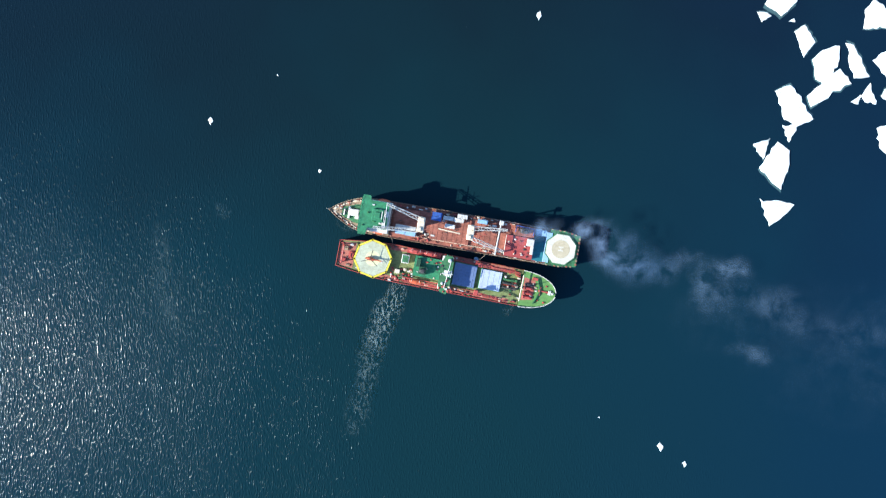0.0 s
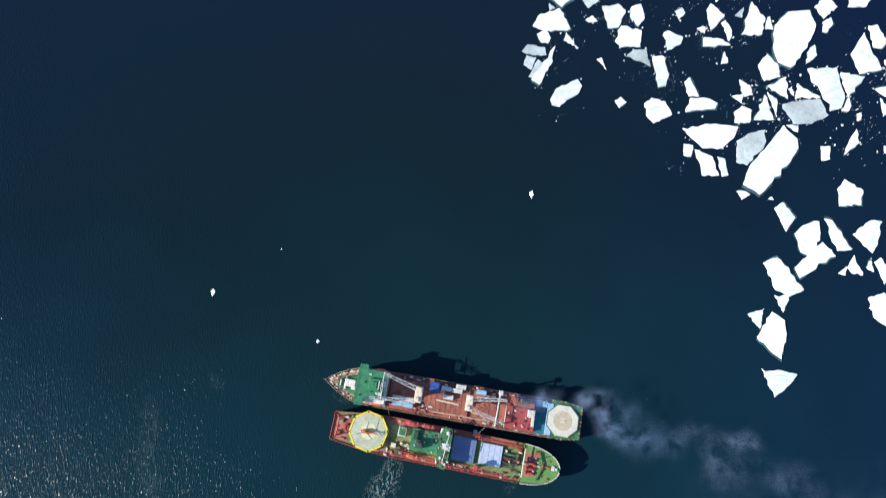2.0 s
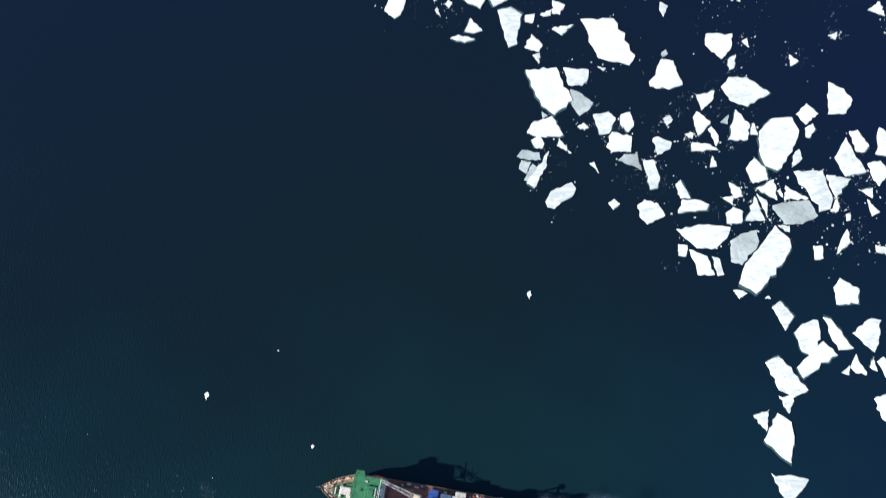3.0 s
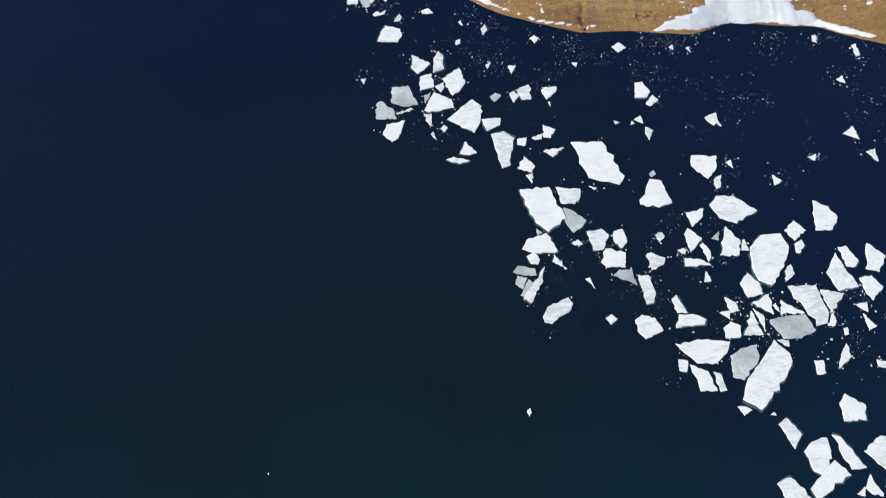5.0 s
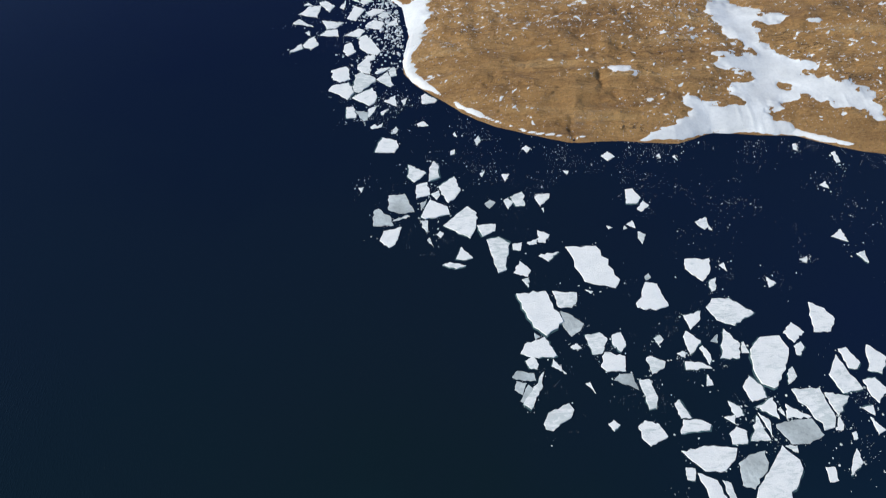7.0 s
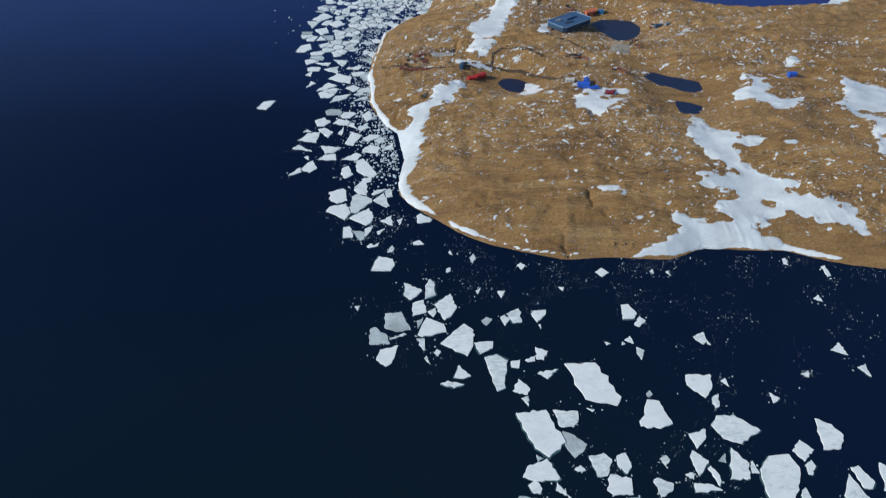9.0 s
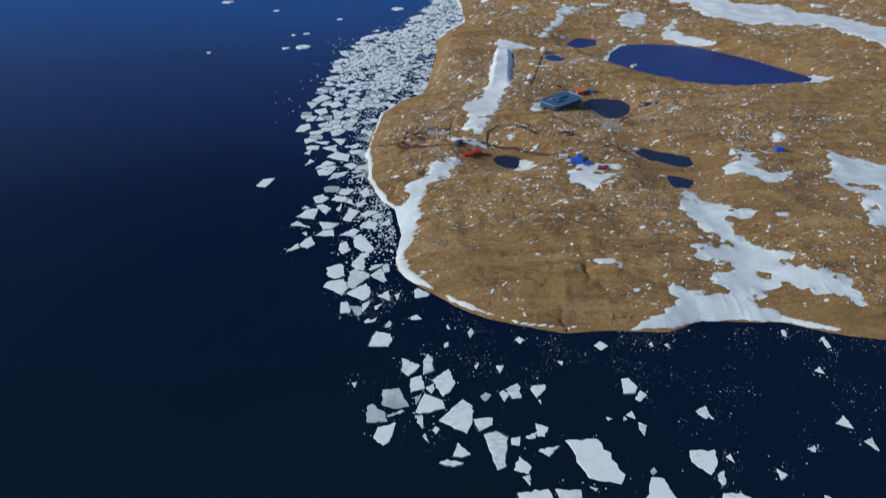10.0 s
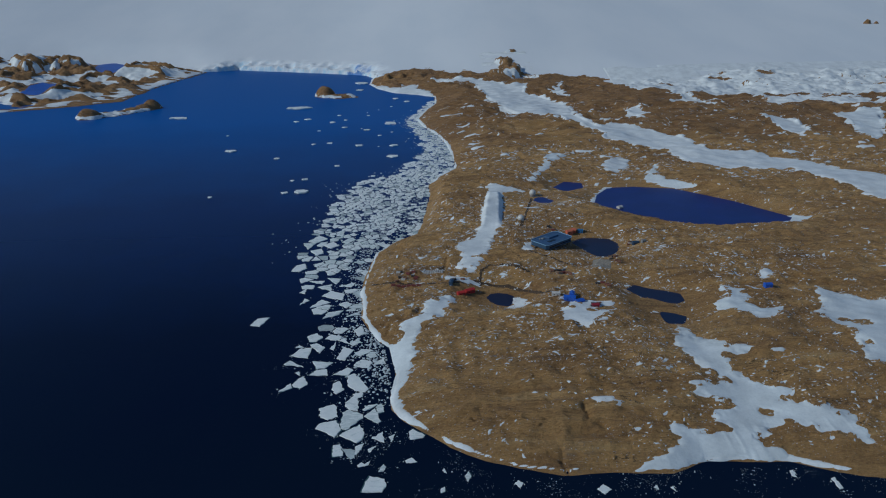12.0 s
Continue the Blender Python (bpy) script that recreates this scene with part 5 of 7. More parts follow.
    part("satellite_dome", ball(ball(bmesh.new(), 0.6, 8.6, 19.4, 1.2), -1.6, -5.6, 19.2, 0.9), SHIP_WHITE, wheel, "white satellite domes")
    for x in (-20.5, -11.5):
        lifeboat(ship, x, 9.7, 11.2, 8.4, RED, "red enclosed lifeboat")
    lifeboat(ship, -17.5, -8.4, 10.6, 8.0, ORANGE, "orange enclosed lifeboat")
    part("boat_davit_deck", boxed(-15.5, 9.7, 10.2, 21, 3.2, 0.3), RED, ship)
    part("cargo_rail", rod(rod(bmesh.new(), (-26, -8.7, 10.4), (1, -8.7, 10.4), 0.35, 6), (-26, -7.0, 10.4), (1, -7.0, 10.4), 0.35, 6), RED, ship)
    # cargo deck
    for x, l, w, mat in ((11.0, 13.6, 13.4, HATCH), (27.0, 12.8, 11.8, paint_hatch)):
        coaming = part("hatch_coaming", boxed(x, 1.2, 8.55, l + 0.8, w + 0.8, 1.4, edge=0.1), DECK_GREEN, ship)
        part("hatch_cover", boxed(x, 1.2, 9.95, l, w, 0.7, edge=0.15), mat, ship, "steel blue hatch cover")
        bm = bmesh.new()
        for k in range(4):
            box(bm, x - l / 2 + l * (k + 0.5) / 4, 1.2, 10.65, 0.2, w * 0.97, 0.12, edge=0)
        part("hatch_rib", bm, mat, coaming)
    cr = part("deck_crane", rod(bmesh.new(), (19.3, -7.2, 8.5), (19.3, -7.2, 16), 1.0, 10, 0.9), RED, ship, "red deck crane")
    part("cab", boxed(19.3, -7.2, 15.6, 2.6, 2.8, 2.4, edge=0.25), RED, cr)
    part("boom", lattice_boom(bmesh.new(), (20.5, -7.4, 17), (38.5, -9.3, 14), 1.3, 0.16), RED, cr)
    cr = part("deck_crane", rod(bmesh.new(), (19.0, 9.3, 8.5), (19.0, 9.3, 15), 0.9, 10, 0.8), RED, ship, "red deck crane")
    part("cab", boxed(19.0, 9.3, 14.6, 2.4, 2.4, 2.0, edge=0.25), RED, cr)
    part("boom", lattice_boom(bmesh.new(), (20.2, 9.2, 15.6), (44, 8.4, 13), 1.3, 0.16), RED, cr)
    for y in (-1.5, 1.2, 3.6):
        part("pipe_rack", box(rod(boxed(38.5, y, 8.55, 8, 1.2, 1.4, edge=0.1), (35, y, 10.4), (42, y, 10.4), 0.3, 6), 42.4, y, 8.55, 1.2, 1.6, 3.0, edge=0.1), (STEEL, CREAM, DECK_GREEN)[int(y + 2) % 3], ship)
    part("foremast", rod(rod(bmesh.new(), (45.8, 0.4, 11), (45.8, 0.4, 24), 0.5, 8, 0.25), (45.8, -7.6, 14.5), (45.8, 8.2, 14.5), 0.4, 6), CREAM, ship, "cream cargo mast across the deck")
    for y in (-4.6, -2.2, 0.8, 3.0):
        part("windlass", rod(boxed(50.4, y, 11.1, 5.4, 1.5, 1.3, edge=0.15), (49, y, 12.6), (52, y, 12.6), 0.55, 8), RED if y < 2 else STEEL, ship, "red mooring winch" if y < 2 else "")
    part("breakwater", rail_along(bmesh.new(), [(54.6, -7.6), (57.6, 0.4), (54.6, 8.4)], 11.1, 1.4, 0.4), DECK_GREEN, ship)
    part("anchor_gear", box(rod(boxed(59.6, 0.6, 11.1, 6.5, 0.8, 0.9, edge=0.1), (57.5, 3.0, 11.8), (57.5, -2.0, 11.8), 0.5, 8), 53.4, 7.2, 11.1, 3.2, 1.6, 1.6, edge=0.1), RED, ship)
    part("bow_fairlead", box(boxed(63.4, 0.5, 11.1, 1.8, 2.6, 1.2, edge=0.2), 65.2, 0.3, 11.1, 1.2, 1.2, 1.8, edge=0.2), SHIP_WHITE, ship, "white bow fairlead")
    spots = []
    for k in range(110):
        x = dice_ship.uniform(-55, 44)
        side = dice_ship.choice((-1, 1))
        spots.append((x, side * dice_ship.uniform(8.3, 10.4) * (0.85 if x < -45 else 1), 8.55, dice_ship.uniform(0.6, 2.4), dice_ship.uniform(0.5, 1.2), dice_ship.uniform(0.6, 1.6)))
    for k in range(34):
        spots.append((dice_ship.uniform(-34, -20), dice_ship.uniform(-9, -2), 8.55, dice_ship.uniform(0.7, 2.2), dice_ship.uniform(0.7, 1.6), dice_ship.uniform(0.8, 2.2)))
    for k in range(14):
        spots.append((dice_ship.uniform(-4, 3), dice_ship.uniform(-11, 12), 18.45, dice_ship.uniform(0.6, 1.5), dice_ship.uniform(0.6, 1.4), dice_ship.uniform(0.5, 1.4)))
    for k in range(20):
        spots.append((dice_ship.uniform(35, 46), dice_ship.uniform(-8, 8), 8.55, dice_ship.uniform(0.8, 2.4), dice_ship.uniform(0.6, 1.4), dice_ship.uniform(0.8, 2.6)))
    for k in range(16):
        spots.append((dice_ship.uniform(-19, -1), dice_ship.uniform(-4, 7), 14.75, dice_ship.uniform(0.5, 1.6), dice_ship.uniform(0.5, 1.2), dice_ship.uniform(0.4, 1.2)))
    for k in range(14):
        spots.append((dice_ship.uniform(47, 62), dice_ship.uniform(-6, 6), 11.1, dice_ship.uniform(0.5, 1.8), dice_ship.uniform(0.5, 1.0), dice_ship.uniform(0.4, 1.2)))
    clutter(ship, "deck_fitting", spots, (RED, RED, SHIP_WHITE, DECK_GREEN, STEEL, RED, CREAM))
    for y, x0, x1 in ((9.2, 2, 44), (-7.4, 2, 18), (-9.6, -30, 34), (0.2, 33, 46)):
        part("deck_pipe", rod(bmesh.new(), (x0, y, 9.3), (x1, y, 9.3), 0.24, 6), RED if y else CREAM, ship)
    part("lashed_bag", ball(bmesh.new(), 16.2, 11.9, 6.5, 1.5), PALE_BLUE, ship, "pale blue round fender")
    part("mooring_line", rod(rod(bmesh.new(), (17.8, 11.4, 9), (21, 15.8, 9.4), 0.07, 4), (-35, 11, 9), (-38, 16.6, 9.4), 0.07, 4), CREAM, ship)
    return ship


def build_helicopter():
    heli = thing("helicopter", -45.5, -23.0, 12.63, 168, "small orange and white helicopter parked on the helideck", "helicopter")
    bm = ball(bmesh.new(), 0, 0, 0, 1)
    for v in bm.verts:
        v.co = Vector((v.co.x * 3.1 + 0.6, v.co.y * 1.1, 1.7 + v.co.z * (1.25 if v.co.z > 0 else 1.0)))
    body = part("fuselage", bm, ORANGE, heli)
    part("windscreen", box(bmesh.new(), 3.0, 0, 1.7, 0.9, 1.5, 0.9, edge=0.3, lean=0.3), GLASS, body)
    part("tail_boom", rod(bmesh.new(), (-2, 0, 2.1), (-7.4, 0, 2.4), 0.5, 8, 0.2), ORANGE, body)
    part("tail_fin", box(boxed(-7.3, 0, 2.2, 1.0, 0.16, 1.7, edge=0.04), -6.6, 0, 2.2, 0.7, 2.4, 0.12, edge=0.03), SHIP_WHITE, body)
    part("rotor_mast", disc(bmesh.new(), 0.3, 0, 2.8, 0.35, 0.9, 10), STEEL, heli)
    for k in range(3):
        a = radians(25 + 120 * k)
        part("rotor_blade", boxed(0.3 + 2.9 * math.cos(a), 2.9 * math.sin(a), 3.65, 5.6, 0.4, 0.07, 25 + 120 * k, 0), STEEL, heli, "dark rotor blade")
    for y in (-1, 1):
        part("skid", rod(rod(rod(bmesh.new(), (-1.6, y, 0.1), (2.4, y, 0.1), 0.1, 6), (-0.8, y, 0.1), (-0.6, y * 0.6, 0.9), 0.07, 5), (1.6, y, 0.1), (1.4, y * 0.6, 0.9), 0.07, 5), STEEL, heli)
    return heli


dice_ship = random.Random(21)
paint_foredeck = paint("foredeck_green", (0.12, 0.27, 0.07), 0.6, wear=0.2)
paint_mark = paint("mark_faded_yellow", (0.66, 0.66, 0.40), 0.6, wear=0.2)
paint_hatch = paint("hatch_pale_blue", (0.45, 0.52, 0.66), 0.5, wear=0.12, scale=0.15)
build_cargo_ship()
build_supply_ship()
build_helicopter()
# ---- smoke from the funnel, foam on the water ----
def foam_sheet(mat, x, y, z, long, wide, turn):
    """A thin sheet of foam afloat."""
    bm = bmesh.new()
    corners = [bm.verts.new((u * long / 2, v * wide / 2, 0)) for u, v in ((-1, -1), (1, -1), (1, 1), (-1, 1))]
    bm.faces.new(corners)
    me = bpy.data.meshes.new("foam_streak")
    bm.to_mesh(me)
    bm.free()
    me.materials.append(mat)
    ob = new("foam_streak", me)
    ob.matrix_basis = pose(x, y, z, 0, 0, turn)
    return tagged(ob, "pale streaks of foam on the water surface", "foam", "foam streaks")


def smoke_plume():
    """One thin sheet that sinks downwind; its density gathers in puffs: place, half length, half width, turn and thickness."""
    puffs = ((52, -3.5, 11, 4, 8, 0.5), (84, -3.5, 9, 4, 8, 0.7), (95, -11, 7, 6, -50, 0.7), (103, -20, 11, 8, -35, 0.6), (113, -28, 13, 8, -10, 0.5), (128, -33, 16, 6, 8, 0.30), (144, -28, 10, 4, 25, 0.24),
             (160, -37, 9, 9, 40, 0.28), (172, -33, 10, 5, 15, 0.46), (166, -46, 16, 9, 0, 0.16), (198, -49, 18, 8, -20, 0.15), (208, -58, 10, 8, -60, 0.12), (184, -79, 8, 6, 10, 0.20),
             (250, -66, 55, 12, -6, 0.07), (180, -60, 70, 30, -14, 0.035), (265, -85, 90, 45, -10, 0.04))
    gx, gy = np.meshgrid(np.linspace(36, 380, 190), np.linspace(-180, 24, 112))
    wx, wy = gx + 10 * rough_noise(gx, gy, 22, 3, 201), gy + 10 * rough_noise(gx, gy, 22, 3, 202)
    density = np.zeros(gx.shape)
    for x, y, long, wide, turn, thick in puffs:
        c, s = math.cos(radians(turn)), math.sin(radians(turn))
        u, v = (wx - x) * c + (wy - y) * s, (wy - y) * c - (wx - x) * s
        density = np.maximum(density, thick * np.exp(-((u / long) ** 2 + (v / wide) ** 2)))
    ob = field("engine_smoke", SMOKE, gx, gy, 9 + 16.5 * step(150, 80, gx) + 1.5 * rough_noise(gx, gy, 40, 2, 203), -99)
    ob.data.attributes.new("smoke_depth", "FLOAT", "POINT").data.foreach_set("value", np.clip(0.85 * density - 0.01, 0, 0.7).ravel())
    return tagged(ob, "grey-blue engine smoke drifting from a funnel over the water", "smoke")


smoke_plume()
FOAM_LEVEL = 0.004
for x, y, long, wide, turn, mat in ((-31, -44, 18, 15, 70, FOAM), (-35, -53, 28, 20, 66, FOAM), (-42, -66, 42, 20, 70, FOAM), (-47, -84, 50, 22, 76, FAINT_FOAM), (-50, -96, 50, 18, 80, FAINT_FOAM), (-56, -122, 40, 22, 85, FAINT_FOAM),
                                    (-139, 6, 16, 10, -50, FAINT_FOAM), (-178, -22, 52, 16, 95, FAINT_FOAM), (-174, -52, 46, 18, 110, FAINT_FOAM), (38, -56, 12, 8, 20, FAINT_FOAM), (-62, -3, 18, 8, 160, FAINT_FOAM)):
    foam_sheet(mat, x, y, FOAM_LEVEL, long, wide, turn)
    FOAM_LEVEL += 0.004
# ---- drifting ice ----
dice = random.Random(7)
ICE_GROUP = "ice floes drifting off the headland"


def ragged(corners, grain):
    """The outline with broken, uneven edges."""
    out = []
    for (ax, ay), (bx, by) in zip(corners, corners[1:] + corners[:1]):
        far = math.hypot(bx - ax, by - ay)
        n = max(2, min(7, int(far / grain)))
        for k in range(n):
            s = k / n
            off = dice.gauss(0, 0.022 * far + 0.12) if k else dice.gauss(0, 0.15)
            out.append((ax + (bx - ax) * s - (by - ay) / far * off, ay + (by - ay) * s + (bx - ax) / far * off))
    return out


def slab(outline, top, below, rim):
    """Vertices and faces of an ice slab with a rounded rim."""
    cx, cy = sum(p[0] for p in outline) / len(outline), sum(p[1] for p in outline) / len(outline)
    n, verts = len(outline), []
    for grow, z in ((-0.9 * rim, -below), (0.0, top * 0.55), (0.25 * rim, top * 0.9), (rim, top)):
        for x, y in outline:
            far = max(0.4, math.hypot(x - cx, y - cy))
            s = max(0.3, 1 - grow / far)
            verts.append((cx + (x - cx) * s, cy + (y - cy) * s, z))
    faces = [(r * n + k, r * n + (k + 1) % n, (r + 1) * n + (k + 1) % n, (r + 1) * n + k) for r in range(3) for k in range(n)]
    faces.append(tuple(3 * n + k for k in range(n)))
    return verts, faces


def ice_mesh(name, verts, faces, mat):
    me = bpy.data.meshes.new(name)
    me.from_pydata(verts, [], faces)
    me.materials.append(mat)
    me.update()
    return me


PLACED = []


def floe(*corners, soaked=False):
    corners = list(corners)
    PLACED.append(corners)
    cx, cy = sum(c[0] for c in corners) / len(corners), sum(c[1] for c in corners) / len(corners)
    size = max(math.hypot(x - cx, y - cy) for x, y in corners)
    outline = ragged([(x - cx, y - cy) for x, y in corners], 0.9 + 0.09 * size)
    top = 0.25 if soaked else min(0.9, 0.3 + 0.03 * size) * dice.uniform(0.8, 1.2)
    ob = new("ice_floe", ice_mesh("ice_floe", *slab(outline, top, 0.6, min(0.16, 0.08 * size)), WET_FLOE if soaked else FLOE))
    ob.location = (cx, cy, 0)
    if not soaked and size > 3.5 and dice.random() < 0.6:
        # a ledge of ice under the water on one side
        a, far = dice.uniform(0, 6.3), dice.uniform(0.3, 1.5) * min(1.0, size / 9)
        low = [(x * 1.04 + far * math.cos(a) + dice.gauss(0, 0.25), y * 1.04 + far * math.sin(a) + dice.gauss(0, 0.25)) for x, y in outline]
        foot = new("ice_foot", ice_mesh("ice_foot", *slab(low, 0.03, 0.5, 0.3), FOOT))
        foot.parent = ob
        foot["label"] = "drowned greenish ice ledge"
    if soaked:
        label = "grey waterlogged ice floe awash in dark water"
    elif size > 16:
        label = "large flat snow-covered ice floe with broken edges"
    elif size > 6:
        label = "angular white ice floe with snow on top"
    else:
        label = "small white fragment of drifting sea ice"
    return tagged(ob, label, "ice floe", ICE_GROUP)


def lone_floe(x, y, length, width, turn):
    sides = dice.choice((4, 5, 6))
    base = dice.uniform(0, 6)
    c, s = math.cos(radians(turn)), math.sin(radians(turn))
    pts = []
    for k in range(sides):
        a = base + 2 * math.pi * (k + dice.uniform(-0.25, 0.25)) / sides
        u, v = length / 2 * math.cos(a), width / 2 * math.sin(a)
        pts.append((x + c * u - s * v, y + s * u + c * v))
    ob = floe(*pts)
    ob.scale.z = 3.0
    ob["label"] = "lone drifting floe or small ice block in the bay"
    return ob
# Ice floes off the headland, each by the corners of its plan.
floe((-145, 635), (-137, 641), (-140, 650), (-151, 634))
floe((-136, 643), (-128, 640), (-121, 646), (-127, 664), (-133, 659), (-138, 647))
floe((-93, 635), (-87, 625), (-79, 633), (-85, 651), (-92, 647))
floe((-75, 640), (-67, 631), (-56, 627), (-52, 633), (-62, 655), (-70, 666), (-77, 661))
floe((-65, 615), (-58, 619), (-58, 628), (-69, 624))
floe((-76, 602), (-71, 596), (-62, 592), (-63, 616), (-68, 620), (-76, 608))
floe((-100, 583), (-92, 578), (-82, 583), (-85, 602), (-88, 606), (-103, 599))
floe((-77, 562), (-72, 560), (-56, 578), (-56, 585), (-71, 595), (-78, 590))
floe((-40, 569), (-37, 572), (-44, 596), (-55, 582))
floe((-55, 592), (-48, 596), (-41, 603), (-51, 602), (-57, 594))
floe((-41, 587), (-34, 589), (-35, 600), (-38, 604), (-42, 600))
floe((-103, 564), (-93, 558), (-83, 548), (-77, 560), (-83, 577), (-100, 572))
floe((-60, 538), (-55, 543), (-53, 552), (-59, 568), (-78, 551))
floe((-33, 537), (-35, 555), (-46, 545))
floe((-26, 538), (-23, 550), (-29, 546))
floe((-82, 519), (-72, 520), (-76, 537), (-83, 536))
floe((-70, 522), (-65, 514), (-61, 517), (-61, 528), (-74, 531), soaked=True)
floe((-61, 521), (-59, 521), (-55, 530), (-53, 538), (-61, 533))
floe((-47, 523), (-41, 533), (-49, 528))
floe((-8, 541), (5, 542), (7, 546), (-5, 557), (-9, 553))
floe((-12, 505), (-2, 506), (-7, 513), (-13, 509))
floe((-33, 495), (-31, 501), (-33, 505), (-38, 495))
floe((-56, 502), (-47, 505), (-46, 511), (-51, 506), (-54, 509), (-58, 505))
floe((25, 488), (23, 496), (21, 493))
floe((-34, 467), (-30, 476), (-32, 484), (-46, 489), (-52, 468))
floe((-21, 433), (-15, 427), (-5, 439), (-21, 450))
floe((7, 433), (6, 449), (2, 455), (-1, 448), (-3, 428))
floe((-14, 407), (-2, 411), (-4, 427), (-14, 423))
floe((14, 401), (20, 406), (25, 416), (20, 434), (6, 421))
floe((4, 405), (7, 411), (6, 417), (-1, 412))
floe((-38, 394), (-28, 389), (-15, 391), (-24, 413), (-38, 411), soaked=True)
floe((-50, 375), (-33, 375), (-35, 384), (-46, 395), (-50, 393), soaked=True)
floe((-32, 380), (-19, 385), (-21, 387), (-34, 380))
floe((-9, 392), (-5, 404), (-11, 401), soaked=True)
floe((-6, 382), (15, 387), (13, 396), (-2, 405), (-10, 384))
floe((-5, 364), (-4, 369), (-4, 380), (-11, 380))
floe((-36, 350), (-31, 354), (-26, 373), (-41, 369), (-44, 358))
floe((31, 359), (36, 371), (38, 388), (30, 396), (9, 374))
floe((41, 361), (52, 367), (53, 375), (37, 374))
floe((6, 360), (9, 365), (6, 368), (3, 364))
floe((49, 393), (55, 401), (50, 404), (45, 399), soaked=True)
floe((65, 392), (70, 400), (66, 405), (62, 403))
floe((72, 396), (80, 396), (79, 413), (68, 407))
floe((65, 427), (70, 436), (63, 436))
floe((43, 476), (47, 483), (45, 490), (41, 484))
floe((-62, 415), (-60, 422), (-65, 421))
floe((18, 463), (22, 465), (22, 471), (18, 468))
floe((93, 395), (102, 405), (103, 410), (93, 410), (89, 406))
floe((89, 465), (93, 471), (89, 475), (85, 471))
floe((162, 452), (170, 458), (164, 465), (157, 459))
floe((122, 434), (124, 439), (119, 440))
floe((95, 387), (96, 393), (94, 393))
floe((45, 433), (48, 441), (43, 437))
floe((168, 397), (177, 397), (182, 403), (177, 415), (170, 414))
floe((179, 387), (187, 394), (183, 400), (176, 390))
floe((223, 370), (228, 365), (232, 369), (232, 379), (222, 374))
floe((231, 366), (234, 364), (232, 370))
floe((339, 465), (343, 463), (345, 473), (341, 472))
floe((372, 445), (376, 446), (377, 461), (373, 459))
floe((352, 412), (352, 421), (345, 416))
floe((343, 349), (342, 363), (331, 355))
floe((350, 326), (352, 339), (344, 336))
floe((300, 327), (303, 334), (295, 331))
floe((233, 320), (233, 329), (228, 326))
floe((200, 323), (211, 310), (219, 319), (222, 333), (202, 333))
floe((170, 368), (169, 377), (163, 372))
floe((170, 357), (172, 350), (177, 360), (171, 364))
floe((226, 452), (226, 459), (223, 457))
floe((212, 455), (212, 461), (208, 458))
floe((163, 368), (161, 371), (159, 366))
floe((51, 322), (58, 325), (63, 353), (54, 360), (44, 357))
floe((65, 346), (71, 345), (73, 354), (65, 352))
floe((79, 351), (85, 352), (86, 358), (77, 353))
floe((86, 354), (92, 353), (97, 362), (87, 367))
floe((74, 318), (77, 324), (69, 334), (63, 322))
floe((73, 307), (75, 317), (69, 315))
floe((92, 333), (102, 343), (85, 339))
floe((118, 312), (141, 305), (146, 313), (133, 348), (108, 348))
floe((73, 270), (82, 262), (96, 274), (86, 303), (63, 301))
floe((94, 288), (104, 287), (109, 293), (110, 301), (91, 303))
floe((95, 270), (100, 261), (108, 267), (111, 272), (102, 281), (95, 284), soaked=True)
floe((121, 300), (123, 302), (117, 304))
floe((154, 286), (168, 283), (178, 287), (174, 308), (165, 310))
floe((167, 312), (171, 315), (170, 319), (166, 316), soaked=True)
floe((147, 367), (151, 369), (146, 371))
floe((73, 259), (77, 261), (73, 265), soaked=True)
floe((74, 243), (87, 245), (80, 261), (65, 255), (61, 247))
floe((66, 235), (71, 234), (73, 238), (70, 245), (64, 241))
floe((92, 230), (84, 242), (82, 236))
floe((56, 226), (70, 225), (69, 231), (57, 233), (53, 228), soaked=True)
floe((59, 214), (63, 223), (56, 225), (54, 218), soaked=True)
floe((60, 208), (68, 218), (64, 222), (57, 209), soaked=True)
floe((64, 203), (73, 218), (76, 232), (74, 230), (59, 207))
floe((113, 245), (120, 246), (126, 259), (121, 264), (110, 262))
floe((129, 254), (134, 247), (139, 253), (137, 264), (130, 262))
floe((121, 231), (134, 231), (136, 243), (122, 247), (117, 235))
floe((140, 216), (138, 229), (129, 229), (124, 224), soaked=True)
floe((144, 201), (149, 202), (152, 210), (149, 224), (142, 224))
floe((110, 214), (107, 223), (104, 222))
floe((72, 188), (77, 187), (90, 196), (93, 202), (90, 207), (75, 200), (71, 192))
floe((117, 186), (122, 190), (118, 194), (114, 191))
floe((135, 179), (139, 175), (152, 181), (148, 190), (139, 193), (134, 189))
floe((152, 228), (162, 233), (164, 238), (154, 243), (151, 242))
floe((162, 252), (167, 257), (165, 261), (160, 258))
floe((100, 250), (106, 251), (102, 255), (98, 252))
floe((189, 265), (198, 273), (201, 281), (187, 278))
floe((211, 273), (223, 268), (241, 279), (226, 293), (213, 293), (206, 285))
floe((214, 299), (219, 302), (222, 314), (216, 310))
floe((261, 303), (268, 307), (262, 313))
floe((280, 261), (293, 261), (300, 272), (296, 282), (286, 288))
floe((262, 252), (273, 261), (266, 270), (257, 261))
floe((260, 242), (263, 241), (268, 248), (267, 253), (261, 249))
floe((183, 244), (187, 246), (194, 255), (185, 264), (182, 259))
floe((195, 235), (198, 243), (194, 251), (191, 249))
floe((177, 231), (196, 232), (189, 237), (178, 238))
floe((206, 253), (208, 261), (201, 255), soaked=True)
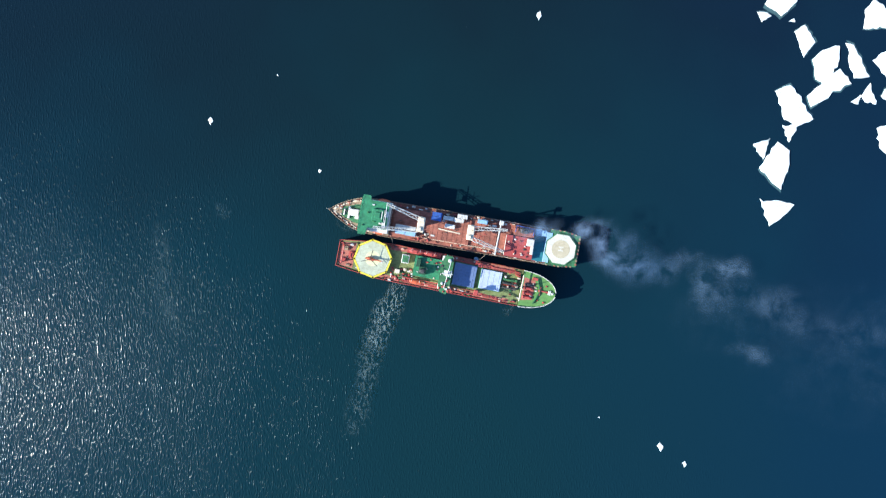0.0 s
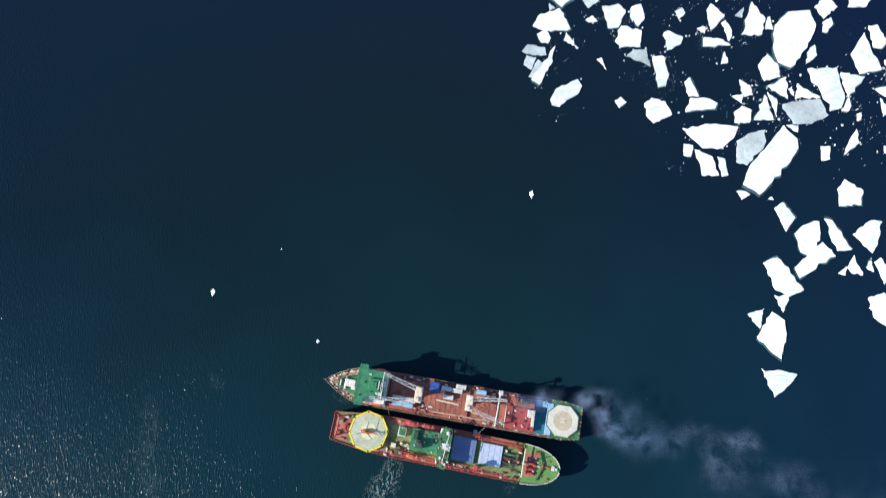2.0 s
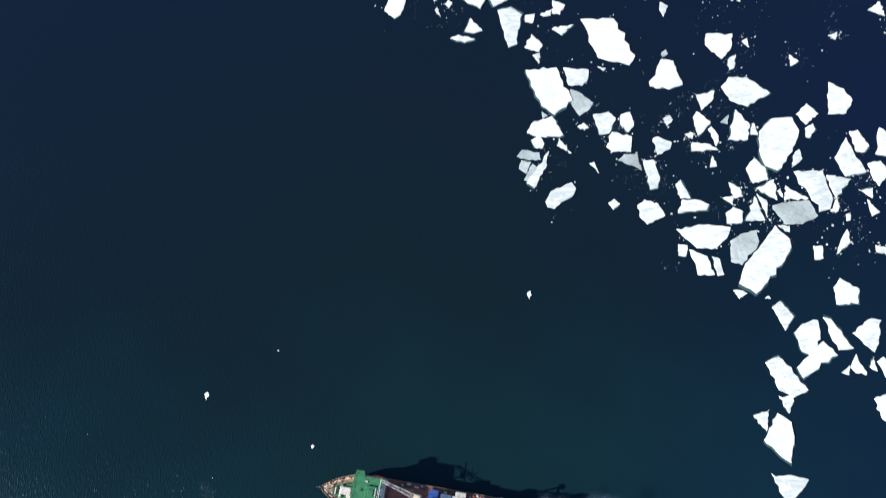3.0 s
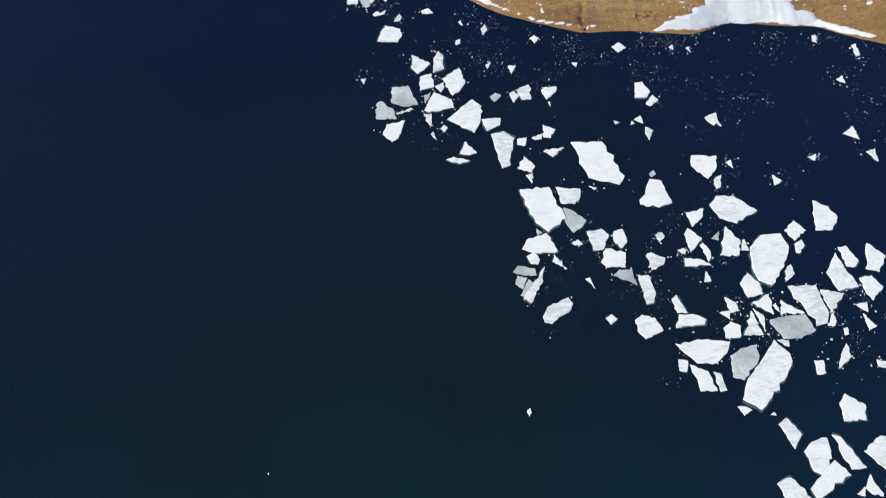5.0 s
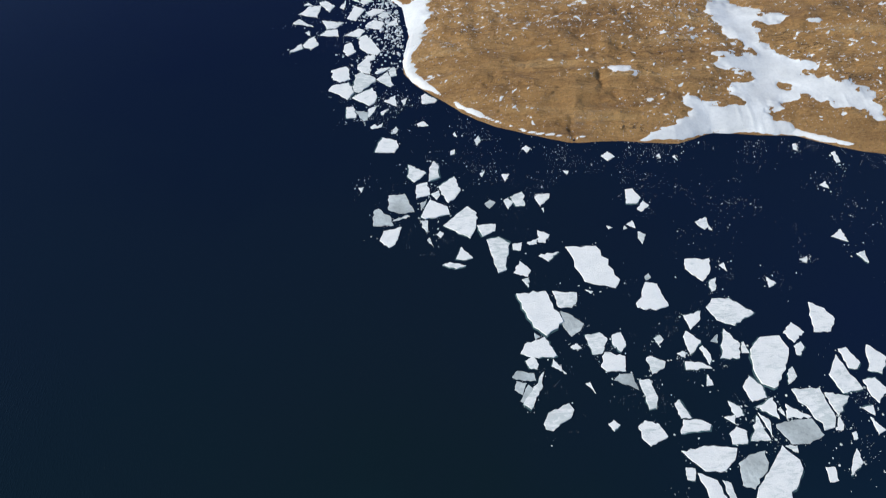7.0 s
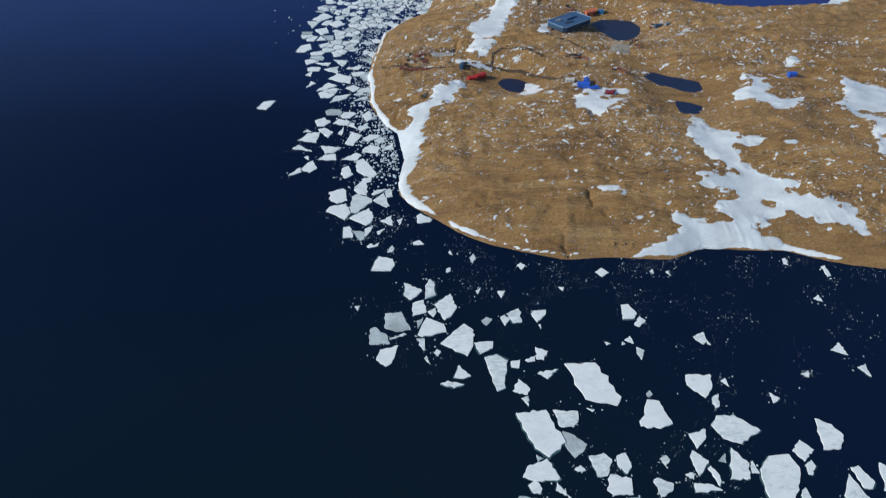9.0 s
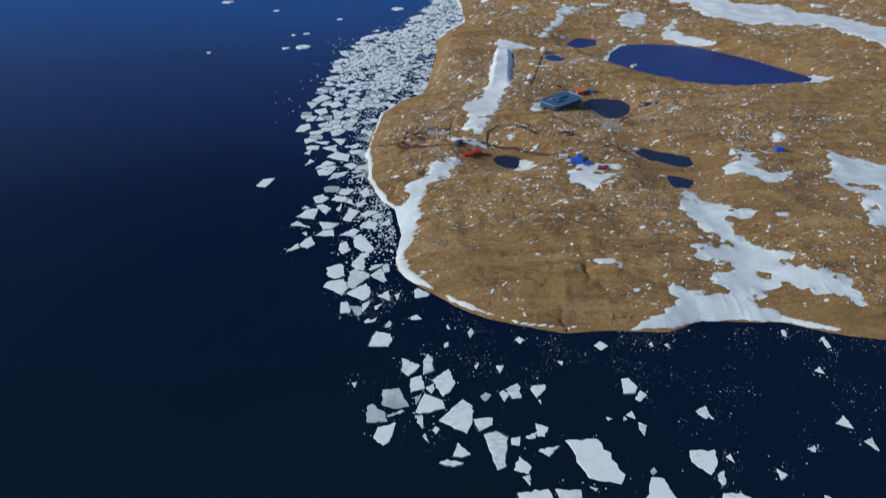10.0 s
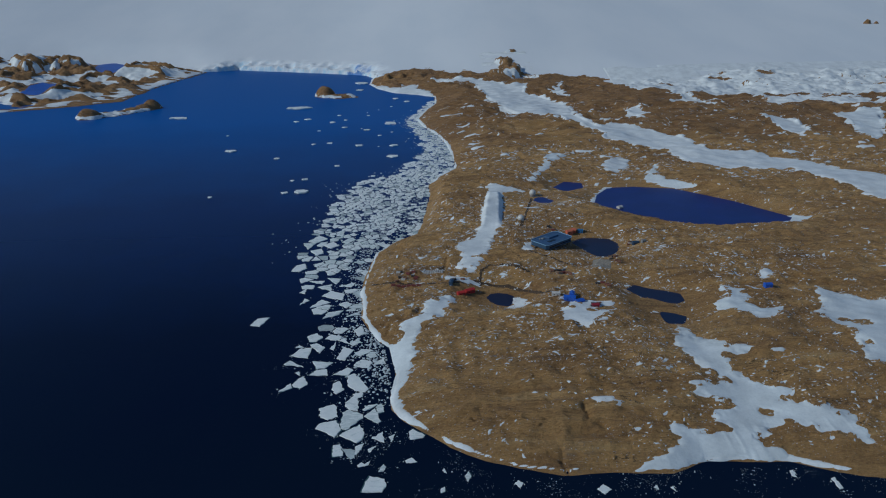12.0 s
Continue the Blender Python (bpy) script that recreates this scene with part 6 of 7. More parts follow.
floe((204, 240), (218, 240), (222, 252), (214, 265))
floe((221, 244), (226, 244), (225, 254), (222, 250))
floe((225, 231), (227, 219), (235, 215), (248, 230), (256, 247), (253, 258), (238, 257), (228, 247))
floe((245, 217), (254, 224), (253, 232), (250, 230))
floe((216, 205), (227, 208), (226, 218), (220, 225), (213, 217))
floe((293, 230), (299, 229), (303, 234), (298, 247), (292, 246))
floe((281, 210), (296, 213), (288, 241), (277, 225))
floe((306, 228), (315, 225), (324, 238), (314, 249))
floe((300, 207), (303, 202), (313, 213), (308, 222), (299, 220))
floe((188, 218), (193, 219), (191, 227))
floe((179, 241), (180, 246), (174, 245))
floe((164, 194), (171, 194), (166, 208), (162, 205))
floe((181, 185), (183, 189), (178, 192), (165, 193), (161, 183))
floe((201, 194), (207, 195), (206, 202), (199, 206))
floe((199, 189), (201, 196), (193, 194))
floe((193, 175), (203, 175), (205, 184), (199, 187), (194, 183))
floe((230, 192), (231, 208), (217, 201))
floe((235, 192), (252, 193), (238, 203))
floe((257, 183), (265, 185), (268, 192), (266, 215), (246, 214))
floe((271, 193), (284, 208), (268, 211))
floe((265, 183), (270, 183), (272, 187), (271, 193))
floe((219, 177), (215, 195), (206, 177))
floe((221, 179), (223, 191), (217, 197))
floe((232, 174), (244, 174), (256, 180), (252, 192), (233, 190), (226, 188), soaked=True)
floe((163, 164), (170, 157), (183, 157), (191, 164), (195, 172), (180, 174), (158, 171))
floe((157, 152), (162, 151), (164, 159), (158, 160))
floe((168, 138), (179, 138), (176, 151), (165, 156))
floe((181, 137), (185, 138), (184, 149), (179, 151))
floe((191, 147), (198, 145), (211, 159), (213, 170), (201, 167), (193, 162), soaked=True)
floe((199, 143), (194, 132), (204, 125), (224, 144), (233, 157), (233, 163), (225, 173), (215, 161))
floe((234, 168), (235, 173), (227, 173))
floe((247, 148), (253, 149), (254, 158), (248, 158))
floe((262, 152), (273, 160), (273, 170), (267, 162))
floe((296, 193), (298, 201), (289, 199))
floe((292, 179), (298, 182), (292, 192))
floe((274, 176), (277, 177), (278, 182), (275, 181))
floe((235, 194), (234, 201), (231, 199))
floe((26, 336), (32, 338), (23, 350), (18, 337))
floe((18, 327), (26, 330), (13, 334), (7, 331))
floe((-0, 351), (-3, 361), (-5, 358))
floe((254.4, 117.2), (268.3, 117.5), (271.3, 127.5), (260.5, 134.9), (255.0, 128.7))
floe((218.3, 100.0), (225.1, 109.0), (218.4, 119.7), (212.3, 115.5))
floe((225.9, 86.7), (230.1, 84.5), (238.9, 94.0), (239.9, 106.7), (229.7, 104.1), (223.8, 98.5))
floe((249.2, 87.3), (258.6, 88.0), (248.4, 107.4), (243.5, 108.5))
floe((223.5, 69.7), (247.8, 83.7), (240.5, 92.9), (221.0, 76.5))
floe((271.3, 85.7), (274.8, 90.9), (280.7, 106.5), (273.7, 107.6), (260.5, 98.3))
floe((207.2, 62.3), (215.3, 58.0), (224.7, 62.2), (223.4, 65.1), (210.3, 83.1), (201.6, 79.5))
floe((252.0, 71.4), (253.7, 77.1), (247.7, 72.8))
floe((256.5, 72.8), (263.3, 71.3), (259.7, 84.3), (254.0, 76.4))
floe((270.0, 73.4), (270.1, 82.8), (266.0, 76.3))
floe((275.5, 65.5), (282.6, 70.8), (276.1, 82.8), (271.6, 79.9))
floe((210.3, 48.3), (216.1, 58.7), (206.3, 58.8))
floe((194.9, 38.0), (198.9, 50.8), (188.6, 47.3))
floe((201.3, 22.8), (205.9, 19.4), (211.0, 34.5), (210.6, 43.1), (203.4, 48.3), (192.5, 32.9))
floe((199.1, -3.2), (204.5, -0.3), (214.5, 9.8), (204.8, 12.5), (195.2, 11.8), (193.1, 13.5))
floe((266.2, 44.6), (272.8, 39.4), (281.1, 54.9), (274.5, 60.2), (264.4, 56.8))
floe((192.3, 121.4), (198.3, 125.2), (194.2, 127.1), (189.4, 127.2))
floe((212.8, 121.3), (211.6, 123.6), (208.7, 121.3))
floe((56.2, 122.5), (58.1, 125.2), (57.1, 128.3), (55.2, 126.8))
floe((-146.0, 59.0), (-144.1, 61.9), (-145.8, 64.0), (-147.7, 62.2))
floe((-78.6, 29.4), (-77.6, 30.7), (-78.7, 32.1), (-79.7, 31.1))
floe((289.1, 153.0), (297.0, 151.3), (297.9, 156.1), (289.4, 158.2))
floe((134.3, -145.0), (136.0, -141.5), (133.5, -139.0), (131.7, -141.1))
floe((148.9, -154.7), (150.6, -152.9), (149.5, -150.8), (147.8, -151.8))
floe((95.9, -124.0), (95.5, -122.6), (94.5, -123.3))
floe((-103.4, 88.8), (-104.1, 90.2), (-104.8, 89.5))
floe((-170, 1064), (-159, 1095), (-181, 1094))
floe((-159, 1095), (-141, 1114), (-158, 1132), (-174, 1102))
floe((-172, 970), (-162, 983), (-167, 1002), (-180, 995), (-185, 973))
floe((-98, 863), (-96, 884), (-117, 895), (-128, 878))
floe((-117, 895), (-117, 919), (-137, 910))
floe((-132, 844), (-114, 857), (-127, 867), (-141, 841))
floe((-144, 865), (-151, 872), (-156, 851))
floe((-99, 818), (-94, 831), (-115, 825), (-120, 806))
floe((-88, 907), (-82, 923), (-106, 912))
floe((-105, 1089), (-92, 1108), (-102, 1120), (-115, 1095))
floe((-132, 1067), (-119, 1079), (-130, 1099), (-146, 1083))
floe((-153, 1037), (-142, 1046), (-147, 1067), (-165, 1058))
floe((-132, 920), (-129, 932), (-152, 932))
floe((-111, 919), (-104, 939), (-126, 943))
floe((-153, 888), (-153, 907), (-162, 892))
floe((-78, 828), (-77, 842), (-90, 829))
floe((-68, 817), (-76, 823), (-89, 812))
floe((-70, 755), (-62, 762), (-67, 783), (-76, 771))
floe((-93, 745), (-91, 757), (-105, 762), (-111, 751))
floe((-127, 704), (-125, 730), (-140, 727), (-149, 711))
floe((-130, 684), (-148, 700), (-154, 692))
floe((-131, 665), (-134, 676), (-138, 672))
floe((-114, 680), (-105, 680), (-96, 692), (-121, 696))
floe((-100, 664), (-102, 678), (-114, 676), (-121, 666))
floe((-77, 663), (-71, 674), (-78, 680), (-94, 666))
floe((-83, 696), (-74, 720), (-86, 729), (-93, 701))
floe((-115, 715), (-109, 729), (-121, 740), (-128, 737))
floe((-135, 731), (-141, 737), (-146, 731))
floe((-98, 721), (-97, 742), (-103, 726))
floe((-53, 701), (-44, 704), (-50, 715), (-58, 708))
floe((-34, 686), (-36, 701), (-48, 685))
floe((-81, 738), (-87, 753), (-93, 745))
floe((-75, 731), (-65, 740), (-71, 748), (-80, 737))
floe((-200, 790), (-191, 815), (-207, 813), (-213, 794))
# Lone floes far out in the bay: place, length, width and turn.
lone_floe(-462, 1802, 32, 23, -6)
lone_floe(-260, 1402, 17, 18, 2)
lone_floe(-225, 1408, 32, 24, -2)
lone_floe(-229, 1507, 16, 15, -8)
lone_floe(-257, 1499, 11, 11, -9)
lone_floe(-166, 1626, 17, 15, 0)
lone_floe(-326, 1712, 16, 15, 2)
lone_floe(-250, 1870, 13, 13, 11)
lone_floe(-206, 1881, 19, 16, 4)
lone_floe(-124, 1847, 22, 22, -5)
lone_floe(-28, 1841, 25, 18, 11)
lone_floe(-31, 1717, 33, 27, -4)
lone_floe(-411, 1379, 10, 11, 2)
lone_floe(-514, 1999, 9, 8, 7)
lone_floe(-310, 2241, 27, 19, 5)
lone_floe(-342, 2204, 19, 16, -10)
lone_floe(-226, 2187, 22, 22, 10)
lone_floe(-181, 2102, 18, 14, 3)
lone_floe(-110, 2062, 21, 18, 6)
lone_floe(-739, 2289, 69, 32, -7)
lone_floe(-366, 2460, 95, 46, 4)
lone_floe(-175, 3087, 57, 58, 8)
lone_floe(-172, 2883, 34, 30, 6)
lone_floe(-24, 2652, 22, 24, -10)
lone_floe(18, 2582, 22, 24, -3)
lone_floe(-42, 2156, 48, 44, -8)
lone_floe(-214, 2306, 16, 16, -5)
lone_floe(-75, 1526, 12, 13, -5)
lone_floe(-115, 2299, 12, 11, -2)
lone_floe(-186, 2223, 13, 13, -7)
lone_floe(-254, 2055, 11, 8, 6)
lone_floe(-70, 1978, 12, 12, 2)
# ---- the close pack along the west shore ----
PACK = [(-174, 1098), (-150, 1201), (-141, 1363), (-99, 1467), (-23, 1535), (34, 1666), (66, 1756), (51, 1972), (13, 2193), (65, 2399), (114, 2579),
        (126, 1967), (131, 1631), (52, 1435), (35, 1173), (-55, 1038), (-67, 884), (-59, 771), (-29, 718), (-22, 619), (-28, 598), (-59, 622),
        (-89, 695), (-122, 753), (-118, 815), (-157, 890)]


def cut(corners, px, py, nx, ny):
    """What of a convex outline lies behind the line through p with the normal n."""
    out = []
    for (ax, ay), (bx, by) in zip(corners, corners[1:] + corners[:1]):
        da, db = (ax - px) * nx + (ay - py) * ny, (bx - px) * nx + (by - py) * ny
        if da <= 0:
            out.append((ax, ay))
        if da * db < 0:
            s = da / (da - db)
            out.append((ax + (bx - ax) * s, ay + (by - ay) * s))
    return out


def pack_cells():
    rng = np.random.default_rng(11)
    seeds = np.empty((0, 2))
    tries = np.stack([rng.uniform(-180, 140, 16000), rng.uniform(590, 2580, 16000)], 1)
    keep = (inside(PACK, tries[:, 0], tries[:, 1]) + (10 + 16 * step(1400, 1700, tries[:, 1])) * rough_noise(tries[:, 0], tries[:, 1], 45, 2, 80) > 0) & (inside(HEADLAND, tries[:, 0], tries[:, 1]) < -4)
    for p in tries[keep]:
        gap = (10.5 if p[1] < 1120 else 7.5) * (0.8 + 0.9 * abs(value_noise(p[0], p[1], 23, 81)) * 2)
        if not len(seeds) or ((seeds - p) ** 2).sum(1).min() > gap * gap:
            seeds = np.vstack([seeds, p])
    cells = []
    for p in seeds:
        d = ((seeds - p) ** 2).sum(1)
        reach = 13.0
        poly = [(p[0] + reach * math.cos(a), p[1] + reach * math.sin(a)) for a in (0.3, 1.6, 2.8, 4.0, 5.3)]
        for k in np.argsort(d)[1:22]:
            q = seeds[k]
            n = (q - p) / math.sqrt(d[k])
            mid = (p + q) / 2 - n * rng.uniform(0.4, 1.9)
            poly = cut(poly, *mid, *n)
            if len(poly) < 3:
                break
        off = -float(inside(HEADLAND, p[0], p[1]))
        gone = 1.0 if p[1] < 770 and off < 30 else 0.5 if p[1] < 1350 and off < 38 else 0.15
        if len(poly) >= 3 and rng.random() > gone:
            cells.append(poly)
    return cells


pack = []
boxes_of = [(min(c[0] for c in f), max(c[0] for c in f), min(c[1] for c in f), max(c[1] for c in f), f) for f in PLACED]
for poly in pack_cells():
    cx, cy = np.mean([c[0] for c in poly]), np.mean([c[1] for c in poly])
    close = [b for b in boxes_of if b[0] - 12 < cx < b[1] + 12 and b[2] - 12 < cy < b[3] + 12]
    if any(inside(b[4], np.array([cx] + [c[0] for c in poly]), np.array([cy] + [c[1] for c in poly])).max() > -0.6 for b in close):
        continue
    pack.append(poly)
pack.sort(key=lambda poly: poly[0][1])
for poly in pack[:90]:
    floe(*poly, soaked=dice.random() < 0.18)["label"] = "angular white floe wedged in close pack ice"


def joined(name, slabs, mat, label):
    verts, faces = [], []
    for v, f in slabs:
        base = len(verts)
        verts += v
        faces += [tuple(base + k for k in face) for face in f]
    return tagged(new(name, ice_mesh(name, verts, faces, mat)), label, "sea ice", kind="stuff")


def moved(slab_of, x, y):
    return [(a + x, b + y, c) for a, b, c in slab_of[0]], slab_of[1]


rest = [(poly, dice.random() < 0.16) for poly in pack[90:]]
joined("pack_ice", [slab(ragged(poly, 2.5), dice.uniform(0.4, 1.0), 0.5, 0.2) for poly, wet in rest if not wet], FLOE, "dense pack of small white floes against the shore")
joined("pack_ice_soaked", [slab(ragged(poly, 2.5), dice.uniform(0.2, 0.4), 0.5, 0.3) for poly, wet in rest if wet], WET_FLOE, "grey waterlogged floes in the pack ice")


def crumb(x, y, size):
    n = dice.choice((4, 5, 5, 6))
    turn, flat = dice.uniform(0, 6.3), dice.uniform(0.45, 1.0)
    pts = []
    for k in range(n):
        a = 2 * math.pi * (k + dice.uniform(-0.3, 0.3)) / n
        u, v = size * math.cos(a), flat * size * math.sin(a)
        pts.append((x + u * math.cos(turn) - v * math.sin(turn), y + u * math.sin(turn) + v * math.cos(turn)))
    top = 0.2 + 0.35 * size
    verts = [(a, b, -0.2) for a, b in pts] + [(x + (a - x) * 0.75, y + (b - y) * 0.75, top * dice.uniform(0.6, 1.0)) for a, b in pts]
    return verts, [(k, (k + 1) % n, n + (k + 1) % n, n + k) for k in range(n)] + [tuple(n + k for k in range(n))]


def afloat(spots):
    x, y = np.array([s[0] for s in spots]), np.array([s[1] for s in spots])
    ok = inside(HEADLAND, x, y) < -2
    return [s for s, good in zip(spots, ok) if good]


for k in range(9):
    y = dice.uniform(1750, 2500)
    size = dice.uniform(4, 10)
    lone_floe(dice.uniform(-130, -10), y, size, size * dice.uniform(0.6, 1.0), dice.uniform(-20, 20))

near_bits, shore_bits, wet_bits = [], [], []
big = [f for f in PLACED if 150 < f[0][1] < 760 and value_noise(f[0][0], f[0][1], 60, 88) > -0.2]
# fine dust of ice in drifts between the floes, with a few larger lumps
for k in range(7500):
    f = dice.choice(big)
    x, y = dice.choice(f)
    x, y = x + dice.gauss(0, 9), y + dice.gauss(0, 8)
    if value_noise(x, y, 11, 87) + 0.7 * value_noise(x, y, 5, 89) > 0.10:
        near_bits.append((x, y, min(1.2, 0.07 + abs(dice.gauss(0, 0.13)) + (dice.uniform(0.25, 0.7) if dice.random() < 0.06 else 0))))
for k in range(7500):
    x = dice.uniform(-60, 440)
    y = (478 if x > 80 else 478 + (80 - x) * 0.85) - abs(dice.gauss(0, 62))
    if value_noise(x, y, 30, 86) + 0.7 * value_noise(x, y, 9, 85) > dice.uniform(-0.1, 0.45):
        shore_bits.append((x, y, min(1.1, 0.08 + abs(dice.gauss(0, 0.13)) + (dice.uniform(0.25, 0.7) if dice.random() < 0.05 else 0))))
for k in range(2600):
    y = dice.triangular(590, 1500, 680)
    shore_bits.append((-25 - 30 * step(600, 900, y) + 60 * step(1000, 1400, y) - abs(dice.gauss(0, 26)), y, min(2.8, 0.5 + abs(dice.gauss(0, 0.8)))))
for k in range(2600):
    y = dice.triangular(950, 2400, 1250)
    side = float(np.interp(y, [p[1] for p in FAR_SHORE], [p[0] for p in FAR_SHORE]))
    wet_bits.append((side - abs(dice.gauss(0, 1)) * float(np.interp(y, [950, 1450, 1700, 2400], [70, 90, 40, 24])), y, dice.uniform(0.8, 3.0)))
for k in range(500):
    f = dice.choice(big)
    x, y = dice.choice(f)
    wet_bits.append((x + dice.gauss(0, 4), y + dice.gauss(0, 3.5), dice.uniform(0.3, 1.1)))
joined("brash_ice", [crumb(*s) for s in afloat(near_bits)], BRASH, "scattered white crumbs of brash ice among floes")
joined("brash_ice_shore", [crumb(*s) for s in afloat(shore_bits)], BRASH, "scattered white crumbs of brash ice near shore")
joined("slush_ice", [crumb(*s) for s in afloat(wet_bits)], WET_FLOE, "grey waterlogged crumbs of ice between floes")
# ---- the research station on the headland ----
def ground_at(x, y):
    return float(ground_height(np.array([x]), np.array([y]))[0])


def research_building(x, y, turn):
    g = ground_at(x, y)
    b = thing("research_station", x, y, g, turn, "large dark blue research station raised on steel stilts", "building")
    plan = [(-31, -15), (-27, -18.5), (27, -18.5), (32, -14), (32, 14), (27, 18.5), (-27, 18.5), (-31, 15)]
    part("body", prism(bmesh.new(), plan, 2, 8.5), SLATE, b, "dark blue metal cladding")
    roof = part("roof", prism(bmesh.new(), [(px * 1.03, py * 1.03) for px, py in plan], 8.5, 9.2), STATION_ROOF, b, "blue metal roof")
    for k in range(7):
        part("roof_seam", boxed(-25.5 + 8.5 * k, 0, 9.2, 0.5, 35, 0.3, edge=0), STATION_ROOF, roof)
    part("parapet", rail_along(bmesh.new(), [(px * 1.02, py * 1.02) for px, py in plan + plan[:1]], 9.2, 0.7, 0.5), PALE_BLUE, roof, "pale blue roof edge")
    part("plant_room", boxed(6, 6, 9.2, 22, 11, 2.4, edge=0.2), STATION_ROOF, roof, "blue roof plant room")
    part("roof_vent", disc(boxed(-12, 8, 9.2, 5, 4, 1.6, edge=0.15), -18, 9, 9.2, 1.2, 2.2, 12), GREY, roof, "grey roof ventilator")
    part("skylight", boxed(-8, -7, 9.2, 16, 5, 0.6, edge=0.1), GLASS, roof)
    for y0 in (-18.55, 18.55):
        part("window_band", boxed(0, y0, 4.4, 50, 0.12, 1.5, edge=0), GLASS, b, "dark window band")
    part("end_glazing", boxed(32.05, 0, 3.4, 0.12, 24, 4.0, edge=0), GLASS, b)
    for sx in (-26, -13, 0, 13, 26):
        for sy in (-13, 13):
            part("stilt", rod(bmesh.new(), (sx, sy, -5), (sx, sy, 3), 0.5, 8), STEEL, b)
    part("stair", box(boxed(-34, 4, -1, 5, 2.4, 2.5, edge=0.05), -32.4, 4, 1.5, 3, 2.4, 1.5, edge=0.05), STEEL, b)
    return b


def radome(x, y, r):
    g = ground_at(x, y)
    d = thing("radome", x, y, g - 0.5, 0, "white spherical radome on a low round base", "radome", "radomes above the station")
    part("base", disc(bmesh.new(), 0, 0, -1.5, r * 0.8, 4.0, 20), GREY, d)
    ob = part("dome", ball(bmesh.new(), 0, 0, 2.2 + r * 0.75, r), SHIP_WHITE, d, "white panelled dome")
    for f in ob.data.polygons:
        f.use_smooth = True
    return d


def hut(name, x, y, turn, l, w, h, mat, label):
    b = thing(name, x, y, ground_at(x, y), turn, label, "hut")
    part("wall", boxed(0, 0, -1.5, l, w, h + 1.5, edge=0.1), mat, b)
    part("roof", prism_roof(l + 0.6, w + 0.6, h, h + 0.22 * w), mat, b)
    part("door", boxed(l * 0.2, -w / 2 - 0.05, 0.2, 1.0, 0.1, 2.1, edge=0.02), STEEL, b)
    part("window", box(boxed(-l * 0.2, -w / 2 - 0.05, 1.2, 1.4, 0.1, 1.0, edge=0.02), l / 2 + 0.05, 0, 1.2, 0.1, 1.4, 1.0, edge=0.02), GLASS, b)
    return b


def prism_roof(l, w, z0, z1):
    bm = bmesh.new()
    pts = [(-l / 2, -w / 2, z0), (l / 2, -w / 2, z0), (l / 2, w / 2, z0), (-l / 2, w / 2, z0), (-l / 2, 0, z1), (l / 2, 0, z1)]
    v = [bm.verts.new(p) for p in pts]
    for f in ((0, 1, 5, 4), (2, 3, 4, 5), (0, 4, 3), (1, 2, 5), (0, 3, 2, 1)):
        bm.faces.new([v[k] for k in f])
    return bm


def freight_box(x, y, turn, mat, label):
    c = thing("freight_container", x, y, ground_at(x, y), turn, label, "container", "containers on the headland")
    part("body", boxed(0, 0, -0.6, 6.1, 2.44, 3.2, edge=0.08), mat, c)
    for k in range(6):
        part("rib", boxed(-2.5 + k, 0, 2.6, 0.3, 2.3, 0.07, edge=0), mat, c)
    part("door", boxed(3.08, 0, 0, 0.08, 2.2, 2.4, edge=0.02), STEEL, c)
    return c


def fuel_tank(x, y, turn):
    t = thing("fuel_tank", x, y, ground_at(x, y), turn, "horizontal pale grey fuel tank on cradles", "tank", "fuel tanks by the landing")
    part("shell", rod(bmesh.new(), (-4, 0, 1.6), (4, 0, 1.6), 1.3, 12), SHIP_WHITE, t)
    for u in (-2.5, 2.5):
        part("cradle", boxed(u, 0, -0.8, 0.6, 2.4, 1.6, edge=0.05), STEEL, t)
    return t


FADED_RED = paint("hut_faded_red", (0.25, 0.07, 0.055), 0.6)
RUST = paint("container_rust", (0.30, 0.14, 0.08), 0.7)
HUT_RED = paint("hut_red", (0.52, 0.035, 0.03), 0.55, wear=0.2)
HUT_BLUE = paint("hut_blue", (0.03, 0.12, 0.55), 0.5, wear=0.2)
FADED_ORANGE = paint("hut_faded_orange", (0.62, 0.17, 0.09), 0.6, wear=0.2)
STATION_ROOF = paint("station_roof_blue", (0.055, 0.115, 0.22), 0.5, 0.1, 0.15, 0.15)
research_building(229, 999, 38)
radome(248, 1264, 6.6)
radome(199, 1113, 6.2)
hut("orange_hut", 273, 1058, 15, 11, 8, 5.5, FADED_ORANGE, "orange service hut among rocks")
hut("orange_hut", 282, 1066, -20, 9, 7, 5, FADED_ORANGE, "orange service hut beside a blue one")
hut("blue_hut", 294, 1066, -10, 9, 7, 4.5, paint("hut_teal_blue", (0.05, 0.2, 0.42)), "teal blue service hut beside an orange one")
hut("blue_hut", 367, 996, 5, 10, 7, 4, SLATE, "slate blue pump hut east of a lake")
hut("grey_hut", 377, 988, 20, 7, 5, 3.2, GREY, "grey hut beside a slate blue one")
hut("red_hut", 82, 849, 30, 14, 7, 4, HUT_RED, "red painted field hut near a gravel road")
hut("red_hut", 69, 838, 18, 11, 7, 4, HUT_RED, "smaller red field hut near a gravel road")
hut("blue_hut", 207, 782, -12, 15, 9, 5, HUT_BLUE, "blue field hut beside a snow patch")
hut("blue_hut", 219, 776, 20, 11, 8, 4.5, HUT_BLUE, "small blue field hut beside a snow patch")
hut("blue_hut", 212, 790, 70, 9, 6, 4, HUT_BLUE, "blue annex hut behind a longer one")
hut("pale_hut", 192, 796, -10, 11, 6, 4, SHIP_WHITE, "pale field hut beside a snow patch")
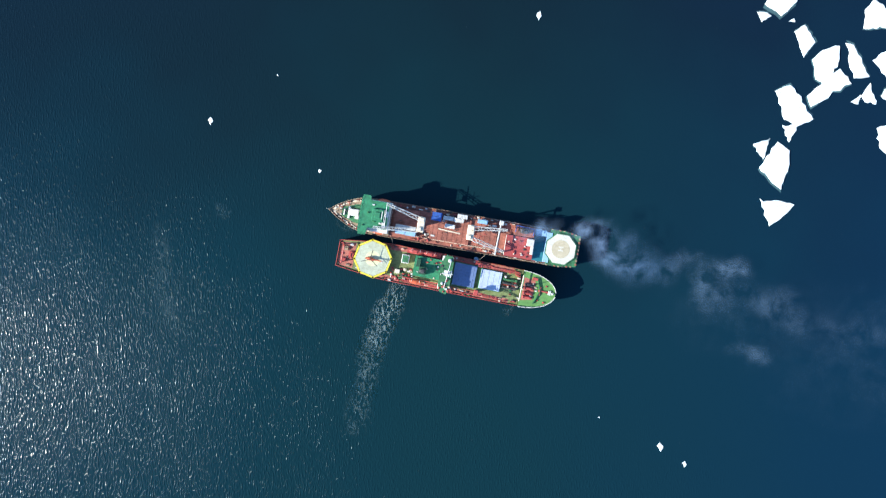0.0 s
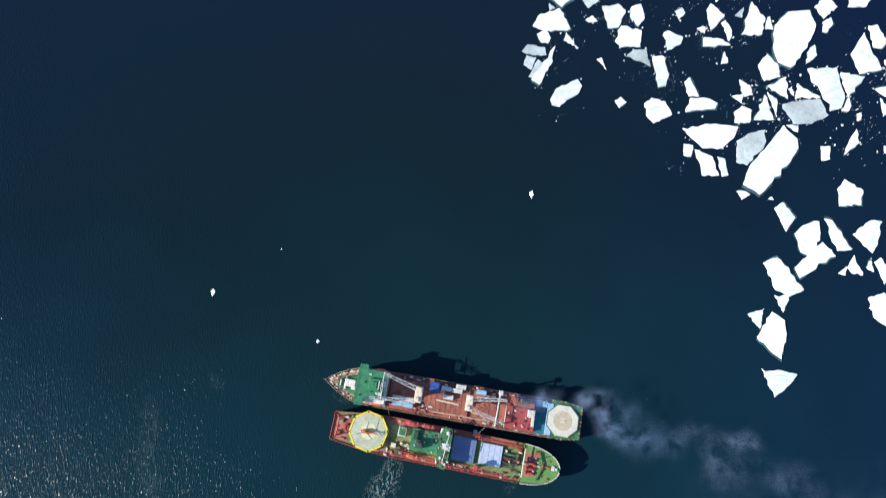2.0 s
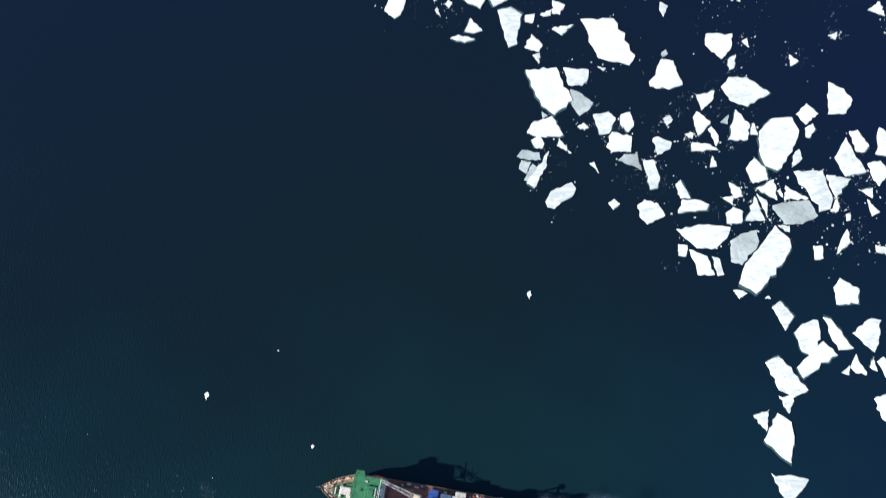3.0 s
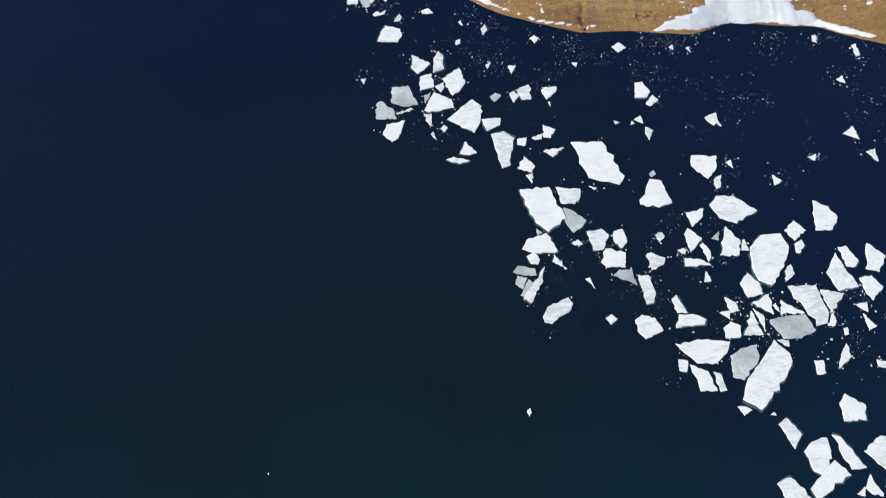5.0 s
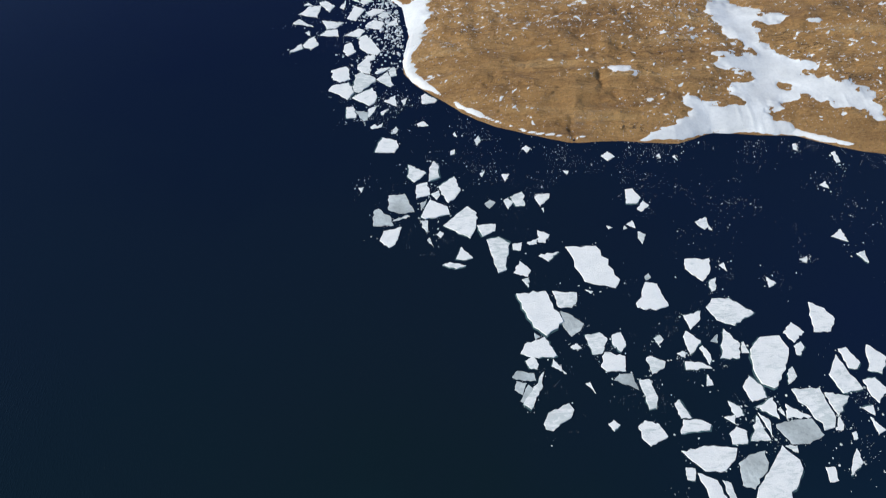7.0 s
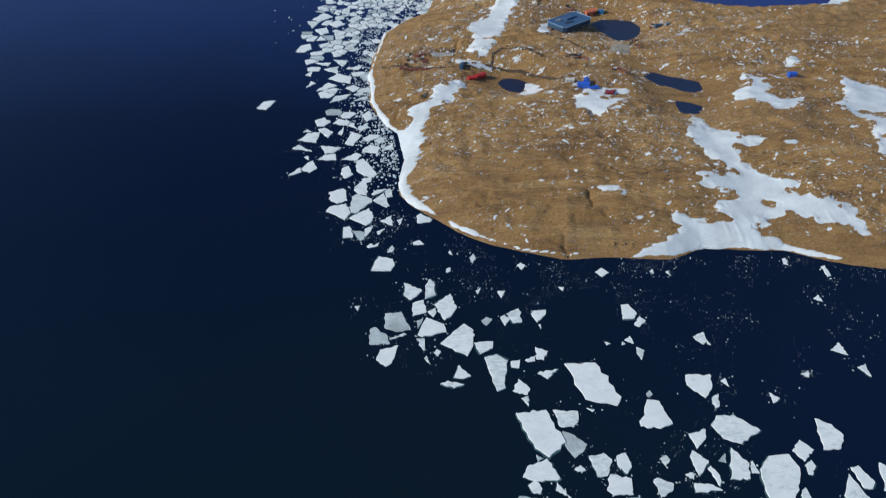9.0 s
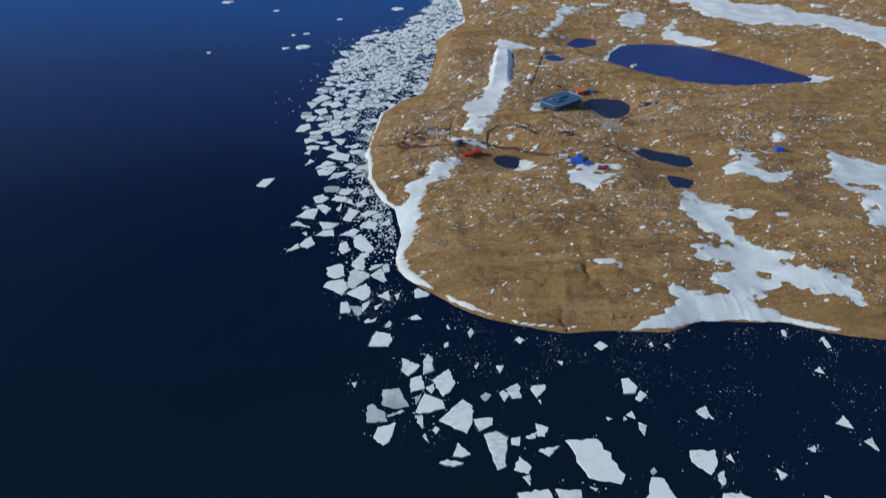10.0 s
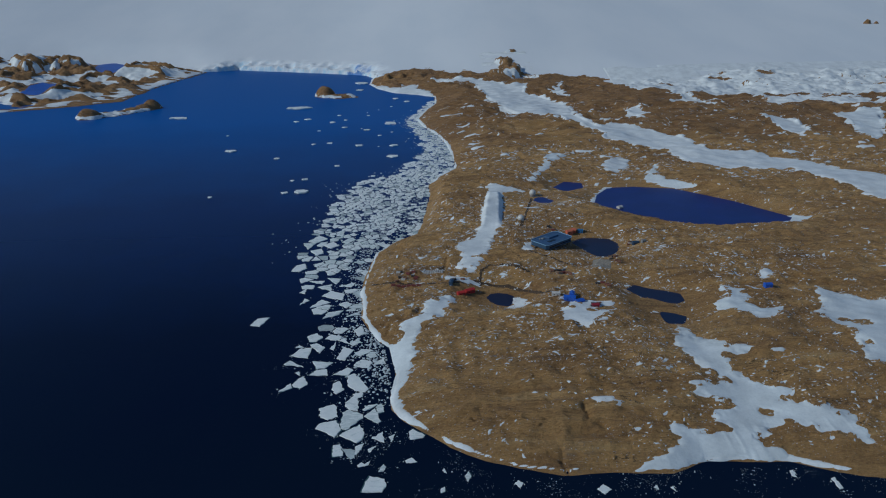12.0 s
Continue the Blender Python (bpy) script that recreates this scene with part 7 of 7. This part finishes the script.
hut("red_hut", 236, 761, 0, 9, 6, 4, paint("hut_wine_red", (0.34, 0.03, 0.05)), "wine red field hut beside a snow patch")
hut("blue_hut", 481, 793, 0, 10, 7, 4, HUT_BLUE, "lone blue shelter on open rock")
hut("pump_hut", 410, 1215, 30, 10, 8, 6, SHIP_WHITE, "white pump hut on the lake shore")
hut("grey_hut", 57, 862, 75, 12, 5, 4, SLATE, "dark grey shed beside a snow patch")
for k in range(9):
    fuel_tank(20 + 3.3 * k, 909 - 1.3 * k, 76)
shades = (FADED_RED, GREY, STEEL, SHIP_WHITE, RUST, STEEL, TAN, RUST)
dice_land = random.Random(5)
for x0, y0, n, wide, deep in ((-24, 898, 16, 34, 15), (202, 872, 12, 26, 8), (232, 1062, 7, 16, 8), (258, 828, 7, 16, 8), (55, 872, 4, 20, 6), (292, 906, 5, 22, 10), (196, 1124, 4, 14, 8), (352, 1004, 4, 12, 6), (222, 764, 5, 22, 6)):
    for k in range(n):
        mat = shades[dice_land.randrange(len(shades))]
        freight_box(x0 + dice_land.uniform(0, wide), y0 + dice_land.uniform(-deep, deep), dice_land.uniform(-25, 25), mat, "weathered freight container set down on rock")
for k in range(6):
    freight_box(-25 + 7.2 * k, 868 - 0.7 * k, -5, FADED_RED, "faded red freight container in a row")


# gravel tracks
def track(*points):
    points = list(points)
    xs, ys = [p[0] for p in points], [p[1] for p in points]
    ob = snow_sheet("road_track", min(xs) - 8, max(xs) + 8, min(ys) - 8, max(ys) + 8, 2.0,
                    lambda x, y: 2.4 - near_line(points, x, y) + 1.5 * rough_noise(x, y, 9, 2, 97), 0.45)
    ob.data.materials.clear()
    ob.data.materials.append(GRAVEL)
    return tagged(ob, "dark gravel vehicle track across the rock", "track", kind="structure")


track((98, 872), (104, 897), (119, 911), (145, 903), (171, 884))
track((92, 878), (140, 868), (165, 846), (190, 806))
track((-55, 897), (-6, 874), (50, 864), (100, 873))
track((232, 898), (220, 919), (207, 937), (195, 942), (186, 968))
track((195, 1088), (224, 1179), (243, 1248))
pad = snow_sheet("road_pad", 256, 305, 876, 925, 2.0, lambda x, y: inside([(262, 884), (293, 882), (299, 909), (276, 919)], x, y) + 3 * rough_noise(x, y, 10, 2, 98), 0.5)
pad.data.materials.clear()
pad.data.materials.append(paint("pale_gravel", (0.30, 0.27, 0.22), 0.95, wear=0.25, scale=0.2))
tagged(pad, "levelled pad of pale gravel beside the station", "gravel pad", kind="structure")
